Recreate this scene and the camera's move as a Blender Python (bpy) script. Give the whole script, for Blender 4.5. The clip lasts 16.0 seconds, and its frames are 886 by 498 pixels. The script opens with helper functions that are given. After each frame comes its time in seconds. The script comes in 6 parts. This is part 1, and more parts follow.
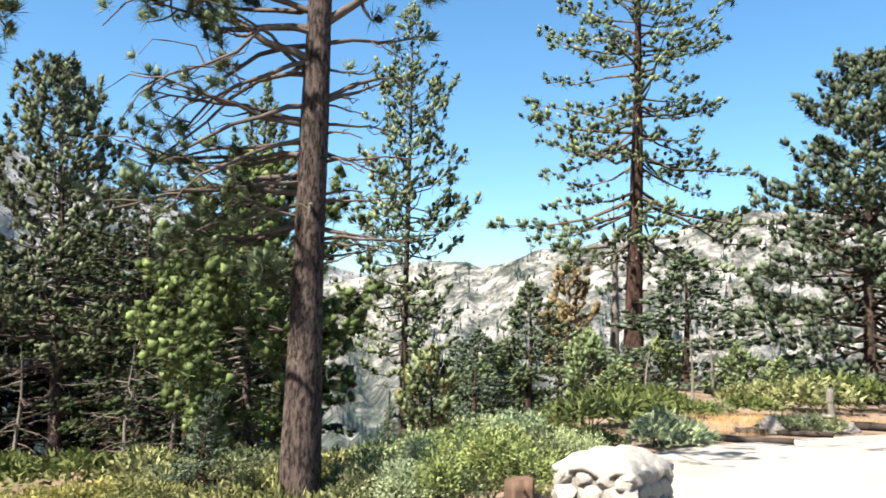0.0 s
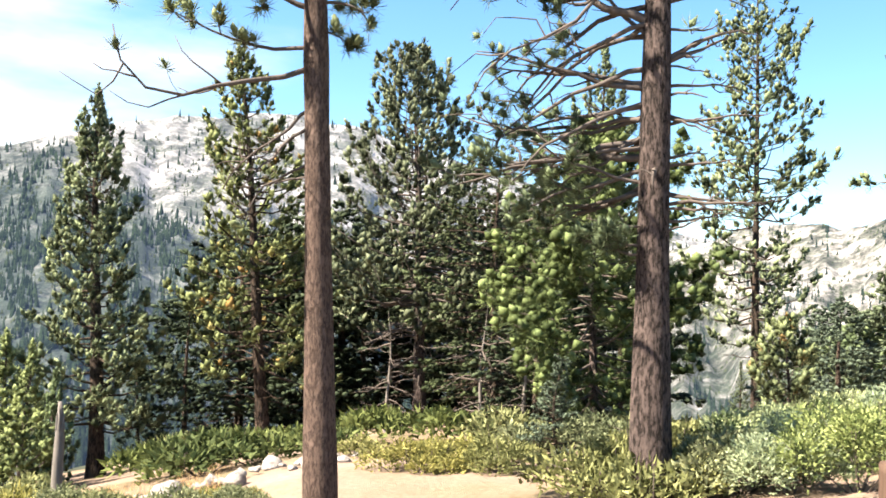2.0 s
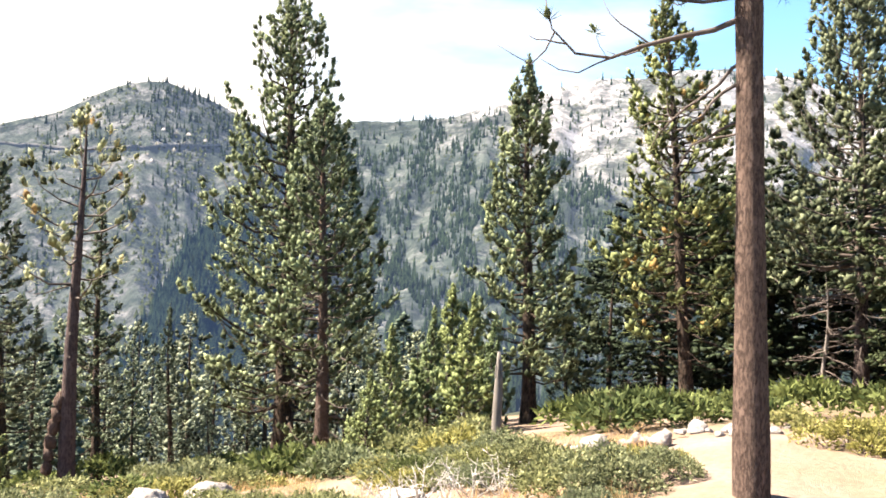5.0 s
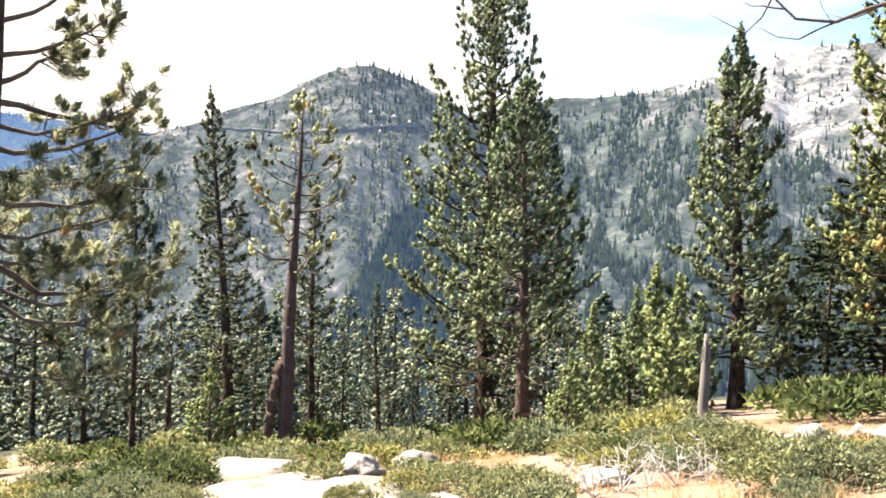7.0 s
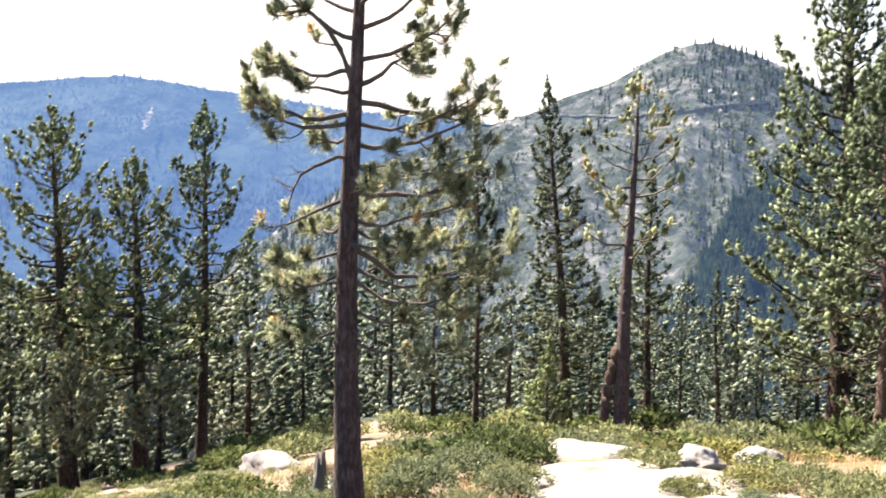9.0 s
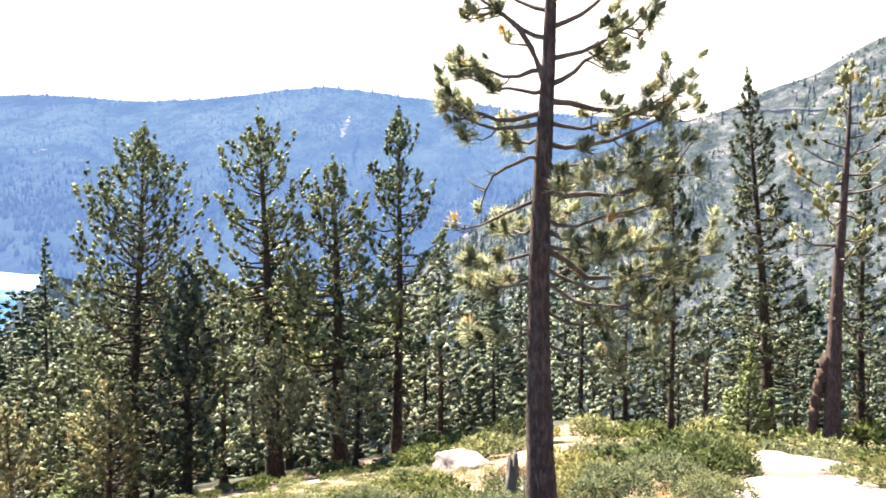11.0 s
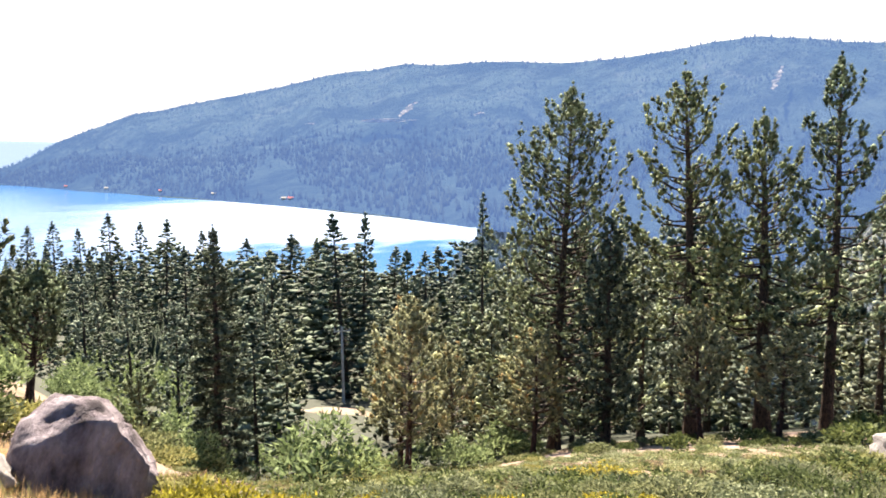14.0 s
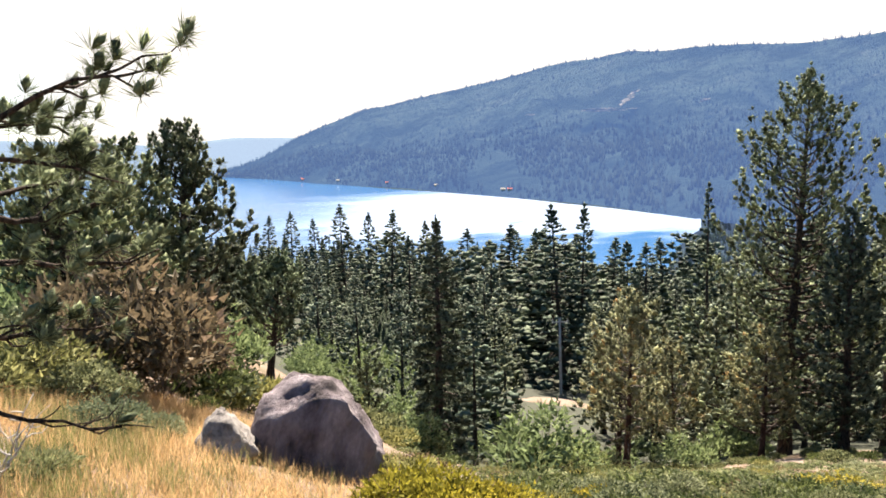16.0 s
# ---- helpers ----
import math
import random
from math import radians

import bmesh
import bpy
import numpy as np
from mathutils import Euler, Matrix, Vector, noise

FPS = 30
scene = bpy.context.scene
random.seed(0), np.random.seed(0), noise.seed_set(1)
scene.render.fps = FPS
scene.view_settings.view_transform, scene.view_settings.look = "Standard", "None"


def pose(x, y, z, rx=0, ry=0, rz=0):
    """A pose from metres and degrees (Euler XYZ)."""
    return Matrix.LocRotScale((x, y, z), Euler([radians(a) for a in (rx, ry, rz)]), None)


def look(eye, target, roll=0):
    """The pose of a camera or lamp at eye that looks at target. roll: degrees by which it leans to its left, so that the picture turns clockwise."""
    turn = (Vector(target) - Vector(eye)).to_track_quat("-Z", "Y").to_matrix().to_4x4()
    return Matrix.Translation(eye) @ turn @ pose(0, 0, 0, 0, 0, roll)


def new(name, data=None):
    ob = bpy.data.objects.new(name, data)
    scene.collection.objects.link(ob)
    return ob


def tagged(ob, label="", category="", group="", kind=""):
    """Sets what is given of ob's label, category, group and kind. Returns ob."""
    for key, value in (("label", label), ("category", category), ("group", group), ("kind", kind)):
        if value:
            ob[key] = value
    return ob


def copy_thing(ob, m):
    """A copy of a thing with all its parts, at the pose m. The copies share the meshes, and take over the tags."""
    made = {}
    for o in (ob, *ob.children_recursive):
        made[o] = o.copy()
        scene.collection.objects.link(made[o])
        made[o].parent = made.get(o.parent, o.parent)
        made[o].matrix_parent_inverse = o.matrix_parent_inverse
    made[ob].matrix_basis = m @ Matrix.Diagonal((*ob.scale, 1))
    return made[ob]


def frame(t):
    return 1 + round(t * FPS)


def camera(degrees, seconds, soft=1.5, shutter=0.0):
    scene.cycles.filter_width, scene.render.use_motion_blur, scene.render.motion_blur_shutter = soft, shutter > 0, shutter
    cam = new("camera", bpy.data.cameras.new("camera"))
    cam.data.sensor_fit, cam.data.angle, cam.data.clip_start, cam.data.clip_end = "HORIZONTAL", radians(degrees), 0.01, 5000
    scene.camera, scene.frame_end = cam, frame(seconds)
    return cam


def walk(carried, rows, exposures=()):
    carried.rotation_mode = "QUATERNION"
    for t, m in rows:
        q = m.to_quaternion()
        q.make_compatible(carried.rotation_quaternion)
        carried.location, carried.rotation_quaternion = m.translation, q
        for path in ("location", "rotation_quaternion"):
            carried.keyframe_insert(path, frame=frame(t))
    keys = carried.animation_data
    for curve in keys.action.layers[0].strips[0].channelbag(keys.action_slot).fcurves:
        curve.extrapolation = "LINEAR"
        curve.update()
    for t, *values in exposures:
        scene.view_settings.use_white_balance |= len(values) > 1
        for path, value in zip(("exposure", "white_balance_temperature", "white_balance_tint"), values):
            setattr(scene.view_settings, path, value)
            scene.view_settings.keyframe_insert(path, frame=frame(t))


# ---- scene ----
# ---------------------------------------------------------------- camera
cam = camera(52.4, 16.0, soft=1.65, shutter=0.2)
EYE_Z = 1.65
# seconds, heading (0 is +y, negative turns to -x), tilt up, roll, steps of the carried camera from where the viewer stands
HEADINGS = [
    (0, 0.05, 5.57, 1.38, 0.042, 0.047, 0.009),
    (0.5, -4.30, 5.07, 1.68, 0.032, 0.049, 0.010),
    (1, -9.50, 4.40, 2.09, 0.028, 0.058, 0.007),
    (1.5, -17.63, 3.28, 2.24, 0.016, 0.069, 0.008),
    (2, -21.40, 2.96, 1.53, 0.009, 0.066, 0.009),
    (2.5, -24.20, 2.98, 1.47, 0.003, 0.078, 0.013),
    (3, -28.95, 3.00, 2.23, -0.013, 0.074, 0.012),
    (3.5, -34.37, 2.07, 1.72, -0.027, 0.077, 0.013),
    (4, -40.23, 1.46, 0.91, -0.033, 0.077, 0.018),
    (4.5, -44.43, 0.48, 1.61, -0.046, 0.079, 0.016),
    (7, -60.25, -2.27, 2.12, -0.064, 0.034, 0.010),
    (7.5, -64.57, -2.83, 2.24, -0.066, 0.031, 0.007),
    (8, -68.50, -3.07, 1.21, -0.067, 0.032, 0.008),
    (8.5, -73.04, -3.23, 0.54, -0.063, 0.040, 0.002),
    (9, -81.36, -3.76, 0.92, -0.089, 0.045, 0.008),
    (9.5, -84.52, -6.82, 2.84, -0.115, 0.040, 0.001),
    (10, -85.74, -4.61, 1.76, -0.148, 0.030, -0.000),
    (12.5, -105.74, -6.03, -1.36, -0.166, 0.013, -0.018),
    (13, -108.50, -5.33, -0.95, -0.145, 0.006, -0.013),
    (13.5, -115.01, -5.57, -0.74, -0.133, -0.011, -0.019),
    (14, -119.77, -6.22, -0.82, -0.129, -0.030, -0.011),
    (14.5, -123.91, -6.33, -0.98, -0.130, -0.038, -0.009),
    (15, -127.96, -6.74, -1.63, -0.135, -0.053, -0.016),
    (15.5, -130.88, -6.38, -1.69, -0.139, -0.059, -0.018),
    (16, -133.70, -6.49, -1.82, -0.140, -0.069, -0.019),
]


def carried_pose(head, tilt, roll, x, y, z):
    return pose(x, y, EYE_Z + z, 90 + tilt, 0, -head) @ pose(0, 0, 0, 0, 0, roll)


walk(cam, [(t, carried_pose(*row)) for t, *row in HEADINGS],
     exposures=[(0, 2.26, 6900, 7), (1.5, 2.69, 7200, 10), (3.5, 2.97, 7450, 13), (7, 2.93, 7300, 15), (9.0, 2.92, 7100, 15), (10, 3.22, 7250, 15), (12.5, 3.25, 7300, 14.5), (14.5, 2.61, 7300, 14), (16, 2.4, 7300, 13)])

# ---------------------------------------------------------------- light
SUN_AZ, SUN_EL = -131.0, 50.0
world = bpy.data.worlds.new("world")
scene.world = world
world.use_nodes = True
sky = world.node_tree.nodes.new("ShaderNodeTexSky")
sky.sky_type = "NISHITA"
sky.sun_disc = False
sky.sun_elevation, sky.sun_rotation = radians(SUN_EL), radians(SUN_AZ)
sky.altitude, sky.air_density, sky.dust_density, sky.ozone_density = 1800, 1.1, 1.3, 4.0
background = world.node_tree.nodes["Background"]
tone = world.node_tree.nodes.new("ShaderNodeHueSaturation")
tone.inputs["Hue"].default_value, tone.inputs["Saturation"].default_value, tone.inputs["Value"].default_value = 0.495, 1.17, 1.06
world.node_tree.links.new(sky.outputs[0], tone.inputs["Color"])
# a bank of thin bright cloud over the western half of the sky
_wn, _wl = world.node_tree.nodes, world.node_tree.links
_dir = _wn.new("ShaderNodeTexCoord")
_side = _wn.new("ShaderNodeVectorMath")
_side.operation = "DOT_PRODUCT"
_side.inputs[1].default_value = (math.sin(radians(-105)), math.cos(radians(-105)), -0.35)
_wl.new(_dir.outputs["Generated"], _side.inputs[0])
_stretch = _wn.new("ShaderNodeMapping")
_stretch.inputs["Scale"].default_value = (1, 1, 3.5)
_wl.new(_dir.outputs["Generated"], _stretch.inputs["Vector"])
_puffs = _wn.new("ShaderNodeTexNoise")
_puffs.inputs["Scale"].default_value, _puffs.inputs["Detail"].default_value = 2.6, 6.0
_wl.new(_stretch.outputs[0], _puffs.inputs["Vector"])
_sum = _wn.new("ShaderNodeMath")
_sum.operation = "MULTIPLY_ADD"
_sum.inputs[1].default_value = 0.9
_wl.new(_puffs.outputs["Fac"], _sum.inputs[0])
_wl.new(_side.outputs["Value"], _sum.inputs[2])
_cover = _wn.new("ShaderNodeMapRange")
_cover.interpolation_type = "SMOOTHSTEP"
_cover.inputs["From Min"].default_value, _cover.inputs["From Max"].default_value = 0.72, 1.12
_wl.new(_sum.outputs[0], _cover.inputs["Value"])
_clouds = _wn.new("ShaderNodeMix")
_clouds.data_type = "RGBA"
_clouds.inputs[7].default_value = (4.6, 4.65, 4.72, 1)
_wl.new(_cover.outputs[0], _clouds.inputs[0])
_wl.new(tone.outputs[0], _clouds.inputs[6])
_wl.new(_clouds.outputs[2], background.inputs[0])
background.inputs[1].default_value = 0.05
sun = new("sun", bpy.data.lights.new("sun", "SUN"))
sun.data.energy, sun.data.angle, sun.data.color = 5.0, radians(0.53), (1.0, 0.94, 0.85)
_a, _e = radians(SUN_AZ), radians(SUN_EL)
sun.matrix_world = look((math.sin(_a) * math.cos(_e) * 50, math.cos(_a) * math.cos(_e) * 50, math.sin(_e) * 50), (0, 0, 0))


# ---------------------------------------------------------------- materials
def nodes_of(name):
    m = bpy.data.materials.new(name)
    m.use_nodes = True
    nt = m.node_tree
    return m, nt, nt.nodes["Principled BSDF"], nt.nodes["Material Output"]


def add(nt, kind, **settings):
    n = nt.nodes.new(kind)
    for key, value in settings.items():
        if key in n.inputs:
            n.inputs[key].default_value = value
    return n


def coords(nt, scale=(1, 1, 1)):
    c = nt.nodes.new("ShaderNodeTexCoord")
    m = nt.nodes.new("ShaderNodeMapping")
    m.inputs["Scale"].default_value = scale
    nt.links.new(c.outputs["Object"], m.inputs["Vector"])
    return m.outputs["Vector"]


def noise_tex(nt, vector, scale, detail=6.0, rough=0.6):
    n = add(nt, "ShaderNodeTexNoise", Scale=scale, Detail=detail, Roughness=rough)
    nt.links.new(vector, n.inputs["Vector"])
    return n.outputs["Fac"]


def ramp(nt, fac, stops):
    r = nt.nodes.new("ShaderNodeValToRGB")
    els = r.color_ramp.elements
    while len(els) < len(stops):
        els.new(0.5)
    for e, (p, c) in zip(els, stops):
        e.position, e.color = p, (*c, 1)
    nt.links.new(fac, r.inputs[0])
    return r.outputs["Color"]


def mix(nt, kind, fac, a, b):
    n = nt.nodes.new("ShaderNodeMix")
    n.data_type, n.blend_type = "RGBA", kind
    for value, socket in ((fac, n.inputs[0]), (a, n.inputs[6]), (b, n.inputs[7])):
        if isinstance(value, bpy.types.NodeSocket):
            nt.links.new(value, socket)
        else:
            socket.default_value = value if isinstance(value, float) else (*value, 1)
    return n.outputs[2]


def relief(nt, bsdf, height, strength, distance):
    b = add(nt, "ShaderNodeBump", Strength=strength, Distance=distance)
    nt.links.new(height, b.inputs["Height"])
    nt.links.new(b.outputs["Normal"], bsdf.inputs["Normal"])


def surface(name, stops, scale, fine, rough=0.9, bump=0.4, depth=0.02, stretch=(1, 1, 1), fine_mix=0.6):
    """Two scales of noise: broad colour from stops, and a fine grain that also gives the relief."""
    m, nt, bsdf, _ = nodes_of(name)
    v = coords(nt, stretch)
    col = ramp(nt, noise_tex(nt, v, scale, 5), stops)
    grain = noise_tex(nt, v, fine, 8, 0.65)
    dark = ramp(nt, grain, [(0.3, (0.45, 0.45, 0.45)), (0.7, (1.25, 1.25, 1.25))])
    nt.links.new(mix(nt, "MULTIPLY", fine_mix, col, dark), bsdf.inputs["Base Color"])
    bsdf.inputs["Roughness"].default_value = rough
    bsdf.inputs["Specular IOR Level"].default_value = 0.25
    relief(nt, bsdf, grain, bump, depth)
    return m


def foliage(name, dark, light, through_light=0.3, rough=0.65, odd=None):
    """Leaves and needles: each blade takes a tone of its own, and light passes through it."""
    m, nt, bsdf, out = nodes_of(name)
    geo = nt.nodes.new("ShaderNodeNewGeometry")
    patch = noise_tex(nt, coords(nt), 1.1, 2)
    stops = [(0.0, dark), (0.92, light)] + ([(0.97, odd)] if odd else [])
    tone = ramp(nt, geo.outputs["Random Per Island"], stops)
    broad = ramp(nt, patch, [(0.3, (0.62, 0.66, 0.64)), (0.7, (1.22, 1.2, 1.1))])
    col = mix(nt, "MULTIPLY", 0.8, tone, broad)
    plant = nt.nodes.new("ShaderNodeObjectInfo")
    col = mix(nt, "MULTIPLY", 1.0, col, ramp(nt, plant.outputs["Random"], [(0.0, (0.78, 0.84, 0.86)), (0.5, (1, 1, 1)), (1.0, (1.14, 1.1, 0.92))]))
    col = mix(nt, "MULTIPLY", 0.7, col, ramp(nt, noise_tex(nt, coords(nt), 34, 2), [(0.34, (0.45, 0.45, 0.45)), (0.62, (1.25, 1.25, 1.25))]))
    nt.links.new(col, bsdf.inputs["Base Color"])
    bsdf.inputs["Roughness"].default_value = rough
    bsdf.inputs["Specular IOR Level"].default_value = 0.06
    tr = nt.nodes.new("ShaderNodeBsdfTranslucent")
    nt.links.new(col, tr.inputs["Color"])
    ms = nt.nodes.new("ShaderNodeMixShader")
    ms.inputs[0].default_value = through_light
    nt.links.new(bsdf.outputs[0], ms.inputs[1])
    nt.links.new(tr.outputs[0], ms.inputs[2])
    nt.links.new(ms.outputs[0], out.inputs["Surface"])
    return m


def bark(name, plate, furrow, scale=7.0):
    """Furrowed plates drawn out along the trunk."""
    m, nt, bsdf, _ = nodes_of(name)
    v = coords(nt, (1, 1, 0.3))
    crack = ramp(nt, noise_tex(nt, v, scale * 3.4, 8, 0.7), [(0.42, (0, 0, 0)), (0.54, (1, 1, 1))])
    tone = ramp(nt, noise_tex(nt, coords(nt, (1, 1, 0.4)), scale * 0.9, 7), [(0.3, tuple(c * 0.75 for c in plate)), (0.7, tuple(min(1, c * 1.25) for c in plate))])
    grain = noise_tex(nt, coords(nt, (1, 1, 0.5)), scale * 9, 6, 0.7)
    col = mix(nt, "MIX", crack, furrow, tone)
    col = mix(nt, "MULTIPLY", 0.6, col, ramp(nt, grain, [(0.3, (0.5, 0.5, 0.5)), (0.7, (1.25, 1.25, 1.25))]))
    nt.links.new(col, bsdf.inputs["Base Color"])
    bsdf.inputs["Roughness"].default_value = 0.95
    bsdf.inputs["Specular IOR Level"].default_value = 0.15
    relief(nt, bsdf, mix(nt, "MULTIPLY", 0.5, crack, grain), 0.8, 0.03)
    return m


def distant(name, stops, scale, haze_glow, strength, lower=None, line=(0, 1), rugged=0.5, lean=0.0):
    """A far slope, the haze of kilometres of air painted on as a blue glow; lower: its growth below a tree line between
    two heights, which lean tilts to one side.
    """
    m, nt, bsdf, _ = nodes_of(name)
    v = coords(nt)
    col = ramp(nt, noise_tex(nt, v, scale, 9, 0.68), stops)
    if lower:
        low = ramp(nt, noise_tex(nt, v, scale * 1.3, 9, 0.68), lower)
        xyz = nt.nodes.new("ShaderNodeSeparateXYZ")
        nt.links.new(v, xyz.inputs[0])
        rag = add(nt, "ShaderNodeMath")
        rag.operation = "MULTIPLY_ADD"
        nt.links.new(noise_tex(nt, v, scale * 0.3, 5), rag.inputs[0])
        rag.inputs[1].default_value = -160.0
        tilt = add(nt, "ShaderNodeMath")
        tilt.operation = "MULTIPLY_ADD"
        tilt.inputs[1].default_value = lean
        nt.links.new(xyz.outputs["X"], tilt.inputs[0])
        nt.links.new(xyz.outputs["Z"], tilt.inputs[2])
        nt.links.new(tilt.outputs[0], rag.inputs[2])
        rng = add(nt, "ShaderNodeMapRange")
        nt.links.new(rag.outputs[0], rng.inputs["Value"])
        rng.inputs["From Min"].default_value, rng.inputs["From Max"].default_value = line[0] - 80, line[1] - 80
        col = mix(nt, "MIX", rng.outputs[0], low, col)
    crags = ramp(nt, noise_tex(nt, v, scale * 0.45, 10, 0.78), [(0.43, (0.22, 0.26, 0.2)), (0.53, (1.08, 1.08, 1.08))])
    col = mix(nt, "MULTIPLY", 0.85, col, crags)
    nt.links.new(col, bsdf.inputs["Base Color"])
    bsdf.inputs["Roughness"].default_value = 1.0
    bsdf.inputs["Specular IOR Level"].default_value = 0.0
    relief(nt, bsdf, noise_tex(nt, v, scale * 1.6, 10, 0.72), 1.0, rugged / scale)
    # haze goes in as a faint glow of the surface itself
    bsdf.inputs["Emission Color"].default_value = (*haze_glow, 1)
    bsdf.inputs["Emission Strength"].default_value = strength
    return m


GRANITE = [(0.36, (0.034, 0.039, 0.028)), (0.46, (0.115, 0.11, 0.105)), (0.55, (0.215, 0.205, 0.2)), (0.72, (0.29, 0.28, 0.276))]
SCRUB = [(0.36, (0.02, 0.027, 0.019)), (0.48, (0.041, 0.049, 0.039)), (0.57, (0.085, 0.087, 0.082)), (0.7, (0.2, 0.197, 0.196))]
WEST_LOW = [(0.36, (0.02, 0.028, 0.02)), (0.52, (0.04, 0.049, 0.04)), (0.62, (0.085, 0.088, 0.082)), (0.74, (0.2, 0.196, 0.19))]
WOODED = [(0.30, (0.0106, 0.0186, 0.0117)), (0.6, (0.0266, 0.0372, 0.0212)), (0.75, (0.0847, 0.0797, 0.0584))]
# glow colour and strength stand for haze, stronger on farther slopes
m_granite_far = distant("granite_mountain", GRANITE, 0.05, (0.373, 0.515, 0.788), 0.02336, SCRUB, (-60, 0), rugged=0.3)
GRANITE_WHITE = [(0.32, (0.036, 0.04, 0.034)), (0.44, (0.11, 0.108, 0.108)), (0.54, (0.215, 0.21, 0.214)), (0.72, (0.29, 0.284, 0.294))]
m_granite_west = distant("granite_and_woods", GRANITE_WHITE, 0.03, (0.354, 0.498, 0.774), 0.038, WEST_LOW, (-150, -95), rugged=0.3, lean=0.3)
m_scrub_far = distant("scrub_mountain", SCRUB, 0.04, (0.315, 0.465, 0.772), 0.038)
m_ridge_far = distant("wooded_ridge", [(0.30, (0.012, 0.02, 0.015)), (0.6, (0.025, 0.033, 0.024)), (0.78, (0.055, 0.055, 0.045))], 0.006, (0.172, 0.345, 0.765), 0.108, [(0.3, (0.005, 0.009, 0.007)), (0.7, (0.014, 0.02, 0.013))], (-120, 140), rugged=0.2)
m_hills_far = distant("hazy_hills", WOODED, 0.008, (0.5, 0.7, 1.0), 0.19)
# far conifers glow faintly too, painted haze in place of air
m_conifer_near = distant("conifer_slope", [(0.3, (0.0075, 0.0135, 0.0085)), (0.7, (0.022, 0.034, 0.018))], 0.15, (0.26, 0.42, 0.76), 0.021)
# darker, bluer copy of conifer_slope: the gully's shade and haze painted in
m_conifer_gully_shaded = distant("conifer_gully_shaded", [(0.3, (0.006, 0.011, 0.008)), (0.7, (0.016, 0.026, 0.016))], 0.15, (0.2, 0.38, 0.8), 0.022)
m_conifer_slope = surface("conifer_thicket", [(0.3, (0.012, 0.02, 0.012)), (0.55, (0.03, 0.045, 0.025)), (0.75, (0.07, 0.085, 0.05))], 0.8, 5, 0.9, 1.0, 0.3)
# ridge woods: the same glow for haze, a little less near the shore
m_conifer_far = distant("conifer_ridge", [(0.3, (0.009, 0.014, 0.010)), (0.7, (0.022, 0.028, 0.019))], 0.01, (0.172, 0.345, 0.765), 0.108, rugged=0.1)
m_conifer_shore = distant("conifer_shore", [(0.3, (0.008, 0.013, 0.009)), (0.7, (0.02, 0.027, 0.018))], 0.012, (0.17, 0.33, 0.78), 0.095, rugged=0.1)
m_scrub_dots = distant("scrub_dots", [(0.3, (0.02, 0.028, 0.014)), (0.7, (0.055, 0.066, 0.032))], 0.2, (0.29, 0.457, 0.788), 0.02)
m_bark_grey = bark("pine_bark_grey", (0.08, 0.06, 0.055), (0.013, 0.01, 0.009), 10.0)
m_bark_light = bark("pine_bark_light", (0.115, 0.08, 0.066), (0.05, 0.034, 0.028), 15.0)
m_bark_red = bark("pine_bark_red", (0.062, 0.034, 0.027), (0.014, 0.009, 0.008))
m_bark_dark = bark("pine_bark_dark", (0.0637, 0.0452, 0.0345), (0.0133, 0.0106, 0.00905))
m_bark_smooth = bark("pine_bark_smooth", (0.088, 0.064, 0.062), (0.045, 0.032, 0.031), 9.0)
m_dead_wood = surface("dead_wood", [(0.3, (0.0808, 0.0725, 0.0643)), (0.7, (0.162, 0.145, 0.133))], 3, 30, 0.85, 0.5, 0.01, (1, 1, 0.2))
m_bleached = surface("bleached_branches", [(0.3, (0.282, 0.266, 0.249)), (0.7, (0.415, 0.398, 0.373))], 6, 40, 0.85, 0.3, 0.005)
m_log = surface("old_dark_log", [(0.3, (0.012, 0.009, 0.009)), (0.7, (0.045, 0.034, 0.03))], 4, 30, 0.9, 0.6, 0.01)
m_twig = surface("twig", [(0.3, (0.0452, 0.0361, 0.0319)), (0.7, (0.101, 0.0823, 0.0717))], 4, 30)
m_needle = foliage("pine_needles", (0.020, 0.027, 0.015), (0.212, 0.252, 0.148), 0.28)
m_needle_bright = foliage("young_pine_needles", (0.044, 0.058, 0.028), (0.225, 0.275, 0.145), 0.34)
m_needle_young = foliage("long_green_needles", (0.018, 0.028, 0.011), (0.135, 0.18, 0.088), 0.28)
m_needle_dark = foliage("dense_pine_needles", (0.015, 0.02, 0.013), (0.15, 0.176, 0.122), 0.28)
m_needle_pale = foliage("pale_pine_needles", (0.05, 0.058, 0.034), (0.42, 0.43, 0.275), 0.55, odd=(0.36, 0.245, 0.12))
m_needle_grey = foliage("grey_green_pine_needles", (0.019, 0.025, 0.019), (0.30, 0.335, 0.255), 0.36)
m_needle_gold = foliage("browning_needles", (0.022, 0.029, 0.014), (0.195, 0.23, 0.125), 0.3, odd=(0.225, 0.15, 0.07))
m_needle_dead = foliage("dead_needles", (0.1414, 0.0966, 0.0484), (0.2552, 0.1952, 0.1192), 0.3)
m_fir = foliage("fir_needles", (0.012, 0.018, 0.013), (0.131, 0.167, 0.124), 0.28)
# darker copy of fir_needles: shade within the thicket put into the colour
m_fir_shaded = foliage("shaded_fir_needles", (0.003, 0.006, 0.004), (0.049, 0.066, 0.040), 0.1)
m_leaf_green = foliage("shrub_leaves", (0.036, 0.047, 0.022), (0.255, 0.272, 0.16), 0.32)
m_leaf_light = foliage("pale_green_leaves", (0.04, 0.062, 0.022), (0.27, 0.325, 0.16), 0.36)
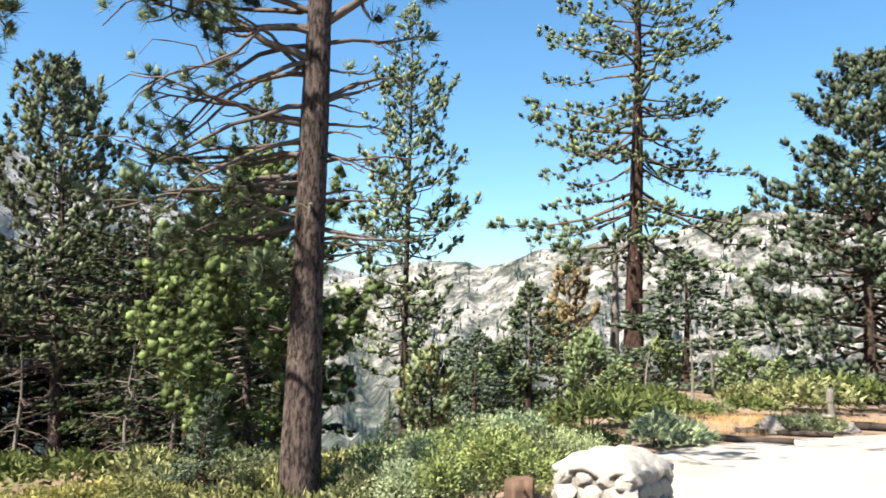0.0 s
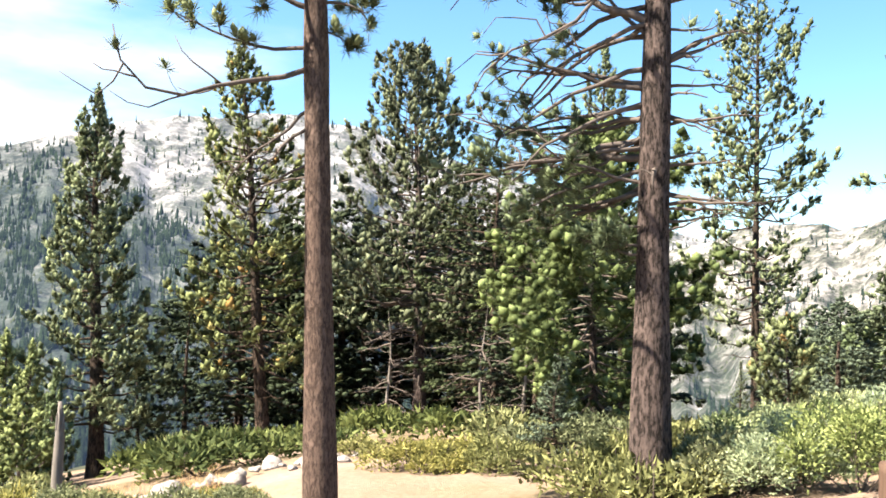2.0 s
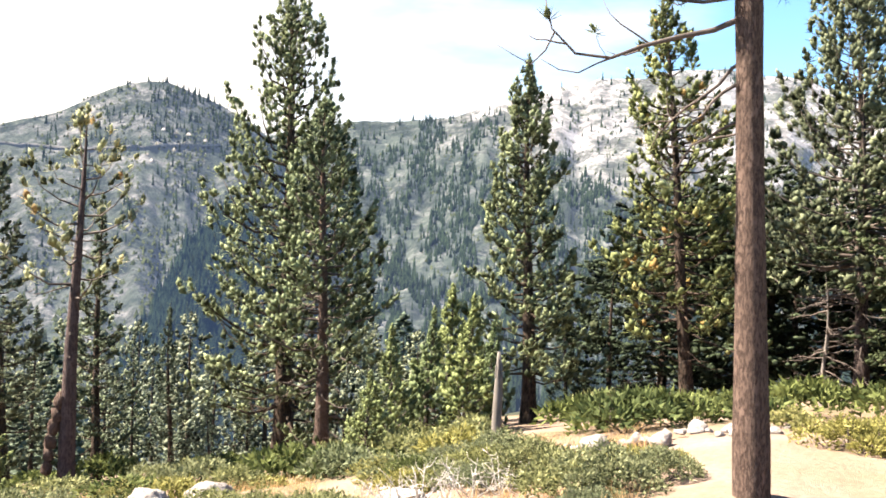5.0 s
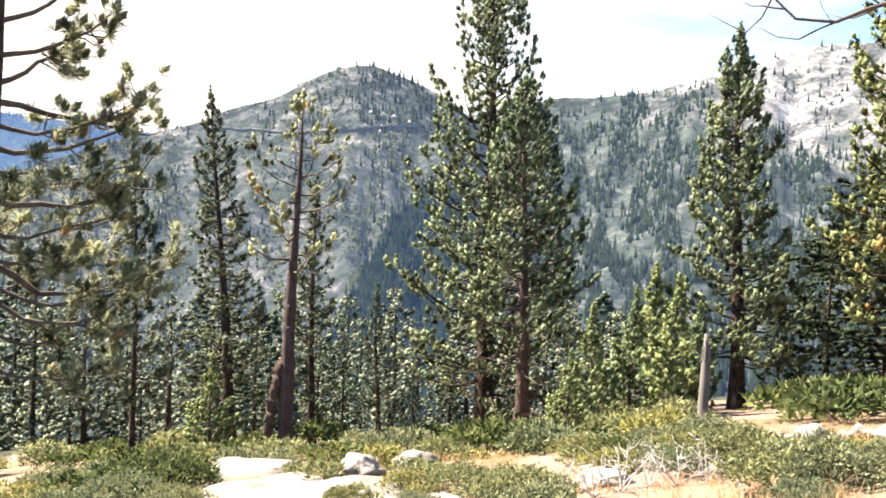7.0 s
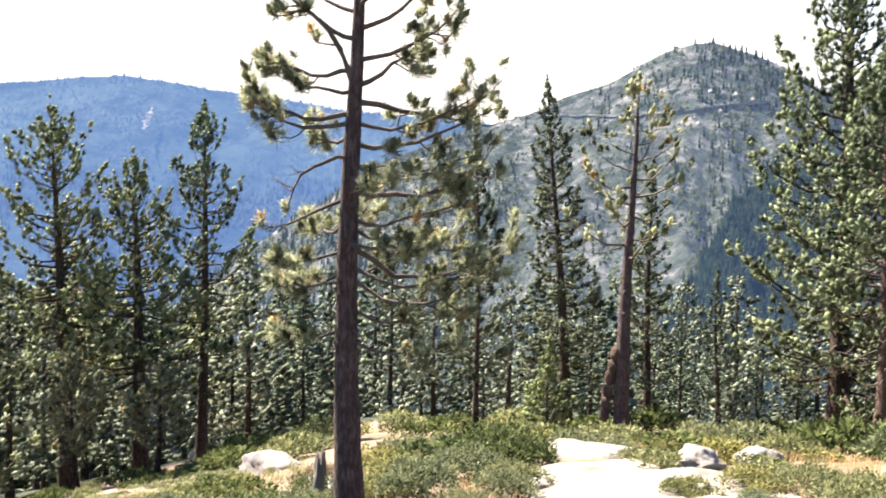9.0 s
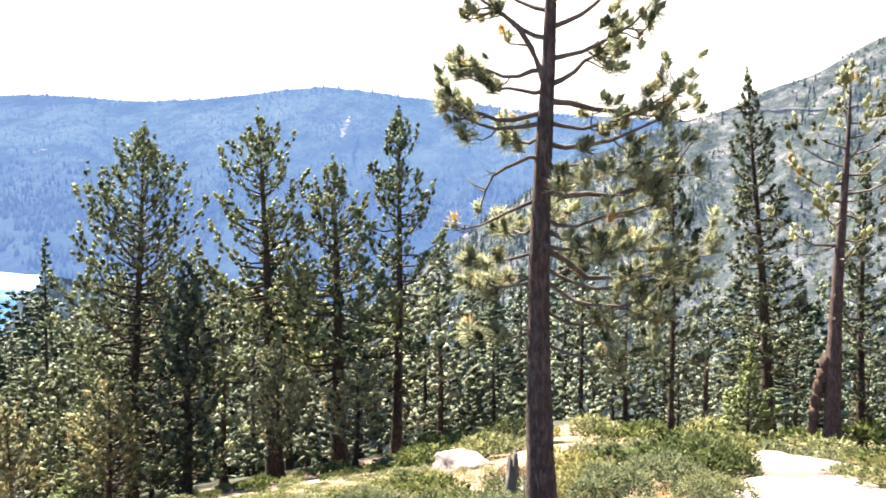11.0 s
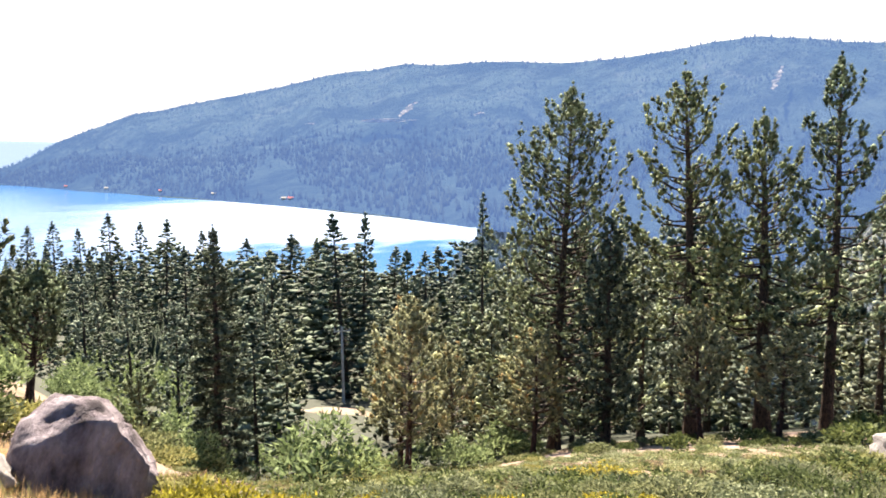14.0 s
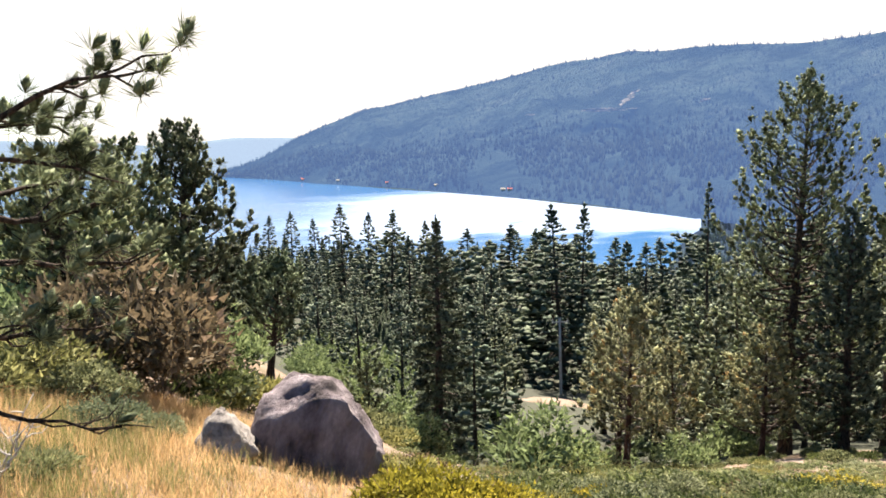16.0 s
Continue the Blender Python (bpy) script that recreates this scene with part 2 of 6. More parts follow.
m_leaf_yellow = foliage("yellow_shrub_leaves", (0.065, 0.068, 0.022), (0.32, 0.31, 0.14), 0.34)
m_leaf_sage = foliage("sage_leaves", (0.10, 0.13, 0.074), (0.43, 0.495, 0.325), 0.42)
m_leaf_gold = foliage("golden_shrub_leaves", (0.09, 0.078, 0.012), (0.4, 0.33, 0.05), 0.38)
m_leaf_grey = foliage("grey_shrub_leaves", (0.0905, 0.106, 0.0584), (0.223, 0.239, 0.149), 0.35)
m_leaf_dark = foliage("dark_shrub_leaves", (0.026, 0.040, 0.016), (0.125, 0.15, 0.062), 0.28)
m_leaf_russet = foliage("russet_shrub_leaves", (0.040, 0.033, 0.022), (0.241, 0.174, 0.113), 0.3, odd=(0.266, 0.183, 0.133))
m_grass = foliage("dry_grass", (0.39, 0.235, 0.115), (0.66, 0.45, 0.26), 0.45, 0.8)
m_grass_green = foliage("green_grass", (0.106, 0.117, 0.037), (0.306, 0.281, 0.129), 0.35, 0.8)
m_rock = surface("granite_rock", [(0.34, (0.09, 0.08, 0.076)), (0.42, (0.22, 0.2, 0.186)), (0.65, (0.32, 0.3, 0.285))], 4.0, 26, 0.9, 0.9, 0.05)
m_boulder = surface("weathered_boulder", [(0.36, (0.05, 0.039, 0.042)), (0.45, (0.125, 0.1, 0.11)), (0.66, (0.27, 0.232, 0.248))], 2.8, 24, 0.9, 1.0, 0.06, (1, 1, 0.5))
m_stone = surface("pier_stone", [(0.35, (0.202, 0.19, 0.178)), (0.65, (0.266, 0.254, 0.242))], 2.5, 25, 0.9, 0.5, 0.02)
m_mortar = surface("mortar", [(0.35, (0.11, 0.1, 0.092)), (0.65, (0.17, 0.158, 0.145))], 6, 50)
m_post = surface("weathered_post", [(0.35, (0.05, 0.03, 0.021)), (0.65, (0.12, 0.074, 0.052))], 5, 25, 0.85, 0.6, 0.01, (1, 1, 0.15))
m_lot = surface("pale_gravel", [(0.35, (0.21, 0.19, 0.169)), (0.65, (0.259, 0.242, 0.222))], 0.6, 30, 0.95, 0.3, 0.01, (1, 1, 1), 0.35)


def ground_material():
    m, nt, bsdf, _ = nodes_of("hillside_soil")
    v = coords(nt)
    soil = ramp(nt, noise_tex(nt, v, 0.35, 6), [(0.32, (0.0847, 0.0744, 0.0425)), (0.46, (0.165, 0.12, 0.086)), (0.6, (0.19, 0.141, 0.115)), (0.75, (0.21, 0.172, 0.152))])
    grit = noise_tex(nt, v, 14, 9, 0.7)
    col = mix(nt, "MULTIPLY", 0.6, soil, ramp(nt, grit, [(0.3, (0.5, 0.5, 0.5)), (0.7, (1.2, 1.2, 1.2))]))
    nt.links.new(col, bsdf.inputs["Base Color"])
    bsdf.inputs["Roughness"].default_value = 0.95
    bsdf.inputs["Specular IOR Level"].default_value = 0.1
    relief(nt, bsdf, grit, 0.7, 0.05)
    return m


def water_material():
    """Calm blue water near the viewer's shore, ruffled by wind farther out, where it glitters."""
    m, nt, bsdf, _ = nodes_of("lake_water")
    v = coords(nt)
    xyz = nt.nodes.new("ShaderNodeSeparateXYZ")
    nt.links.new(v, xyz.inputs[0])
    # distance out from the near shore, bent by slow gusts
    out = nt.nodes.new("ShaderNodeVectorMath")
    out.operation = "DOT_PRODUCT"
    out.inputs[1].default_value = (math.sin(radians(-128)), math.cos(radians(-128)), 0)
    nt.links.new(v, out.inputs[0])
    gust = add(nt, "ShaderNodeMath")
    gust.operation = "MULTIPLY_ADD"
    nt.links.new(noise_tex(nt, coords(nt, (1, 1.6, 1)), 0.004, 6, 0.6), gust.inputs[0])
    gust.inputs[1].default_value = 900.0
    nt.links.new(out.outputs["Value"], gust.inputs[2])
    wind = add(nt, "ShaderNodeMapRange")
    wind.inputs["From Min"].default_value, wind.inputs["From Max"].default_value = 1480.0, 1640.0
    nt.links.new(gust.outputs[0], wind.inputs["Value"])
    # and it drops again towards the far end
    lee = add(nt, "ShaderNodeMapRange")
    lee.inputs["From Min"].default_value, lee.inputs["From Max"].default_value = 3000.0, 2250.0
    nt.links.new(gust.outputs[0], lee.inputs["Value"])
    both = nt.nodes.new("ShaderNodeMath")
    both.operation = "MULTIPLY"
    nt.links.new(wind.outputs[0], both.inputs[0])
    nt.links.new(lee.outputs[0], both.inputs[1])
    side = nt.nodes.new("ShaderNodeVectorMath")
    side.operation = "DOT_PRODUCT"
    side.inputs[1].default_value = (math.sin(radians(-38)), math.cos(radians(-38)), 0)
    nt.links.new(v, side.inputs[0])
    reach = add(nt, "ShaderNodeMath")
    reach.operation = "MULTIPLY_ADD"
    nt.links.new(noise_tex(nt, coords(nt, (1.6, 1, 1)), 0.003, 5, 0.6), reach.inputs[0])
    reach.inputs[1].default_value = 500.0
    nt.links.new(side.outputs["Value"], reach.inputs[2])
    calm = add(nt, "ShaderNodeMapRange")
    calm.inputs["From Min"].default_value, calm.inputs["From Max"].default_value = -260.0, 40.0
    nt.links.new(reach.outputs[0], calm.inputs["Value"])
    windy = nt.nodes.new("ShaderNodeMath")
    windy.operation = "MULTIPLY"
    nt.links.new(both.outputs[0], windy.inputs[0])
    nt.links.new(calm.outputs[0], windy.inputs[1])
    both = windy
    bsdf.inputs["Base Color"].default_value = (0.022, 0.085, 0.2, 1)
    bsdf.inputs["IOR"].default_value = 1.33
    rough = ramp(nt, both.outputs[0], [(0.0, (0.12, 0.12, 0.12)), (1.0, (0.56, 0.56, 0.56))])
    nt.links.new(rough, bsdf.inputs["Roughness"])
    gloss = ramp(nt, both.outputs[0], [(0.0, (0.05, 0.05, 0.05)), (1.0, (0.3, 0.3, 0.3))])
    nt.links.new(gloss, bsdf.inputs["Specular IOR Level"])
    relief(nt, bsdf, noise_tex(nt, v, 0.02, 6, 0.7), 0.15, 2.0)
    return m


m_ground = ground_material()
# valley haze painted on as a weak blue glow
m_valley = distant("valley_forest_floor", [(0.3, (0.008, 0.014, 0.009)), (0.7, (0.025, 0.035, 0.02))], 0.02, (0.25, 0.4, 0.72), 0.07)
m_ground_far = surface("forest_floor", [(0.35, (0.0133, 0.0174, 0.00913)), (0.62, (0.0266, 0.0307, 0.0149)), (0.82, (0.0747, 0.0622, 0.0398))], 0.12, 2.0)
m_slab = surface("pale_granite_slab", [(0.3, (0.105, 0.093, 0.0808)), (0.45, (0.169, 0.154, 0.138)), (0.7, (0.21, 0.193, 0.178))], 1.4, 14, 0.9, 0.7, 0.04)
m_steel = surface("weathered_pole", [(0.35, (0.27, 0.24, 0.215)), (0.65, (0.38, 0.35, 0.32))], 2, 20)
# far roofs glow weakly as well, for the haze before them
m_roof_red = distant("red_roof", [(0.35, (0.457, 0.108, 0.0498)), (0.65, (0.581, 0.166, 0.0747))], 0.3, (0.232, 0.382, 0.747), 0.073)
m_wall_pale = surface("pale_house_wall", [(0.35, (0.319, 0.292, 0.255)), (0.65, (0.372, 0.35, 0.319))], 0.3, 2)
# road wall and scars carry painted haze, a glow like their slopes
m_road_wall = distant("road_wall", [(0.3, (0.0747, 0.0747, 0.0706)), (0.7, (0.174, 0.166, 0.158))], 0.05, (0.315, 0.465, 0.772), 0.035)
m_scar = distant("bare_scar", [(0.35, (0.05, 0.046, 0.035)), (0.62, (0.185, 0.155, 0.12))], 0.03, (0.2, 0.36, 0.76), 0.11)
m_water = water_material()


# ---------------------------------------------------------------- geometry helpers
class Geo:
    """Gathers triangles of one mesh."""

    def __init__(self):
        self.v, self.f, self.n = [], [], 0

    def add(self, v, f):
        v, f = np.asarray(v, float).reshape(-1, 3), np.asarray(f, int).reshape(-1, 3)
        self.v.append(v)
        self.f.append(f + self.n)
        self.n += len(v)

    def tube(self, pts, radii, sides=6):
        pts, radii = np.asarray(pts, float), np.asarray(radii, float)
        tang = np.gradient(pts, axis=0)
        tang /= np.linalg.norm(tang, axis=1)[:, None] + 1e-9
        ref = np.where(np.abs(tang[:, 2:3]) > 0.9, [[1.0, 0, 0]], [[0, 0, 1.0]])
        a = np.cross(tang, ref)
        a /= np.linalg.norm(a, axis=1)[:, None] + 1e-9
        b = np.cross(tang, a)
        th = np.linspace(0, 2 * np.pi, sides, endpoint=False)
        ring = pts[:, None] + radii[:, None, None] * (np.cos(th)[None, :, None] * a[:, None] + np.sin(th)[None, :, None] * b[:, None])
        n, k = len(pts), sides
        i, j = np.meshgrid(np.arange(n - 1), np.arange(k), indexing="ij")
        q = np.stack([i * k + j, i * k + (j + 1) % k, (i + 1) * k + (j + 1) % k, (i + 1) * k + j], -1).reshape(-1, 4)
        cap = [[(n - 1) * k, (n - 1) * k + m, (n - 1) * k + m + 1] for m in range(1, k - 1)]
        self.add(ring.reshape(-1, 3), np.concatenate([q[:, [0, 1, 2]], q[:, [0, 2, 3]], np.array(cap)]))

    def blades(self, centre, axis, length, width, spread, rng):
        """One thin triangle per row, thrown round its axis."""
        d = axis + rng.normal(0, spread, axis.shape)
        d /= np.linalg.norm(d, axis=1)[:, None] + 1e-9
        side = np.cross(d, rng.normal(0, 1, axis.shape))
        side /= np.linalg.norm(side, axis=1)[:, None] + 1e-9
        w = (np.asarray(width) * 0.5)[:, None] if np.ndim(width) else width * 0.5
        ln = np.asarray(length)[:, None]
        v = np.stack([centre - side * w, centre + side * w, centre + d * ln], 1)
        self.add(v, np.arange(3 * len(centre)))

    def tufts(self, centre, axis, count, length, width, spread, rng, ring=5, heart=0.26):
        """Brushes of needles: a ragged solid heart round the axis and blades that fan out from its foot, each brush one island."""
        n = len(centre)
        axis = axis / (np.linalg.norm(axis, axis=1)[:, None] + 1e-9)
        a = np.cross(axis, rng.normal(0, 1, (n, 3)))
        a /= np.linalg.norm(a, axis=1)[:, None] + 1e-9
        b = np.cross(axis, a)
        th = np.linspace(0, 2 * np.pi, ring, endpoint=False)[None, :, None]
        fat = length[:, None, None] * heart * (0.6 + 0.8 * rng.random((n, ring, 1)))
        up = length[:, None, None] * (0.3 + 0.35 * rng.random((n, ring, 1)))
        rim = centre[:, None] + fat * (np.cos(th) * a[:, None] + np.sin(th) * b[:, None]) + up * axis[:, None]
        tip = centre + axis * (length * 0.95)[:, None]
        d = np.repeat(axis, count, 0) + rng.normal(0, spread, (n * count, 3))
        d /= np.linalg.norm(d, axis=1)[:, None] + 1e-9
        side = np.cross(d, rng.normal(0, 1, d.shape))
        side /= np.linalg.norm(side, axis=1)[:, None] + 1e-9
        ln = np.repeat(length, count)[:, None] * (0.7 + 0.5 * rng.random((n * count, 1)))
        root = np.repeat(centre, count, 0)
        blade = np.stack([root + d * ln * 0.4 + side * width, root + d * ln], 1).reshape(n, count * 2, 3)
        v = np.concatenate([centre[:, None], rim, tip[:, None], blade], 1)
        r = np.arange(ring)
        low = np.stack([np.zeros(ring, int), 1 + (r + 1) % ring, 1 + r], 1)
        high = np.stack([1 + r, 1 + (r + 1) % ring, np.full(ring, 1 + ring)], 1)
        k = 2 + ring + 2 * np.arange(count)
        one = np.concatenate([low, high, np.stack([np.zeros(count, int), k, k + 1], 1)])
        self.add(v, (np.arange(n) * (2 + ring + 2 * count))[:, None, None] + one[None])

    def mesh(self, name, material, smooth=False):
        me = bpy.data.meshes.new(name)
        v, f = np.concatenate(self.v), np.concatenate(self.f)
        me.vertices.add(len(v))
        me.vertices.foreach_set("co", v.astype(np.float32).ravel())
        me.loops.add(f.size)
        me.loops.foreach_set("vertex_index", f.astype(np.int32).ravel())
        me.polygons.add(len(f))
        me.polygons.foreach_set("loop_start", np.arange(0, f.size, 3, dtype=np.int32))
        if smooth:
            me.polygons.foreach_set("use_smooth", np.ones(len(f), bool))
        me.materials.append(material)
        me.update(calc_edges=True)
        return me


def under(ob, parent, label=""):
    ob.parent = parent
    return tagged(ob, label)


def part(name, bm, material, parent, label=""):
    me = bpy.data.meshes.new(name)
    bm.to_mesh(me)
    bm.free()
    me.materials.append(material)
    return under(new(name, me), parent, label)


def polar(az, r, z):
    return Vector((r * math.sin(radians(az)), r * math.cos(radians(az)), z))


# ---------------------------------------------------------------- the hillside
# heading, fall per metre within 12 m, from 12 to 40 m, from 40 to 110 m, from 110 to 300 m
FALL = [(-250, -0.005, -0.005, -0.004, 0.017), (-178, 0.024, 0.023, 0.093, 0.183), (-165.8, 0.058, 0.04, 0.127, 0.093), (-155.8, 0.108, 0.076, 0.153, 0.074),
        (-148.0, 0.16, 0.139, 0.18, 0.076), (-142.1, 0.203, 0.236, 0.218, 0.078), (-134.2, 0.237, 0.365, 0.226, 0.073), (-126.3, 0.243, 0.372, 0.225, 0.077),
        (-117.4, 0.239, 0.36, 0.27, 0.098), (-112.4, 0.233, 0.315, 0.289, 0.153), (-105.4, 0.22, 0.296, 0.319, 0.292), (-97.1, 0.213, 0.272, 0.35, 0.394),
        (-86.2, 0.189, 0.22, 0.347, 0.397), (-71.4, 0.158, 0.237, 0.384, 0.434), (-55.4, 0.14, 0.228, 0.378, 0.43), (-42.6, 0.097, 0.155, 0.33, 0.426),
        (-29.7, 0.044, 0.155, 0.324, 0.422), (-22.8, 0.043, 0.089, 0.322, 0.42), (-12.9, 0.032, 0.135, 0.321, 0.419), (-8.4, 0.021, 0.162, 0.314, 0.418),
        (-3.0, 0.004, 0.139, 0.272, 0.419), (3.0, -0.012, 0.085, 0.229, 0.419), (8.0, -0.024, 0.04, 0.214, 0.411), (12.0, -0.026, -0.0, 0.181, 0.378),
        (40.0, -0.019, -0.008, 0.083, 0.28), (110, 0.004, 0.004, 0.005, 0.027)]
FALL_AZ = [row[0] for row in FALL]
# valley floor: at the lake, and deeper to the north of it
VALLEY = [(-118, -112.0), (-106, -226.0)]


def smooth_interp(x, xs, ys):
    xs, ys = np.asarray(xs, float), np.asarray(ys, float)
    return 0.25 * np.interp(x - 3, xs, ys) + 0.5 * np.interp(x, xs, ys) + 0.25 * np.interp(x + 3, xs, ys)


def valley_floor(az):
    return float(np.interp(az, [a for a, z in VALLEY], [z for a, z in VALLEY]))


def ground_z(az, r):
    """Height of the hillside at a heading and distance from where the viewer stands."""
    if az > 110:
        az -= 360
    z = 0.0
    for k, (a, b) in enumerate(((0, 12), (12, 40), (40, 110), (110, 300))):
        s = smooth_interp(az, FALL_AZ, [row[k + 1] for row in FALL])
        z -= s * min(max(r - a, 0), b - a)
    if r > 300 and -200 < az < 75:
        z -= 0.40 * (r - 300)
    return max(z, valley_floor(az))


def build_ground():
    rings = np.concatenate([[0.3], np.geomspace(1, 120, 90), np.geomspace(130, 4950, 40)])
    azs = np.concatenate([np.arange(-178, 40, 1.0), np.arange(40, 182, 6.0)])
    v = [(0, 0, 0)]
    for r in rings:
        for az in azs:
            p = polar(az, r, 0)
            lump = noise.fractal(Vector((p.x * 0.35, p.y * 0.35, 0)), 1.0, 2.0, 4) * 0.10 * min(1, max(0, (r - 3) / 6))
            if 4 < az < 60 and r < 26:
                lump *= 0.15
            if r > 60:
                lump += noise.fractal(Vector((p.x * 0.02, p.y * 0.02, 3)), 1.0, 2.0, 4) * min(4, (r - 60) * 0.05)
            z = ground_z(az, r)
            p.z = z + lump * min(1, max(0, (z - valley_floor(az)) / 20))
            v.append(tuple(p))
    n, f = len(azs), []
    for j in range(n):
        f.append((0, 1 + (j + 1) % n, 1 + j))
    for i in range(len(rings) - 1):
        for j in range(n):
            a, b = 1 + i * n + j, 1 + i * n + (j + 1) % n
            f += [(a, b, b + n), (a, b + n, a + n)]
    g = Geo()
    g.add(v, f)
    me = g.mesh("ground", m_ground, True)
    me.materials.append(m_ground_far)
    me.materials.append(m_valley)
    reach = np.array([max(math.hypot(v[i][0], v[i][1]) for i in t) for t in f])
    me.polygons.foreach_set("material_index", (reach > 34).astype(np.int32) + (reach > 420))
    ob = new("ground", me)
    tagged(ob, "dry sandy hillside with patches of low scrub falling to a valley", "ground", kind="structure")


build_ground()

# ---------------------------------------------------------------- the lake
SHORE = [(-164.7, 4900), (-151.7, 4900), (-147.7, 4451), (-145.7, 4036), (-141.6, 3077), (-136.6, 2450), (-131.2, 2023), (-125.9, 1672), (-120.7, 1420), (-118.0, 1307)]
SHORE_AZ, SHORE_R = [a for a, r in SHORE], [r for a, r in SHORE]
LAKE_Z = -110.0


def build_lake():
    g = Geo()
    azs = np.arange(-168, -117.2, 0.4)
    v, f = [], []
    for az in azs:
        far = float(np.interp(az, SHORE_AZ, SHORE_R))
        near = 700.0
        if az > -119.6:
            k = (az + 119.6) / 2.4
            near = 700 + (1200 - 700) * k ** 0.5
        for s in np.linspace(0, 1, 12):
            v.append(tuple(polar(az, near + (far - near) * s, LAKE_Z)))
    for i in range(len(azs) - 1):
        for j in range(11):
            a = i * 12 + j
            f += [(a, a + 1, a + 13), (a, a + 13, a + 12)]
    g.add(v, f)
    ob = new("lake_water", g.mesh("lake_water", m_water, True))
    tagged(ob, "long blue mountain lake with bright sun glitter on its surface", "lake", kind="structure")


build_lake()


# ---------------------------------------------------------------- mountains
class Mountain:
    """A slope from its foot to a crest, both given by heading; foot and crest distances may vary with heading."""

    def __init__(self, crest, foot_el, foot_r, crest_r, rough, bulge=1.0, seed=0):
        self.az = [a for a, e in crest]
        self.el = [e for a, e in crest]
        self.foot_el, self.foot_r, self.crest_r, self.rough, self.bulge, self.seed = foot_el, foot_r, crest_r, rough, bulge, seed

    def value(self, q, az):
        return float(np.interp(az, [a for a, b in q], [b for a, b in q])) if isinstance(q, list) else q

    def at(self, az, u):
        fr, cr = self.value(self.foot_r, az), self.value(self.crest_r, az)
        fe, ce = self.value(self.foot_el, az), float(np.interp(az, self.az, self.el))
        if u > 1:
            return polar(az, cr + (u - 1) * 300, EYE_Z + cr * math.tan(radians(ce)) - (u - 1) * 250)
        wob = noise.fractal(Vector((az * 0.35 + self.seed, u * 3.5, self.seed)), 0.9, 2.1, 7)
        el = fe + (ce - fe) * u ** self.bulge + wob * self.rough * math.sin(math.pi * min(u, 0.97)) + wob * self.rough * 0.12
        r = fr + (cr - fr) * u
        return polar(az, r, EYE_Z + r * math.tan(radians(el)))

    def build(self, name, material, label, cols=260, rows=90):
        azs = np.linspace(self.az[0], self.az[-1], cols)
        us = np.concatenate([np.linspace(0, 1, rows), [1.3, 2.0]])
        v = [tuple(self.at(a, u)) for a in azs for u in us]
        n, f = len(us), []
        for i in range(cols - 1):
            for j in range(n - 1):
                a = i * n + j
                f += [(a, a + n + 1, a + 1), (a, a + n, a + n + 1)]
        g = Geo()
        g.add(v, f)
        return tagged(new(name, g.mesh(name, material, True)), label, "mountain", kind="structure")

    def woods(self, name, material, label, count, height, density, seed, wide=0.16, tiers=((0.0, 0.62, 1.0), (0.4, 1.0, 0.62))):
        """Small conifers standing over the slope where density(az, u) allows."""
        rng = random.Random(seed)
        g, made, tries = Geo(), 0, 0
        v, f = [], []
        while made < count and tries < count * 12:
            tries += 1
            az, u = rng.uniform(self.az[0], self.az[-1]), rng.random() ** 0.8
            if rng.random() > density(az, u):
                continue
            p = self.at(az, u)
            h = height * rng.uniform(0.5, 1.25)
            w = h * wide * rng.uniform(0.7, 1.3)
            turn = rng.random() * 6.28
            for z0, z1, s in tiers:
                b = len(v)
                for k in range(4):
                    a = turn + k * 1.5708
                    rr = w * s * rng.uniform(0.75, 1.2)
                    v.append((p.x + rr * math.cos(a), p.y + rr * math.sin(a), p.z + h * z0 - 0.05 * h))
                v.append((p.x, p.y, p.z + h * z1))
                f += [(b + k, b + (k + 1) % 4, b + 4) for k in range(4)]
            made += 1
        g.add(v, f)
        return tagged(new(name, g.mesh(name, material)), label, "woods", kind="stuff")


def patchy(scale_az, scale_u, level, seed, sharp=4.0):
    def density(az, u):
        n = noise.fractal(Vector((az * scale_az, u * scale_u, seed)), 1.0, 2.0, 4)
        return min(1.0, max(0.0, 0.5 + sharp * (n - level)))
    return density


# granite dome across the valley to the north
north = Mountain([(-11.9, 2.03), (-6.4, 3.33), (-2.9, 4.52), (0, 4.72), (2.5, 4.41), (4.3, 5), (6.4, 5.69), (9.2, 5.97), (12.7, 6.65), (15.8, 7.32), (18.1, 7.79), (21.3, 8.05), (26.1, 7.79), (34.2, 7.96), (48.2, 5.89)],
                 -12, 300, [(-12, 1300), (5, 1000), (48, 900)], 1.6, 1.0, 11)
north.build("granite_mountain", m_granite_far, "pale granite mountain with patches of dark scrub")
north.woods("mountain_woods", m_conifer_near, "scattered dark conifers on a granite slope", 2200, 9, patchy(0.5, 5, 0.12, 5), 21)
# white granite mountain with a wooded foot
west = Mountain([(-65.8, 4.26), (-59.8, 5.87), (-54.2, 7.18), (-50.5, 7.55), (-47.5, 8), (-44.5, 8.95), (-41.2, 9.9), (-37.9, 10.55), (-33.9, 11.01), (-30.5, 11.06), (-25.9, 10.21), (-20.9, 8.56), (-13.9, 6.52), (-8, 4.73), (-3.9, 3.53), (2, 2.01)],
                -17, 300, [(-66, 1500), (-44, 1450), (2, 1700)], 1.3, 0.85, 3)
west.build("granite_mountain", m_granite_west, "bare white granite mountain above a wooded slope")


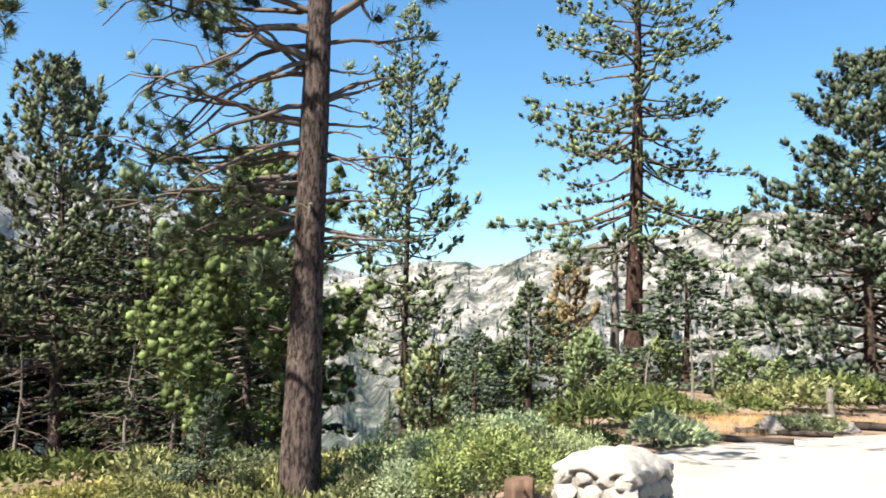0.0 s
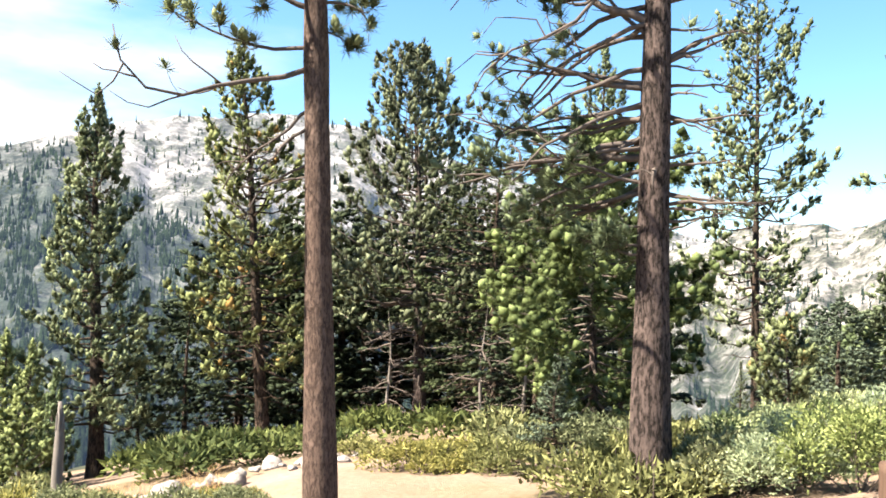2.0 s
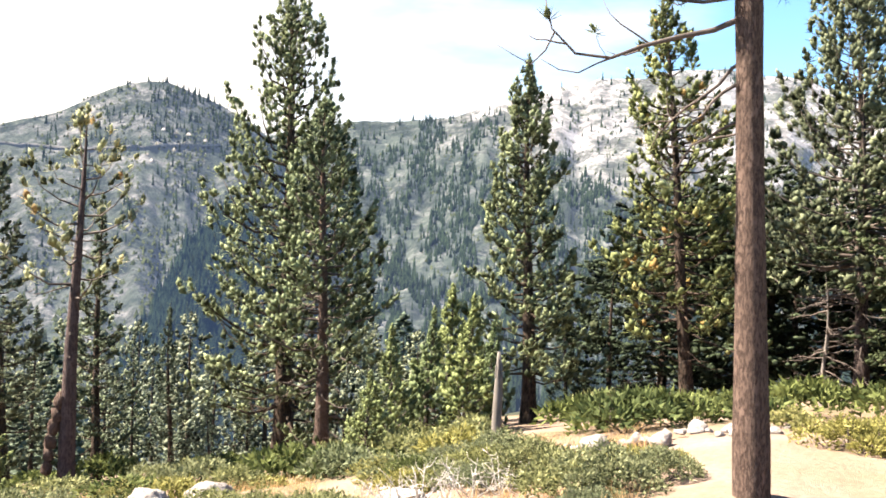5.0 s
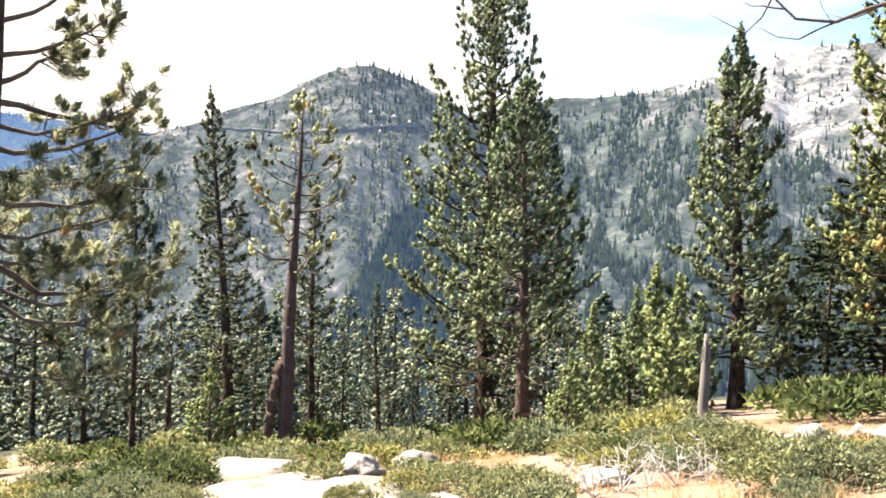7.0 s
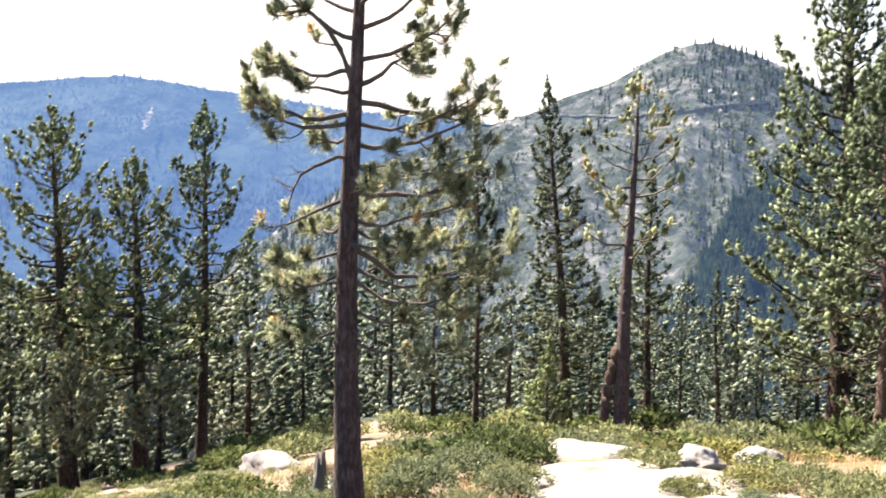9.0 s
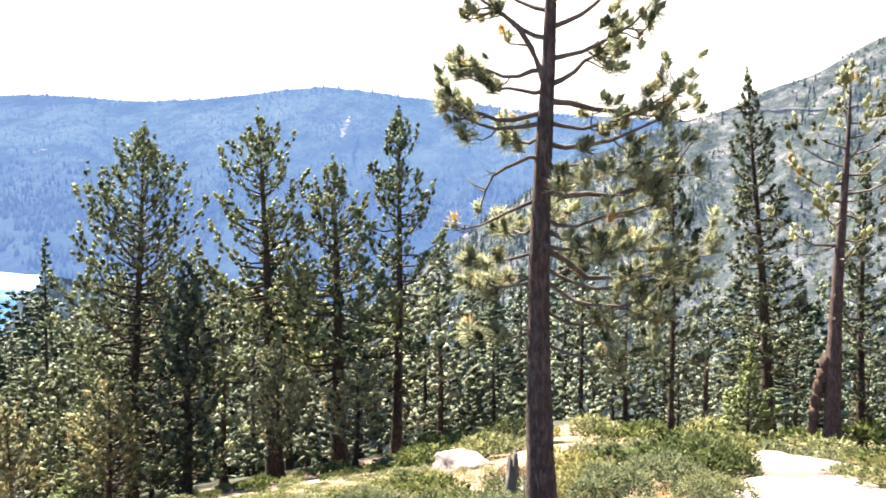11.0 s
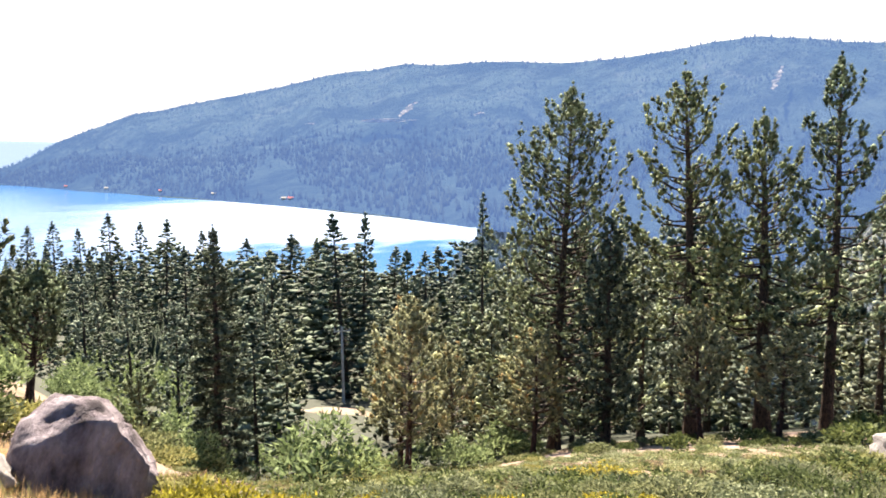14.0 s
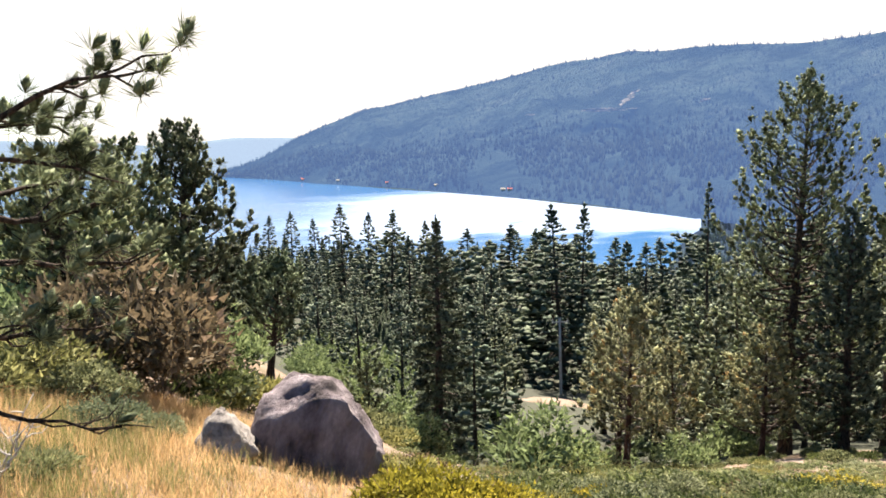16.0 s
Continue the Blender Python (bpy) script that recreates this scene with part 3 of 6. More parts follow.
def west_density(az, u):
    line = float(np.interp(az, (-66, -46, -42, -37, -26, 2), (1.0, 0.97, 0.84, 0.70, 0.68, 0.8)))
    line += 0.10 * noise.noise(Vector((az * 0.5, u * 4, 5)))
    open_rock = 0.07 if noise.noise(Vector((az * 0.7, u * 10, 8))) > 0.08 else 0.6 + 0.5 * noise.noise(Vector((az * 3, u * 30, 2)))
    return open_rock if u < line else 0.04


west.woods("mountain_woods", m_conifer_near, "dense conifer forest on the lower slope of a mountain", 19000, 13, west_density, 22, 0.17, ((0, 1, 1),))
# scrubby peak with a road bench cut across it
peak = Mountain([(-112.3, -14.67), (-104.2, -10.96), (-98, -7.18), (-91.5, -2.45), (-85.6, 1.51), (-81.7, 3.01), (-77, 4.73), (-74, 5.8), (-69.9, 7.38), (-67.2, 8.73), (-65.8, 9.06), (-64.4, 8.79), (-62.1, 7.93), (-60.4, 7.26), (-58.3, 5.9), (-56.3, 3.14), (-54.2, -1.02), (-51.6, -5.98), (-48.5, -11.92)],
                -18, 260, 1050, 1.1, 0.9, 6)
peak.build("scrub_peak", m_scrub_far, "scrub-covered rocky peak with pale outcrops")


def peak_density(az, u):
    d = patchy(0.4, 5, 0.12, 2)(az, u) * 0.5
    if az > -69 and u < 0.72 and az > -71 + u * 12:
        d = 1.0
    if az < -79:
        d = max(d, 0.75)
    if az > -66 and u > 0.86:
        d = 0.9
    return d


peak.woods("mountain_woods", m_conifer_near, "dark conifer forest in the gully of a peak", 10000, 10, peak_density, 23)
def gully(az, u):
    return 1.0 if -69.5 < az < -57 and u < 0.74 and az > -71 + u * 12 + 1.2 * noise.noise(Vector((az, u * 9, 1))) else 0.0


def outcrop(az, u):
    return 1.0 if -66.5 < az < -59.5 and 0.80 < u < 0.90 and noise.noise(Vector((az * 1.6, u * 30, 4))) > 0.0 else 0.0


peak.woods("mountain_woods", m_conifer_gully_shaded, "dark blue-green conifers crowding a shaded gully", 5000, 12, gully, 33, 0.17, ((0, 1, 1),))
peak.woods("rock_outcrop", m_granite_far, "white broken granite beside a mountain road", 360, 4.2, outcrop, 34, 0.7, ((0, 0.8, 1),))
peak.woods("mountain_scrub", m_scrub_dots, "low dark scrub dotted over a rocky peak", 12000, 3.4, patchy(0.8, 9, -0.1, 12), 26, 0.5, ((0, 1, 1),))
west.woods("mountain_scrub", m_scrub_dots, "low dark scrub dotted over pale granite", 3000, 4.0, lambda az, u: 0.8 if u > 0.5 and noise.noise(Vector((az * 0.9, u * 14, 3))) > 0.05 else 0.05, 27, 0.45, ((0, 1, 1),))
north.woods("mountain_scrub", m_scrub_dots, "low dark scrub dotted over pale granite", 4000, 3.0, patchy(1.0, 10, 0.05, 15), 28, 0.5, ((0, 1, 1),))
# long wooded ridge beyond the lake, and hazy hills at its far end
ridge = Mountain([(-148.2, -1.47), (-146.7, -1.15), (-144.7, -0.3), (-143.2, 0.56), (-141.4, 1.42), (-138.5, 2.35), (-134.2, 3.23), (-130, 4.01), (-126.5, 4.8), (-122.1, 5.36), (-117, 5.49), (-112, 5.33), (-107.7, 5.57), (-104.2, 6.05), (-101.2, 6.44), (-97.8, 6.12), (-93.3, 5.6), (-88.2, 4.95), (-83.7, 4.56), (-75.8, 4.06), (-65.7, 2.76)],
                 [(-148.2, -1.47), (-145.7, -1.58), (-141.6, -2.08), (-136.6, -2.61), (-131.2, -3.16), (-125.9, -3.82), (-117.9, -4.88), (-100, -7.11), (-65.5, -7.24)],
                 [(-151, 4900), (-147.7, 4451), (-141.6, 3077), (-131.2, 2023), (-118, 1307), (-100, 1600), (-66, 1500)],
                 [(-148, 4700), (-141, 4600), (-131, 4400), (-118, 3800), (-100, 3200), (-66, 3000)], 0.55, 0.8, 14)
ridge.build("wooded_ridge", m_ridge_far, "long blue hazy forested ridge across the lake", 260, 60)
def ridge_density(low):
    stand = patchy(0.25, 4, -0.3, 4)

    def density(az, u):
        band = 1.0 - min(1, max(0, (u - 0.32) / 0.25))
        return stand(az, u) * (band if low else 1.0 - band)
    return density


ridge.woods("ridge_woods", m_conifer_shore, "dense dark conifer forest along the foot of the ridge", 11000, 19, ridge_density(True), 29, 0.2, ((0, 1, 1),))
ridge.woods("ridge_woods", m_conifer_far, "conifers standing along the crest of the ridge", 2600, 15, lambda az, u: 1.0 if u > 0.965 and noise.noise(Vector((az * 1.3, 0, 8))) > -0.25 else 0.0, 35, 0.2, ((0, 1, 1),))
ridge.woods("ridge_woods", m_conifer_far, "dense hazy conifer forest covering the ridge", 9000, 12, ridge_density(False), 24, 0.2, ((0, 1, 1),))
hills = Mountain([(-174.7, 1.22), (-164.7, 1.39), (-155.7, 0.94), (-150.7, 0.54), (-149, 0.7), (-146.3, 0.94), (-143.5, 0.87), (-139.7, 0.57), (-135.7, 0.07)], -2.8, 4720, 4900, 0.12, 1.0, 8)
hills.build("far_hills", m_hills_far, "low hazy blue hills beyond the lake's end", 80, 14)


def valley_woods():
    """Conifers over the valley floor between the viewer's slope and the lake."""
    rng = random.Random(31)
    v, f, made = [], [], 0
    while made < 9500:
        az, r = rng.uniform(-168, -60), 300 * (8.5 ** rng.random())
        if made > 6500:
            az, r = rng.uniform(-122, -98), rng.uniform(600, 2200)
        if az < -117.2 and r > 690 + max(0, az + 119.6) / 2.4 * 480:
            continue
        if az > -100 and r > 700:
            continue
        p = polar(az, r, ground_z(az, r))
        h = rng.uniform(7, 15)
        w, turn = h * rng.uniform(0.12, 0.2), rng.random() * 6.28
        for z0, z1, s in ((0.0, 1.0, 1.0),):
            b = len(v)
            for k in range(6):
                a, rr = turn + k * 1.0472, w * s * rng.uniform(0.7, 1.25)
                v.append((p.x + rr * math.cos(a), p.y + rr * math.sin(a), p.z + h * z0))
            v.append((p.x, p.y, p.z + h * z1))
            f += [(b + k, b + (k + 1) % 6, b + 6) for k in range(6)]
        made += 1
    g = Geo()
    g.add(v, f)
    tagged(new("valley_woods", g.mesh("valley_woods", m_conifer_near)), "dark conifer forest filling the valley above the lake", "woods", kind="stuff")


valley_woods()


def slope_woods():
    """Small ragged conifers that close the gaps of the forest below the viewer."""
    rng = random.Random(37)
    v, f = [], []
    for _ in range(4200):
        az, r = rng.uniform(-160, -40), 115 * (2.6 ** rng.random())
        if abs(az + 126.3) < 2.5 and r < 140:
            continue
        p = polar(az, r, ground_z(az, r) - 0.4)
        h = rng.uniform(3.5, 8)
        w, turn = h * rng.uniform(0.16, 0.26), rng.random() * 6.28
        for z0, z1, s in ((0.0, 0.5, 1.0), (0.28, 0.75, 0.72), (0.55, 1.0, 0.42)):
            b = len(v)
            for k in range(7):
                a, rr = turn + z0 + k * 0.8976, w * s * rng.uniform(0.55, 1.3)
                v.append((p.x + rr * math.cos(a), p.y + rr * math.sin(a), p.z + h * (z0 + rng.uniform(-0.06, 0.06))))
            v.append((p.x, p.y, p.z + h * z1))
            f += [(b + k, b + (k + 1) % 7, b + 7) for k in range(7)]
    g = Geo()
    g.add(v, f)
    tagged(new("slope_woods", g.mesh("slope_woods", m_conifer_slope)), "dark young conifers thick between taller trees", "woods", kind="stuff")


slope_woods()


# the road bench on the peak, bare scars on the ridge and houses on the far shore
def find_u(mountain, az, el):
    return min((i / 200 for i in range(1, 200)), key=lambda u: abs(math.degrees(math.atan2(mountain.at(az, u).z - EYE_Z, mountain.at(az, u).xy.length)) - el))


def strip(name, mountain, az0, az1, el_of, tall, out, material, label, category, steps=40):
    v, f = [], []
    for i in range(steps + 1):
        az = az0 + (az1 - az0) * i / steps
        p = mountain.at(az, find_u(mountain, az, el_of(az)))
        r = p.xy.length - out
        for dr, dz in ((0, -tall), (0, tall), (out * 2.2, tall)):
            v.append(tuple(polar(az, r + dr, p.z + dz)))
    for i in range(steps):
        for j in (0, 1):
            a = i * 3 + j
            f += [(a, a + 3, a + 4), (a, a + 4, a + 1)]
    g = Geo()
    g.add(v, f)
    return tagged(new(name, g.mesh(name, material)), label, category, kind="structure")


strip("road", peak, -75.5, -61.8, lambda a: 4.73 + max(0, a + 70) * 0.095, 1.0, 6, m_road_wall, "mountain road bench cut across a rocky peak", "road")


def scar(az, el, wide, tall, skew, seed):
    v, f, rng = [], [], random.Random(seed)
    n = 16
    for i in range(n):
        q = i / (n - 1)
        e = el + tall * (q - 0.5)
        w = wide * (0.2 + 0.8 * math.sin(math.pi * (0.08 + 0.84 * q))) * rng.uniform(0.35, 1.25)
        jog = rng.uniform(-0.25, 0.25) * wide
        for s in (-0.5, 0, 0.5):
            a = az + skew * (q - 0.5) + w * s + jog
            p = ridge.at(a, find_u(ridge, a, e))
            v.append(tuple(polar(a, p.xy.length - 90, p.z + 20)))
    for i in range(n - 1):
        for j in (0, 1):
            a = i * 3 + j
            f += [(a, a + 1, a + 4), (a, a + 4, a + 3)]
    g = Geo()
    g.add(v, f)
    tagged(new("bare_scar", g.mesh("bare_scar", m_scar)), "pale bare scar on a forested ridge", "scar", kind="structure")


scar(-99.5, 3.45, 0.4, 1.4, 0.55, 1)
scar(-123.4, 1.50, 3.0, 0.24, -0.1, 2)
scar(-121.9, 2.15, 0.45, 0.9, 1.0, 3)
scar(-117.4, 1.82, 0.5, 0.22, 0.3, 4)
scar(-127.9, 1.4, 0.6, 0.1, 0.2, 5)


def house(az, roof):
    root = new("lakeside_house")
    spot = ridge.at(az, 0.035)
    root.matrix_world = Matrix.Translation(polar(az, spot.xy.length - 12, spot.z - 2)) @ Matrix.Rotation(radians(-az), 4, "Z") @ Matrix.Diagonal((0.72, 0.72, 0.72, 1))
    tagged(root, "small lakeshore house with a pitched roof", "house", "lakeside houses")
    bm = bmesh.new()
    bmesh.ops.create_cube(bm, size=1, matrix=Matrix.Translation((0, 0, 3.5)) @ Matrix.Diagonal((14, 9, 7, 1)))
    part("wall", bm, m_wall_pale, root)
    bm = bmesh.new()
    a = [bm.verts.new(p) for p in ((-8, -6, 6.5), (8, -6, 6.5), (8, 6, 6.5), (-8, 6, 6.5), (-8, 0, 11), (8, 0, 11))]
    for q in ((0, 1, 5, 4), (2, 3, 4, 5), (0, 4, 3), (1, 2, 5), (0, 3, 2, 1)):
        bm.faces.new([a[k] for k in q])
    part("roof", bm, roof, root)


for _az, _m in ((-142.4, m_roof_red), (-137.1, m_roof_red), (-140.2, m_wall_pale), (-129.76, m_wall_pale), (-134, m_wall_pale), (-129.34, m_roof_red)):
    house(_az, _m)


# ---------------------------------------------------------------- trees
PROFILES = {
    "cone": lambda q: (1 - q) ** 0.9 + 0.03,
    "spire": lambda q: 0.35 + 0.65 * (1 - q) if q < 0.75 else (1 - q) * 2.1 + 0.03,
    "oval": lambda q: math.sin(math.pi * min(0.98, 0.18 + 0.80 * q)) ** 0.7,
    "broad": lambda q: min(1.0, 0.75 + 1.5 * q) * (1 - q) ** 0.5 + 0.05,
}


def bent(h, lean, sway, rng, n=9):
    """Centre line of a trunk from the ground up; lean moves its top."""
    t = np.linspace(0, 1, n)
    p = np.zeros((n, 3))
    p[:, 2] = t * h
    ph = rng.random() * 6.28
    p[:, 0] = lean[0] * t + sway * np.sin(t * 5 + ph) * t * (1 - 0.5 * t)
    p[:, 1] = lean[1] * t + sway * np.cos(t * 4 + ph) * t * (1 - 0.5 * t)
    return p


def limb_line(start, az, length, up0, up1, rng, n=6, wander=0.12, bend=1.0):
    """A limb that leaves the trunk at the angle up0 and ends at the angle up1 (degrees above level)."""
    pts, p = [np.array(start)], np.array(start, float)
    a = az
    for k in range(n - 1):
        e = radians(up0 + (up1 - up0) * (k / (n - 2)) ** bend) + rng.normal(0, wander)
        a += rng.normal(0, wander)
        p = p + length / (n - 1) * np.array([math.cos(e) * math.cos(a), math.cos(e) * math.sin(a), math.sin(e)])
        pts.append(p)
    return np.array(pts)


def along(pts, s):
    x = s * (len(pts) - 1)
    i = min(int(x), len(pts) - 2)
    return pts[i] + (pts[i + 1] - pts[i]) * (x - i)


def foliage_on(g, line, count, blades, length, width, rng, inner=0.35, side=0.3, spread=0.8, lift=0.35, twigs=None, thick=0.005, ring=5, heart=0.26):
    """Tufts of needles at the ends of short twigs along the outer part of a limb."""
    L = np.linalg.norm(line[-1] - line[0])
    out = (line[-1] - line[0]) / (L + 1e-9)
    flat = np.cross(out, [0, 0, 1.0])
    flat /= np.linalg.norm(flat) + 1e-9
    s = inner + (1 - inner) * rng.random(count) ** 0.8
    s[0] = 1.0
    base = np.array([along(line, x) for x in s])
    off = (rng.random(count) * 2 - 1) * side * L * (1.15 - s * 0.8)
    off[0] = 0
    c = base + flat * off[:, None] + out * (np.abs(off) * 0.6)[:, None] + np.array([0, 0, 1.0]) * ((rng.random(count) - 0.25) * lift * min(L, 1.2) * 0.35)[:, None]
    ax = out * 0.5 + flat * np.sign(off)[:, None] * 0.3 + np.array([0, 0, lift]) + rng.normal(0, 0.2, (count, 3))
    ax /= np.linalg.norm(ax, axis=1)[:, None]
    if twigs is not None:
        for b, e, a in zip(base[1:], c[1:], ax[1:]):
            twigs.tube(np.array([b, b * 0.45 + e * 0.55 - [0, 0, 0.03], e - a * 0.06]), [thick, thick * 0.8, thick * 0.6], 4)
    g.tufts(c - ax * length * 0.3, ax, blades, length * (0.75 + 0.5 * rng.random(count)), width, spread, rng, ring, heart)


def tree(name, az, dist, top_el=None, h=None, dia=0.4, crown=(0.3, 2.0), profile="oval", limbs=80, tufts=9, blades=10, needle=0.32, width=0.035,
         up=(-5, 35), curl=50, leaves=None, wood=None, dead=0, lean=(0, 0), sway=0.12, seed=1, label="", category="pine tree", group="", side=0.3,
         spread=0.85, sides=9, split=False, drop=0.0, gap=0.0, flare=1.35, made_limbs=(), auto_from=0.0, bare=True, lift=None, dense=1.0, ring=0, heart=0.26, bow=(0, 0)):
    """A conifer: a tapering trunk, limbs spiralling up it and tufts of needles. crown: where it begins (fraction of the height) and its radius.
    split: every limb is a part of its own, for trees that stand close."""
    rng = np.random.default_rng(seed)
    if lift is None:
        lift = 0.15 if name == "fir_tree" else 0.65
    z0 = ground_z(az, dist) - 0.08 - drop
    if h is None:
        h = EYE_Z + dist * math.tan(radians(top_el)) - z0
    root = new(name)
    root.matrix_world = Matrix.Translation(polar(az, dist, z0))
    tagged(root, label, category, group)
    line = bent(h, lean, sway, rng)
    line[:, :2] += np.outer(np.sin(np.pi * np.clip(np.linspace(0, 1, len(line)) / 0.68, 0, 1)), bow)
    ring = ring or (5 if dist < 31 else 4)
    t = np.linspace(0, 1, len(line))
    rad = dia / 2 * ((1 - t) ** 0.85 * 0.97 + 0.03)
    rad[0] *= flare
    g = Geo()
    fine = np.linspace(0, 1, 28)
    pts = np.array([along(line, x) for x in fine])
    g.tube(pts, np.interp(fine, t, rad) * (1 + rng.normal(0, 0.025, 28)), sides)
    under(new("trunk", g.mesh("trunk", wood, True)), root)
    wood_g, leaf_g = Geo(), Geo()
    shape = PROFILES[profile]
    cb, cr = crown
    for i in range(limbs):
        q = (i + rng.random()) / limbs
        q = q ** 0.9
        if gap and math.sin(q * 23 + seed) > 1 - gap:
            continue
        at = cb + (0.985 - cb) * q
        L = max(0.12, cr * shape(q) * rng.uniform(0.7, 1.32))
        u0 = up[0] + (up[1] - up[0]) * q + rng.normal(0, 8)
        limb = limb_line(along(line, at), i * 2.4 + rng.normal(0, 0.35), L, u0, u0 + curl, rng, 6 if split else 4)
        if auto_from and limb[0][2] + z0 < auto_from:
            continue
        r = min(0.45 * float(np.interp(at, t, rad)), 0.012 + 0.016 * L)
        lg = Geo() if split else wood_g
        if bare:
            lg.tube(limb, np.linspace(r, 0.004, len(limb)), 5 if split else 3)
        if split:
            under(new("limb", lg.mesh("limb", m_twig if wood is not m_bark_dark else m_bark_dark, True)), root)
        k = max(2, int((1.0 if split else 1.5 if dist < 31 else 1.0) * tufts * (0.3 + 0.7 * L / cr)))
        foliage_on(leaf_g, limb, k, blades if split else max(3, int(blades * (0.8 if dist < 31 else 0.42))), needle * min(1.1, 0.5 + 0.5 * L / cr) * (1 if split else 0.82),
                   width * (1 if split else 0.5 if dist < 31 else 0.8), rng, 0.3, side, spread, lift, ring=ring, heart=heart)
    lead = line[-1]
    if limbs:
        foliage_on(leaf_g, np.array([lead - [0, 0, 0.4], lead - [0, 0, 0.2], lead]), 3, min(blades, 12), needle * 0.5, width * 0.4, rng, 0.2, 0.1, 0.5, 1.5, ring=ring, heart=heart)
    for z, way, L, u0, u1, thick, count, bend in made_limbs:
        limb = limb_line(along(line, min(0.97, (z - z0) / h)), radians(way - az), L, u0, u1, rng, 8, 0.15, bend)
        count = int(count * dense)
        lg = Geo()
        lg.tube(limb, np.linspace(thick, 0.005, 8), 7)
        for _ in range(5 if L > 0.7 else 3):
            tw = limb_line(along(limb, rng.uniform(0.3, 0.9)), radians(way - az) + rng.normal(0, 0.8), L * rng.uniform(0.15, 0.34), rng.normal(-5, 25), rng.normal(30, 30), rng, 5, 0.2)
            lg.tube(tw, np.linspace(thick * 0.35, 0.003, 5), 4)
            if count > 3:
                foliage_on(leaf_g, tw, 3, blades, needle, width, rng, 0.5, 0.25, spread, lift, lg, 0.003, ring, heart)
        if count:
            foliage_on(leaf_g, limb, count, blades, needle, width, rng, 0.4, 0.22, spread, lift, lg, 0.004, ring, heart)
        under(new("limb", lg.mesh("limb", m_twig if wood is not m_bark_dark else m_bark_dark, True)), root)
    for i in range(dead):
        at = rng.uniform(0.12, cb + 0.2)
        L = cr * rng.uniform(0.25, 0.75)
        limb = limb_line(along(line, at), rng.random() * 6.28, L, rng.normal(-5, 12), rng.normal(-12, 18), rng, 6, 0.2)
        r = 0.008 + 0.012 * L
        dg = Geo() if split else wood_g
        dg.tube(limb, np.linspace(r, 0.003, 6), 4)
        for _ in range(3):
            s = rng.uniform(0.4, 0.95)
            twig = limb_line(along(limb, s), rng.random() * 6.28, L * rng.uniform(0.15, 0.35), rng.normal(0, 25), rng.normal(10, 25), rng, 4, 0.2)
            dg.tube(twig, np.linspace(r * 0.5, 0.002, 4), 3)
        if split:
            under(new("dead_limb", dg.mesh("dead_limb", m_twig, True)), root)
    if wood_g.n:
        tagged(under(new("branchwork", wood_g.mesh("branchwork", m_twig if wood is not m_bark_dark else m_bark_dark, True)), root), kind="stuff")
    if leaf_g.n:
        tagged(under(new("crown", leaf_g.mesh("crown", leaves)), root), kind="stuff")
    return root


def replant(root, az, dist, top_el, drop=0.0):
    """Another tree of the same kind, scaled to reach top_el and turned."""
    z0 = ground_z(az, dist) - 0.1 - drop
    tall = EYE_Z + dist * math.tan(radians(top_el)) - z0
    old = max(o.matrix_basis.translation.z + max(c[2] for c in o.bound_box) for o in root.children if o.data)
    s = tall / old
    w = s * (0.95 + 0.45 * ((az * 13.7) % 1.0)) * (1.3 if dist > 90 else 1.0)
    ob = copy_thing(root, Matrix.Identity(4))
    ob.matrix_basis = Matrix.Translation(polar(az, dist, z0)) @ Matrix.Rotation(radians((az * 47) % 360), 4, "Z") @ Matrix.Diagonal((w, w, s, 1))
    return ob


PINE = "tall pine with dark furrowed bark and tufted green needles"
FIR = "dark green conical fir on the slope"

# height, way (0 right of the viewer's line, 90 away, 180 left), length, rise at the root, rise at the tip, thickness, tufts, bend
LIMBS_SLENDER = [(3.45, 182, 2.1, -16, 85, .028, 3, 3), (3.62, 180, 1.35, -3, 35, .022, 5, 2), (3.1, 178, 1.15, -25, -55, .018, 1, 1), (2.95, 185, .9, -35, -50, .018, 0, 1),
                 (2.45, 180, .45, -3, -3, .014, 0, 1), (3.95, 180, 1.2, 15, 30, .03, 12, 1), (4.1, 200, 1.2, 10, 30, .03, 12, 1)]
LIMBS_SLENDER += [(4.0, 0, .6, 20, -60, .018, 6, 1), (3.75, -5, .38, 10, -60, .012, 5, 1), (4.2, 160, 1.2, 10, 30, .03, 12, 1), (4.3, 10, .7, 15, 20, .02, 9, 1), (2.6, 170, .9, -20, -50, .014, 1, 1)]
LIMBS_DEAD = [(4.35, 175, 1.75, -8, 5, .045, 12, 1), (4.0, 185, 1.8, 25, 50, .05, 7, 1), (4.2, 170, 2.1, -8, -55, .03, 5, 1), (4.05, 195, 1.9, -12, -60, .028, 5, 1),
              (3.4, 180, 1.75, 3, 12, .035, 3, 1), (3.2, 172, 1.5, -25, 15, .03, 6, 1), (2.75, 180, 2.0, -5, -12, .04, 8, 1), (2.65, 190, 1.35, -20, -15, .028, 4, 1), (2.55, 165, 1.7, -15, 10, .028, 7, 1)]
LIMBS_DEAD += [(3.0, 200, 1.25, -30, -25, .024, 4, 1), (4.4, 0, 1.4, 22, 12, .055, 9, 1), (3.6, 5, .85, 24, 30, .03, 0, 1), (3.4, -5, .75, -2, -4, .02, 0, 1), (3.2, 0, .7, -20, -25, .02, 1, 1),
               (2.65, 0, .8, 4, 2, .02, 1, 1), (3.7, 10, .5, -25, -10, .015, 0, 1), (2.4, 0, .95, -5, 10, .022, 2, 1), (2.3, -10, .85, 5, -10, .018, 2, 1), (2.2, 15, .8, -10, 25, .018, 2, 1)]
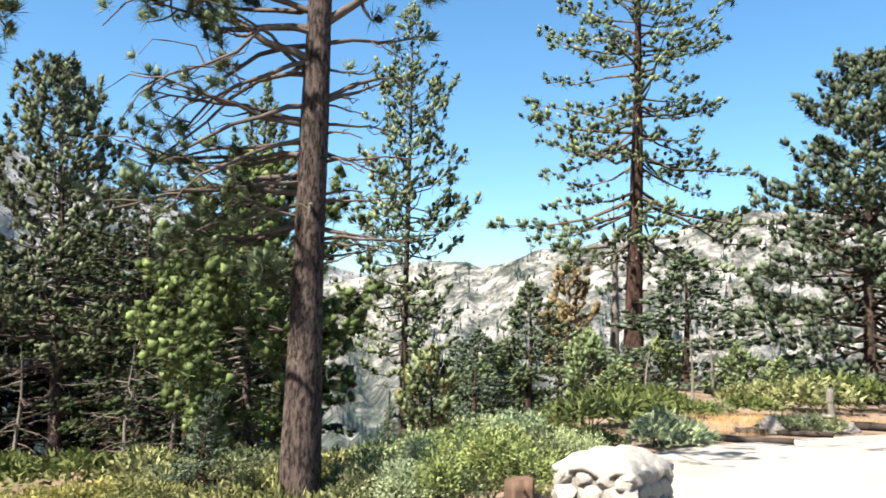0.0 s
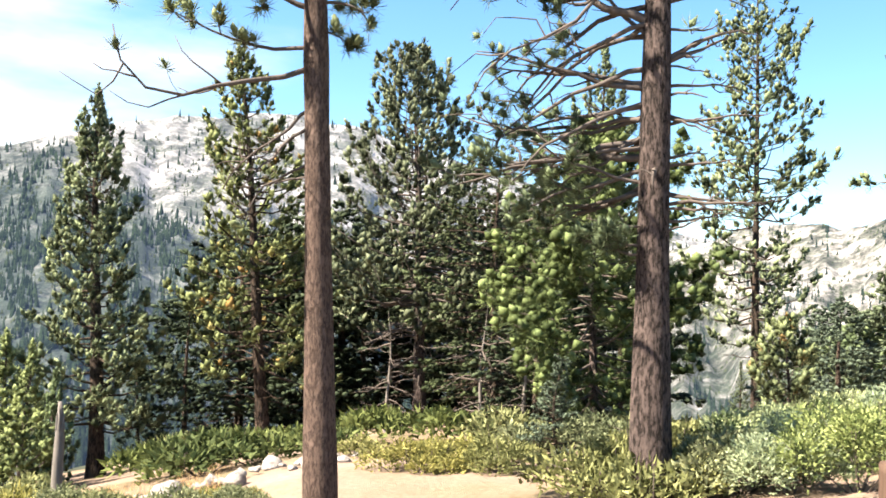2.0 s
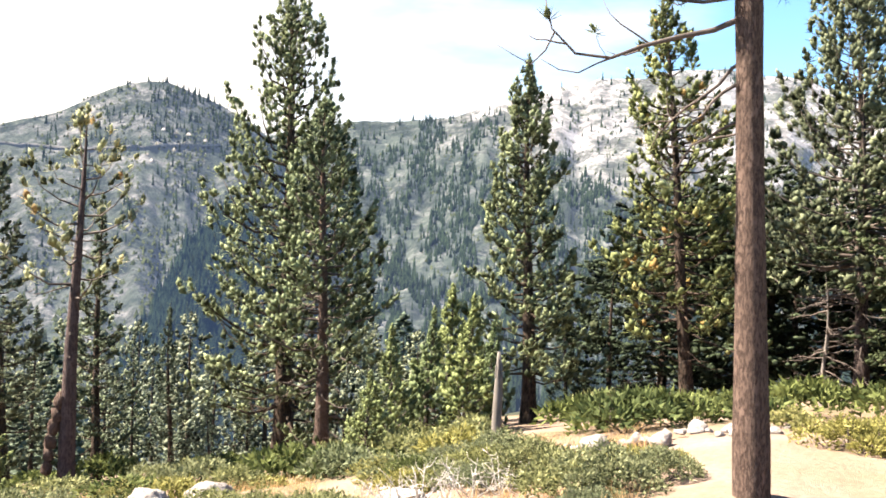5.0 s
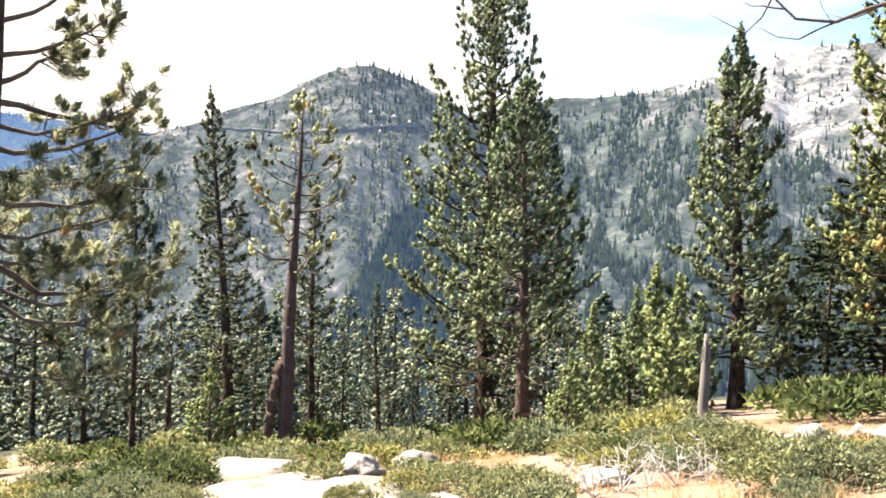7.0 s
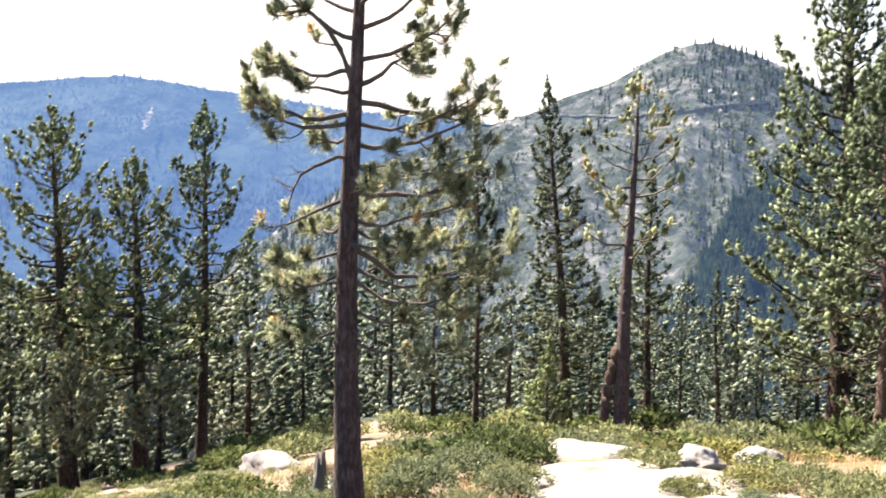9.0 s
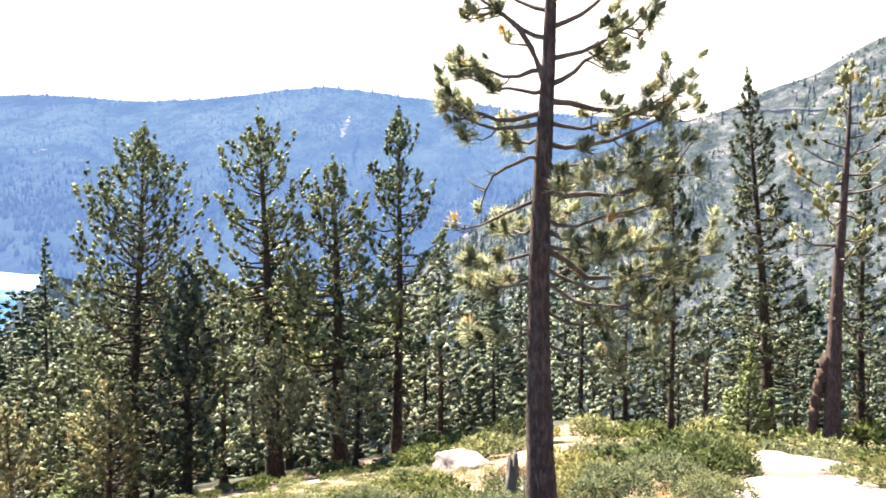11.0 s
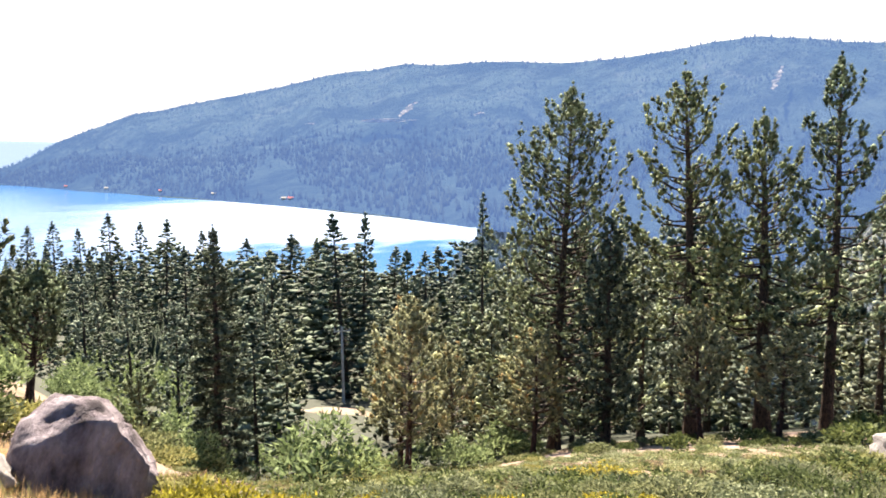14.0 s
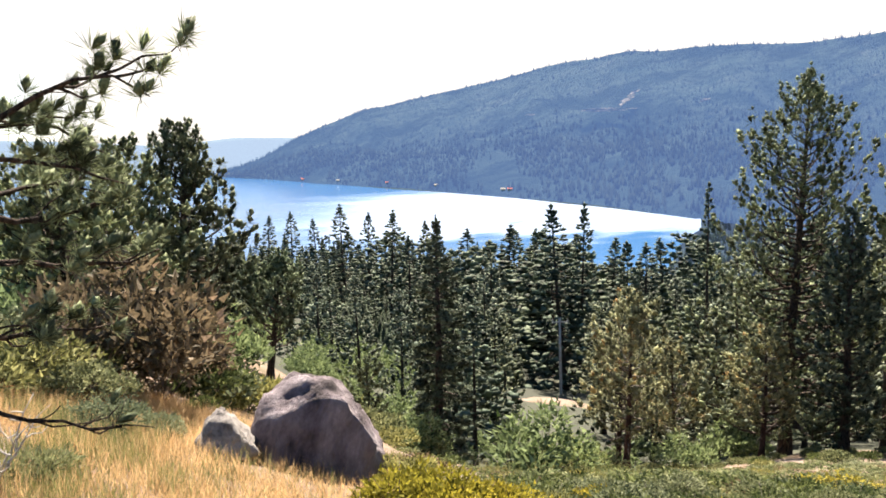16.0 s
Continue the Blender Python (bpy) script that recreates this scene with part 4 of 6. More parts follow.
LIMBS_DEAD += [(4.0, 20, .6, -15, 10, .018, 2, 1), (2.5, -100, .55, 50, -80, .035, 0, 1), (1.95, 195, .6, 5, 25, .018, 14, 1), (1.85, 180, .7, -5, 15, .018, 14, 1), (4.7, 180, 1.9, 5, 25, .045, 14, 1),
               (4.9, 10, 1.6, 15, 35, .045, 12, 1), (4.9, 200, 1.7, 10, 40, .04, 12, 1), (4.6, 150, 1.6, 0, 20, .035, 12, 1), (2.45, 175, 1.6, -10, -25, .025, 5, 1)]
LIMBS_DEAD += [(4.5, 178, 2.2, 20, -40, .035, 2, 1), (3.9, 168, 2.0, 10, -35, .03, 1, 1), (3.6, 190, 1.9, -15, -40, .03, 2, 1), (3.1, 182, 2.1, -5, 15, .03, 2, 1), (2.9, 170, 1.6, -10, 30, .026, 2, 1),
               (3.8, 184, 1.5, 40, 10, .026, 1, 1), (4.2, 8, 1.2, 5, 25, .026, 3, 1), (3.0, 2, 1.0, 20, -15, .02, 1, 1)]
LIMBS_DEAD += [(3.45, 186, 1.6, 8, 4, .032, 0, 1), (3.25, 174, 1.55, -2, -14, .03, 1, 1), (3.3, 188, 1.7, -12, -45, .026, 0, 1), (2.95, 176, 1.8, -10, -20, .036, 2, 1), (2.85, 192, 1.4, -4, -30, .026, 1, 1), (4.1, 182, 2.2, -30, -50, .028, 0, 1),
               (4.3, 190, 2.3, -22, -48, .026, 0, 1), (2.5, 186, 1.3, 5, 20, .022, 1, 1), (3.35, 4, .5, 5, -6, .018, 0, 1), (3.15, -6, .6, -14, -25, .018, 0, 1), (2.75, 8, .65, 2, 8, .018, 0, 1), (2.3, 6, 1.15, -6, 14, .022, 1, 1),
               (2.4, -14, .7, 12, -40, .018, 0, 1), (3.65, -4, .95, 26, 18, .034, 0, 1), (2.05, -20, .5, 0, 40, .016, 0, 1), (2.15, 200, .7, -20, 10, .016, 0, 1)]
LIMBS_OPEN = [(2.4, 178, 1.15, -25, 50, .03, 9, 1), (1.95, 180, 1.0, -5, -75, .024, 3, 1), (1.6, 182, .95, -32, -12, .024, 3, 1), (1.1, 180, .75, -35, 15, .02, 5, 1), (.72, 178, .8, -15, 15, .018, 5, 1),
              (2.8, 180, 1.05, -10, 35, .028, 9, 1), (3.1, 185, 1.0, 15, 50, .028, 9, 1), (2.6, 165, .9, 0, 30, .024, 8, 1), (2.5, 0, 1.6, -10, 38, .034, 9, 2)]
LIMBS_OPEN += [(2.65, 5, 1.0, 25, 40, .03, 9, 1), (1.65, 0, 1.6, -18, 48, .034, 12, 1), (1.1, -3, 2.0, -38, 45, .034, 14, 1), (2.1, 8, 1.5, -18, 42, .03, 14, 1), (1.9, -15, 1.3, -20, 30, .024, 12, 1),
               (1.3, 12, 1.4, -28, 42, .024, 14, 1), (.8, 0, 1.5, -38, 42, .024, 14, 1), (.5, 10, 1.2, -35, 35, .02, 12, 1), (2.9, -5, 1.2, 5, 42, .028, 9, 1), (3.2, 0, 1.1, 15, 50, .028, 9, 1)]
LIMBS_OPEN += [(1.4, 2, 1.3, -20, 40, .024, 14, 1), (.9, -20, 1.4, -30, 40, .022, 14, 1), (2.3, -8, 1.3, -12, 40, .024, 12, 1), (.2, -5, 1.2, -30, 30, .02, 10, 1)]
LIMBS_OPEN += [(1.8, -60, 1.1, -20, 40, .024, 12, 1), (1.2, -50, 1.2, -30, 40, .024, 12, 1), (1.5, 70, 1.3, -20, 40, .024, 12, 1), (.9, 60, 1.3, -25, 40, .024, 12, 1), (2.2, 110, 1.0, -10, 40, .024, 9, 1), (.9, 150, 1.0, -30, 30, .02, 10, 1),
               (.3, 170, .9, -30, 20, .018, 8, 1), (1.3, 140, .9, -25, 30, .02, 8, 1)]
LIMBS_OPEN += [(2.6, 178, 1.5, 74, 30, .04, 8, 1), (2.3, 176, 1.2, -12, 30, .026, 9, 1)]
LIMBS_NEAR = [(1.1, 1, 1.8, 64, -22, .03, 9, 1.8), (1.65, -4, 1.2, 8, -22, .024, 9, 1), (1.4, 12, 1.25, 10, -10, .024, 9, 1), (2.6, 3, .7, 5, 12, .02, 6, 1), (2.4, 0, .75, 0, 15, .02, 3, 1), (1.2, 0, 1.5, -12, 25, .03, 8, 1), (1.0, -8, 1.4, -20, 15, .028, 8, 1), (.6, 5, 1.2, -25, 0, .026, 7, 1),
              (.3, 0, 1.2, -28, -12, .02, 2, 1), (1.2, 25, 1.4, -5, 20, .026, 8, 1)]
LIMBS_SLENDER = [(z + 0.2, *q) for z, *q in LIMBS_SLENDER]
LIMBS_DEAD = [(z + 0.24, *q) for z, *q in LIMBS_DEAD]
LIMBS_NEAR = [(z + 0.17, *q) for z, *q in LIMBS_NEAR]
HERO = dict(blades=42, needle=0.14, width=0.007, spread=0.85, sides=16, split=True, ring=6, heart=0.22)

# tall pines in front of the viewer
tree("pine_tree", -28.28, 8.0, h=14, dia=0.285, crown=(0.34, 2.2), profile="oval", limbs=46, tufts=6, up=(-15, 30), curl=20, leaves=m_needle, wood=m_bark_light, dead=0, lean=(-0.53, -0.29),
     sway=0.03, seed=3, label="slender pine with smooth grey-brown bark and a high crown", flare=1.15, made_limbs=LIMBS_SLENDER, auto_from=4.8, **HERO)
tree("pine_tree", -8.11, 8.6, lean=(-0.02, 0), h=13, dia=0.36, crown=(0.36, 2.3), profile="oval", limbs=50, tufts=6, up=(-15, 30), curl=25, leaves=m_needle, wood=m_bark_grey, dead=0,
     sway=0.08, seed=5, label="rough-barked pine with many bare dead limbs", flare=1.2, made_limbs=LIMBS_DEAD, auto_from=5.4, **HERO)
tree("pine_tree", -2.12, 42, 20.6, lean=(-0.13, 0), dia=0.42, crown=(0.14, 3.0), profile="oval", limbs=170, tufts=14, blades=14, needle=0.48, width=0.05, up=(-22, 40), leaves=m_needle,
     wood=m_bark_dark, seed=7, gap=0.22, label="tall narrow pine with tufted limbs", dead=8)
tree("pine_tree", 12.13, 30, lean=(0.13, -0.03), h=16, dia=0.66, crown=(0.27, 4.0), profile="broad", limbs=130, tufts=17, blades=11, needle=0.36, width=0.045, up=(-32, 25), curl=22, leaves=m_needle,
     wood=m_bark_red, seed=9, gap=0.15, label="tall reddish-barked pine with a broad open crown", dead=5)
tree("dead_tree", 10.96, 31, 9, dia=0.4, crown=(0.4, 1.2), profile="cone", limbs=6, tufts=2, blades=4, needle=0.3, width=0.03, leaves=m_needle_dead,
     wood=m_dead_wood, seed=10, dead=14, label="pale barkless snag beside a tall pine", category="dead tree")
tree("pine_tree", 8.24, 30, 4.3, dia=0.2, crown=(0.2, 1.3), profile="oval", limbs=30, tufts=8, blades=10, needle=0.4, width=0.04, leaves=m_needle_dead, wood=m_bark_dark,
     seed=12, label="young pine with orange dead needles")
fir_a = tree("fir_tree", 5.74, 27, 3.6, dia=0.2, crown=(0.05, 2.0), profile="cone", limbs=120, tufts=9, blades=9, needle=0.32, width=0.03, up=(-10, 30), curl=5, leaves=m_fir,
             wood=m_bark_dark, seed=13, side=0.4, bare=False, label=FIR, category="fir tree")
replant(fir_a, 15.25, 26, 5.8)
replant(fir_a, 1.43, 30, 0.1)
replant(fir_a, 7.64, 33, 2.5)
tree("pine_tree", 25.53, 24, 16.6, dia=0.35, crown=(0.06, 2.8), profile="broad", limbs=190, tufts=13, blades=13, needle=0.36, width=0.04, up=(-20, 30), curl=20, leaves=m_needle_dark,
     wood=m_bark_dark, seed=15, label="dense full-crowned pine beside the gravel lot")
tree("pine_tree", -22.48, 23, 15.5, lean=(-0.36, -0.15), dia=0.34, crown=(0.27, 3.1), profile="spire", limbs=150, tufts=13, blades=12, needle=0.34, width=0.038, up=(-12, 45), leaves=m_needle_dark,
     wood=m_bark_grey, seed=17, dead=30, label=PINE)
tree("pine_tree", -11.6, 14.0, 10, dia=0.16, crown=(0.17, 1.6), profile="oval", limbs=105, tufts=11, blades=46, needle=0.21, width=0.02, up=(-25, 40), curl=35, leaves=m_needle_young,
     wood=m_bark_grey, seed=19, spread=1.25, ring=6, heart=0.4, label="young pine with long bright green needles")
tree("fir_tree", -17.85, 20, 9.5, dia=0.25, crown=(0.04, 1.9), profile="oval", limbs=140, tufts=10, blades=10, needle=0.2, width=0.03, up=(-20, 20), curl=5, leaves=m_fir_shaded,
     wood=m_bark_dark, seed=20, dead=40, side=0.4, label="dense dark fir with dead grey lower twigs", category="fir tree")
tree("fir_tree", -13.85, 12, -3.7, dia=0.06, crown=(0.02, 0.45), profile="cone", limbs=60, tufts=8, blades=10, needle=0.1, width=0.014, up=(0, 30), curl=5, leaves=m_fir,
     wood=m_bark_dark, seed=22, side=0.4, label="small grey-green fir sapling", category="fir tree")
tree("pine_tree", -32.05, 23, 15.4, lean=(-0.82, -0.54), dia=0.36, crown=(0.2, 2.2), profile="spire", limbs=130, tufts=11, blades=12, needle=0.33, width=0.038, up=(-20, 35), gap=0.08, leaves=m_needle_gold,
     wood=m_bark_dark, seed=23, dead=22, label="pine with yellowing needles on its lower limbs")
tree("pine_tree", -41.81, 24, 11.8, lean=(-0.25, -0.23), dia=0.4, crown=(0.12, 1.8), profile="spire", limbs=140, tufts=11, blades=12, needle=0.32, width=0.036, up=(-20, 45), leaves=m_needle,
     wood=m_bark_dark, seed=25, dead=8, label="narrow pointed pine with a dark leaning trunk")
tree("pine_tree", -57.24, 28, 15.5, lean=(-0.1, -0.2), dia=0.62, crown=(0.08, 3.5), profile="spire", limbs=180, tufts=13, blades=12, needle=0.36, width=0.045, up=(-15, 45), leaves=m_needle,
     wood=m_bark_dark, seed=27, dead=8, label="large full pine growing beside a smaller one", group="twin pines")
tree("pine_tree", -54.87, 24.6, 8.9, lean=(-0.1, -0.14), dia=0.42, crown=(0.3, 2.1), profile="spire", limbs=105, tufts=10, blades=12, needle=0.34, width=0.04, up=(-15, 45), leaves=m_needle,
     wood=m_bark_light, seed=29, dead=40, label="slimmer pine standing close beside a larger one", group="twin pines")
tree("fir_tree", -73.15, 26, 7, lean=(-0.21, -0.72), dia=0.34, crown=(0.12, 1.4), profile="spire", limbs=120, tufts=10, blades=11, needle=0.26, width=0.04, up=(-25, 35), leaves=m_needle_dark,
     wood=m_bark_dark, seed=31, dead=10, label="dark narrow conifer with a pointed top", category="fir tree")
tree("dead_tree", -69.78, 19.5, 6.8, lean=(0.03, 0.08), flare=1.0, dia=0.38, crown=(0.5, 1.5), profile="oval", limbs=26, tufts=5, blades=9, needle=0.3, width=0.03, up=(-10, 25), leaves=m_needle_pale,
     wood=m_bark_smooth, seed=33, dead=12, label="half-dead reddish pine with sparse needles and a burl at its foot", category="dead tree")
tree("fir_tree", -68.19, 27, 2.1, lean=(-0.05, -0.13), dia=0.28, crown=(0.1, 1.2), profile="cone", limbs=90, tufts=9, blades=10, needle=0.24, width=0.04, leaves=m_fir, wood=m_bark_dark, seed=35,
     label=FIR, category="fir tree")
fir_b = tree("fir_tree", -63.93, 30, -4.6, lean=(-0.1, -0.2), dia=0.2, crown=(0.04, 0.95), profile="cone", limbs=90, tufts=9, blades=10, needle=0.2, width=0.035, leaves=m_fir, wood=m_bark_dark,
             seed=36, side=0.4, bare=False, label="small pointed green fir", category="fir tree")
replant(fir_b, -61.63, 26, -9.8)
replant(fir_b, -39.48, 28, -2.4)
pine_y = tree("pine_tree", -48.21, 21, -4.4, dia=0.12, crown=(0.05, 0.85), profile="cone", limbs=60, tufts=7, blades=13, needle=0.26, width=0.022, up=(5, 50), leaves=m_needle_bright,
              wood=m_bark_grey, seed=38, label="bushy young bright green pine")
replant(pine_y, -45.74, 20, -2.9)
replant(pine_y, -74.41, 22, -8.9)
tree("pine_tree", -78.99, 21, 4, lean=(-0.02, -0.08), dia=0.16, crown=(0.2, 0.85), profile="spire", limbs=50, tufts=8, blades=11, needle=0.3, width=0.035, leaves=m_needle_dark, wood=m_bark_dark,
     seed=40, label="thin-stemmed pine among brush", dead=10)
tree("pine_tree", -86.84, 9.0, lean=(0.01, 0.1), h=7.4, dia=0.30, crown=(0.34, 1.5), profile="oval", limbs=40, tufts=5, up=(-15, 40), curl=25, leaves=m_needle_pale, wood=m_bark_smooth, seed=41, dead=4, sway=0.06,
     label="pine with open whorled limbs and pale needle tufts", flare=1.15, made_limbs=LIMBS_OPEN, auto_from=3.3, dense=0.9, bow=(0, -0.1), **dict(HERO, needle=0.14))
tree("pine_tree", -104.05, 28, 4.7, lean=(0.08, -0.32), dia=0.46, crown=(0.3, 2.5), profile="spire", limbs=130, tufts=11, blades=11, needle=0.3, width=0.036, up=(-20, 40), leaves=m_needle,
     wood=m_bark_dark, seed=43, dead=16, gap=0.15, label=PINE, group="row of pines")
tree("pine_tree", -99.9, 27, 1.8, lean=(0.03, -0.16), dia=0.46, crown=(0.27, 2.2), profile="spire", limbs=115, tufts=11, blades=11, needle=0.3, width=0.036, up=(-20, 40), leaves=m_needle,
     wood=m_bark_dark, seed=45, dead=16, gap=0.15, label=PINE, group="row of pines")
tree("pine_tree", -96.32, 27, 5.1, lean=(-0.02, 0.15), dia=0.36, crown=(0.3, 2.0), profile="spire", limbs=105, tufts=11, blades=11, needle=0.3, width=0.036, up=(-20, 45), leaves=m_needle,
     wood=m_bark_dark, seed=47, dead=12, gap=0.15, label=PINE, group="row of pines")
tree("pine_tree", -112.69, 30, 3.9, lean=(-0.23, 0.56), dia=0.4, crown=(0.08, 3.6), profile="spire", limbs=190, tufts=12, blades=12, needle=0.32, width=0.038, up=(-15, 40), leaves=m_needle,
     wood=m_bark_dark, seed=49, dead=12, label="broad full pine on the slope above the lake", group="row of pines")
tree("fir_tree", -109.42, 27, -4.5, lean=(-0.06, 0.18), dia=0.3, crown=(0.05, 1.1), profile="oval", limbs=110, tufts=9, blades=11, needle=0.24, width=0.04, leaves=m_fir, wood=m_bark_dark, seed=51,
     label="dark dense fir in the shade of pines", category="fir tree")
fir_c = tree("fir_tree", -117.34, 46, -2.9, lean=(-0.08, 0.16), dia=0.32, crown=(0.1, 1.7), profile="cone", limbs=110, tufts=8, blades=8, needle=0.55, width=0.05, up=(-20, 20), heart=0.3, leaves=m_fir,
             wood=m_bark_dark, seed=53, label="pointed dark fir above the lake", category="fir tree", bare=False, side=0.4)
pine_r = tree("pine_tree", -122.26, 26, -9.7, lean=(-0.15, 0.25), dia=0.22, crown=(0.25, 1.3), profile="oval", limbs=70, tufts=8, blades=11, needle=0.28, width=0.034, leaves=m_needle_pale,
              wood=m_bark_red, seed=55, label="young reddish-stemmed pine on the lower slope", dead=6)
fir_tall = tree("fir_tree", -125.17, 112, -4, lean=(-0.59, 0.85), dia=0.6, crown=(0.10, 3.5), profile="cone", limbs=130, tufts=5, blades=7, needle=1.45, width=0.12, up=(-25, 15), curl=0, heart=0.3,
                leaves=m_fir, wood=m_bark_dark, seed=57, label="tall dark fir in the forest below", category="fir tree", side=0.4)
replant(fir_tall, -126.03, 110, -3.7)
tree("fir_tree", -134.3, 30, -4.5, lean=(-0.12, 0.12), dia=0.36, crown=(0.05, 1.15), profile="spire", limbs=220, tufts=11, blades=11, needle=0.26, width=0.045, up=(-30, 20), curl=5, leaves=m_needle_dark,
     wood=m_bark_grey, seed=59, label="dark fir beside the boulder slope", category="fir tree", side=0.4)
tree("juniper_tree", -144.91, 24, -7.4, lean=(-0.31, 0.22), dia=0.24, crown=(0.3, 1.2), profile="oval", limbs=50, tufts=10, blades=10, needle=0.2, width=0.04, up=(10, 60), leaves=m_needle,
     wood=m_bark_dark, seed=61, label="small round-crowned tree with a forked dark trunk", category="tree")
tree("pine_tree", -138.83, 22, -13.3, lean=(-0.03, 0.03), dia=0.09, crown=(0.3, 0.55), profile="oval", limbs=30, tufts=6, blades=8, needle=0.2, width=0.03, leaves=m_needle, wood=m_bark_dark, seed=63,
     label="slender sapling with thin crown")
tree("pine_tree", -149.74, 25, 1, lean=(-0.13, 0.08), dia=0.4, crown=(0.06, 2.3), profile="broad", limbs=150, tufts=10, blades=12, needle=0.32, width=0.04, up=(-10, 40), leaves=m_needle_dark,
     wood=m_bark_dark, seed=65, label="dense dark pine on the upper slope")
tree("pine_tree", -163.22, 6.0, h=5.4, dia=0.22, crown=(0.3, 1.2), profile="oval", limbs=30, tufts=5, up=(-15, 40), curl=30, leaves=m_needle, wood=m_bark_dark, seed=67, dead=0,
     label="near pine reaching its limbs over dry grass", made_limbs=LIMBS_NEAR, auto_from=3.6, **dict(HERO, needle=0.13, width=0.006))
tree("pine_tree", -156.57, 17, -1.2, dia=0.3, crown=(0.08, 2.0), profile="broad", limbs=110, tufts=9, blades=12, needle=0.28, width=0.03, leaves=m_needle, wood=m_bark_dark, seed=81,
     label="bushy pine behind dry brush on the bank")
tree("pine_tree", -153.01, 23, 0.3, dia=0.3, crown=(0.06, 1.9), profile="broad", limbs=110, tufts=8, blades=12, needle=0.3, width=0.036, leaves=m_needle, wood=m_bark_dark, seed=83,
     label="bushy pine behind dry brush on the bank")
pine_m = tree("pine_tree", -103.16, 40, -3.5, dia=0.3, crown=(0.05, 2.0), profile="broad", limbs=80, tufts=6, blades=10, needle=0.56, width=0.04, heart=0.3, leaves=m_needle_grey, wood=m_bark_dark,
              seed=69, label="mid-sized pine in the forest on the slope", bare=False)

# dense growth behind the clearing
tree("pine_tree", -11.34, 26, 16, dia=0.3, crown=(0.1, 1.8), profile="spire", limbs=110, tufts=10, blades=12, needle=0.34, width=0.04, up=(-15, 40), leaves=m_needle, wood=m_bark_dark, seed=71, label="green pine behind a bare-limbed one")
fir_d = tree("fir_tree", -26.12, 28, 4.6, dia=0.25, crown=(0.03, 1.9), profile="oval", limbs=120, tufts=8, blades=7, needle=0.36, width=0.05, up=(-20, 25), curl=5, leaves=m_fir_shaded, wood=m_bark_dark, seed=73, dead=25, side=0.4, bare=False,
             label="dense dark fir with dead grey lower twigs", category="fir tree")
replant(fir_d, -20.03, 28, 4.2)
replant(fir_d, -15.75, 22, 7)
replant(fir_d, -10.12, 19, 4.5)
replant(fir_d, -29.3, 29, 5.0)
for az, d, e, k in ((-18.6, 18.0, -0.5, 1), (-16.0, 17.4, 0.6, 2), (-24.6, 20.5, -1.0, 5)):
    tree("dead_tree", az, d, e, dia=0.1, crown=(0.62, 1.5), limbs=0, leaves=m_needle_dead, wood=m_dead_wood, seed=300 + k, dead=26, label="thin dead sapling with tangled grey twigs", category="dead tree")
# a lighter kind for the forest far below
fir_far = tree("fir_tree", -122.07, 120, -6.4, dia=0.5, crown=(0.05, 4.6), profile="cone", limbs=100, tufts=4, blades=7, needle=1.75, width=0.16, up=(-25, 15), curl=0, leaves=m_fir, wood=m_bark_dark, seed=75, sides=6, heart=0.33, side=0.4, bare=False,
               label="dark fir in the forest below the slope", category="fir tree")
pine_far = tree("pine_tree", -104.15, 45, -3, dia=0.3, crown=(0.02, 2.2), profile="broad", limbs=80, tufts=4, blades=9, needle=0.78, width=0.06, leaves=m_needle_dark, wood=m_bark_dark, seed=76, heart=0.32, sides=6, bare=False,
                label="green pine in the forest on the slope")
fir_wide = tree("fir_tree", -131.51, 125, -6.6, dia=0.5, crown=(0.03, 5.4), profile="broad", limbs=100, tufts=4, blades=7, needle=1.75, width=0.16, up=(-20, 25), curl=10, leaves=m_fir, wood=m_bark_dark, seed=79, sides=6, heart=0.34,
                side=0.4, bare=False, label="full green fir in the forest below the slope", category="fir tree")
_rng = random.Random(19)
for _i in range(105):
    _az = -163 + 58 * (_i + _rng.random()) / 105
    _d = _rng.uniform(75, 210)
    if abs(_az + 126.1) < 4.5 or -142.5 < _az < -135.5:
        _d = _rng.uniform(130, 210)
    replant(_rng.choice((fir_far, fir_far, fir_far, fir_wide, pine_far)), _az, _d, float(np.interp(_az, (-160, -105), (-3.7, -5.0))) - 140 / _d - 4.5 * _rng.random())
for _i in range(58):
    _az = -116 + 68 * (_i + _rng.random()) / 58
    _d = _rng.uniform(33, 85)
    replant(fir_far if _rng.random() < 0.3 else pine_m, _az, _d, float(np.interp(_az, (-116, -90, -48), (-3.05, -3.3, -2.4))) - 150 / _d + _rng.uniform(-2.2, 1.5))
for _i in range(34):
    _az = -144 + 34 * (_i + _rng.random()) / 34
    _d = _rng.uniform(36, 75)
    if abs(_az + 126.1) < 3.2 or -142.5 < _az < -136.5:
        continue
    replant(fir_far if _rng.random() < 0.4 else pine_far, _az, _d, -6.6 - 120 / _d + _rng.uniform(-2.0, 1.0))

# the forest farther down: heading, distance, elevation of the top
for az, d, e in ((-129.87, 150, -5), (-127.39, 140, -5.3), (-132.06, 160, -5.1), (-137.22, 150, -3.8), (-139.99, 170, -3.3), (-134.43, 170, -4.6), (-143.27, 190, -3.7),
                 (-138.6, 190, -3.9), (-121.05, 140, -6.3), (-123.22, 150, -5.9), (-119.64, 150, -6), (-141.58, 200, -4.2), (-144.86, 190, -3.9), (-135.98, 120, -5.5)):
    replant(fir_tall, az, d, e)
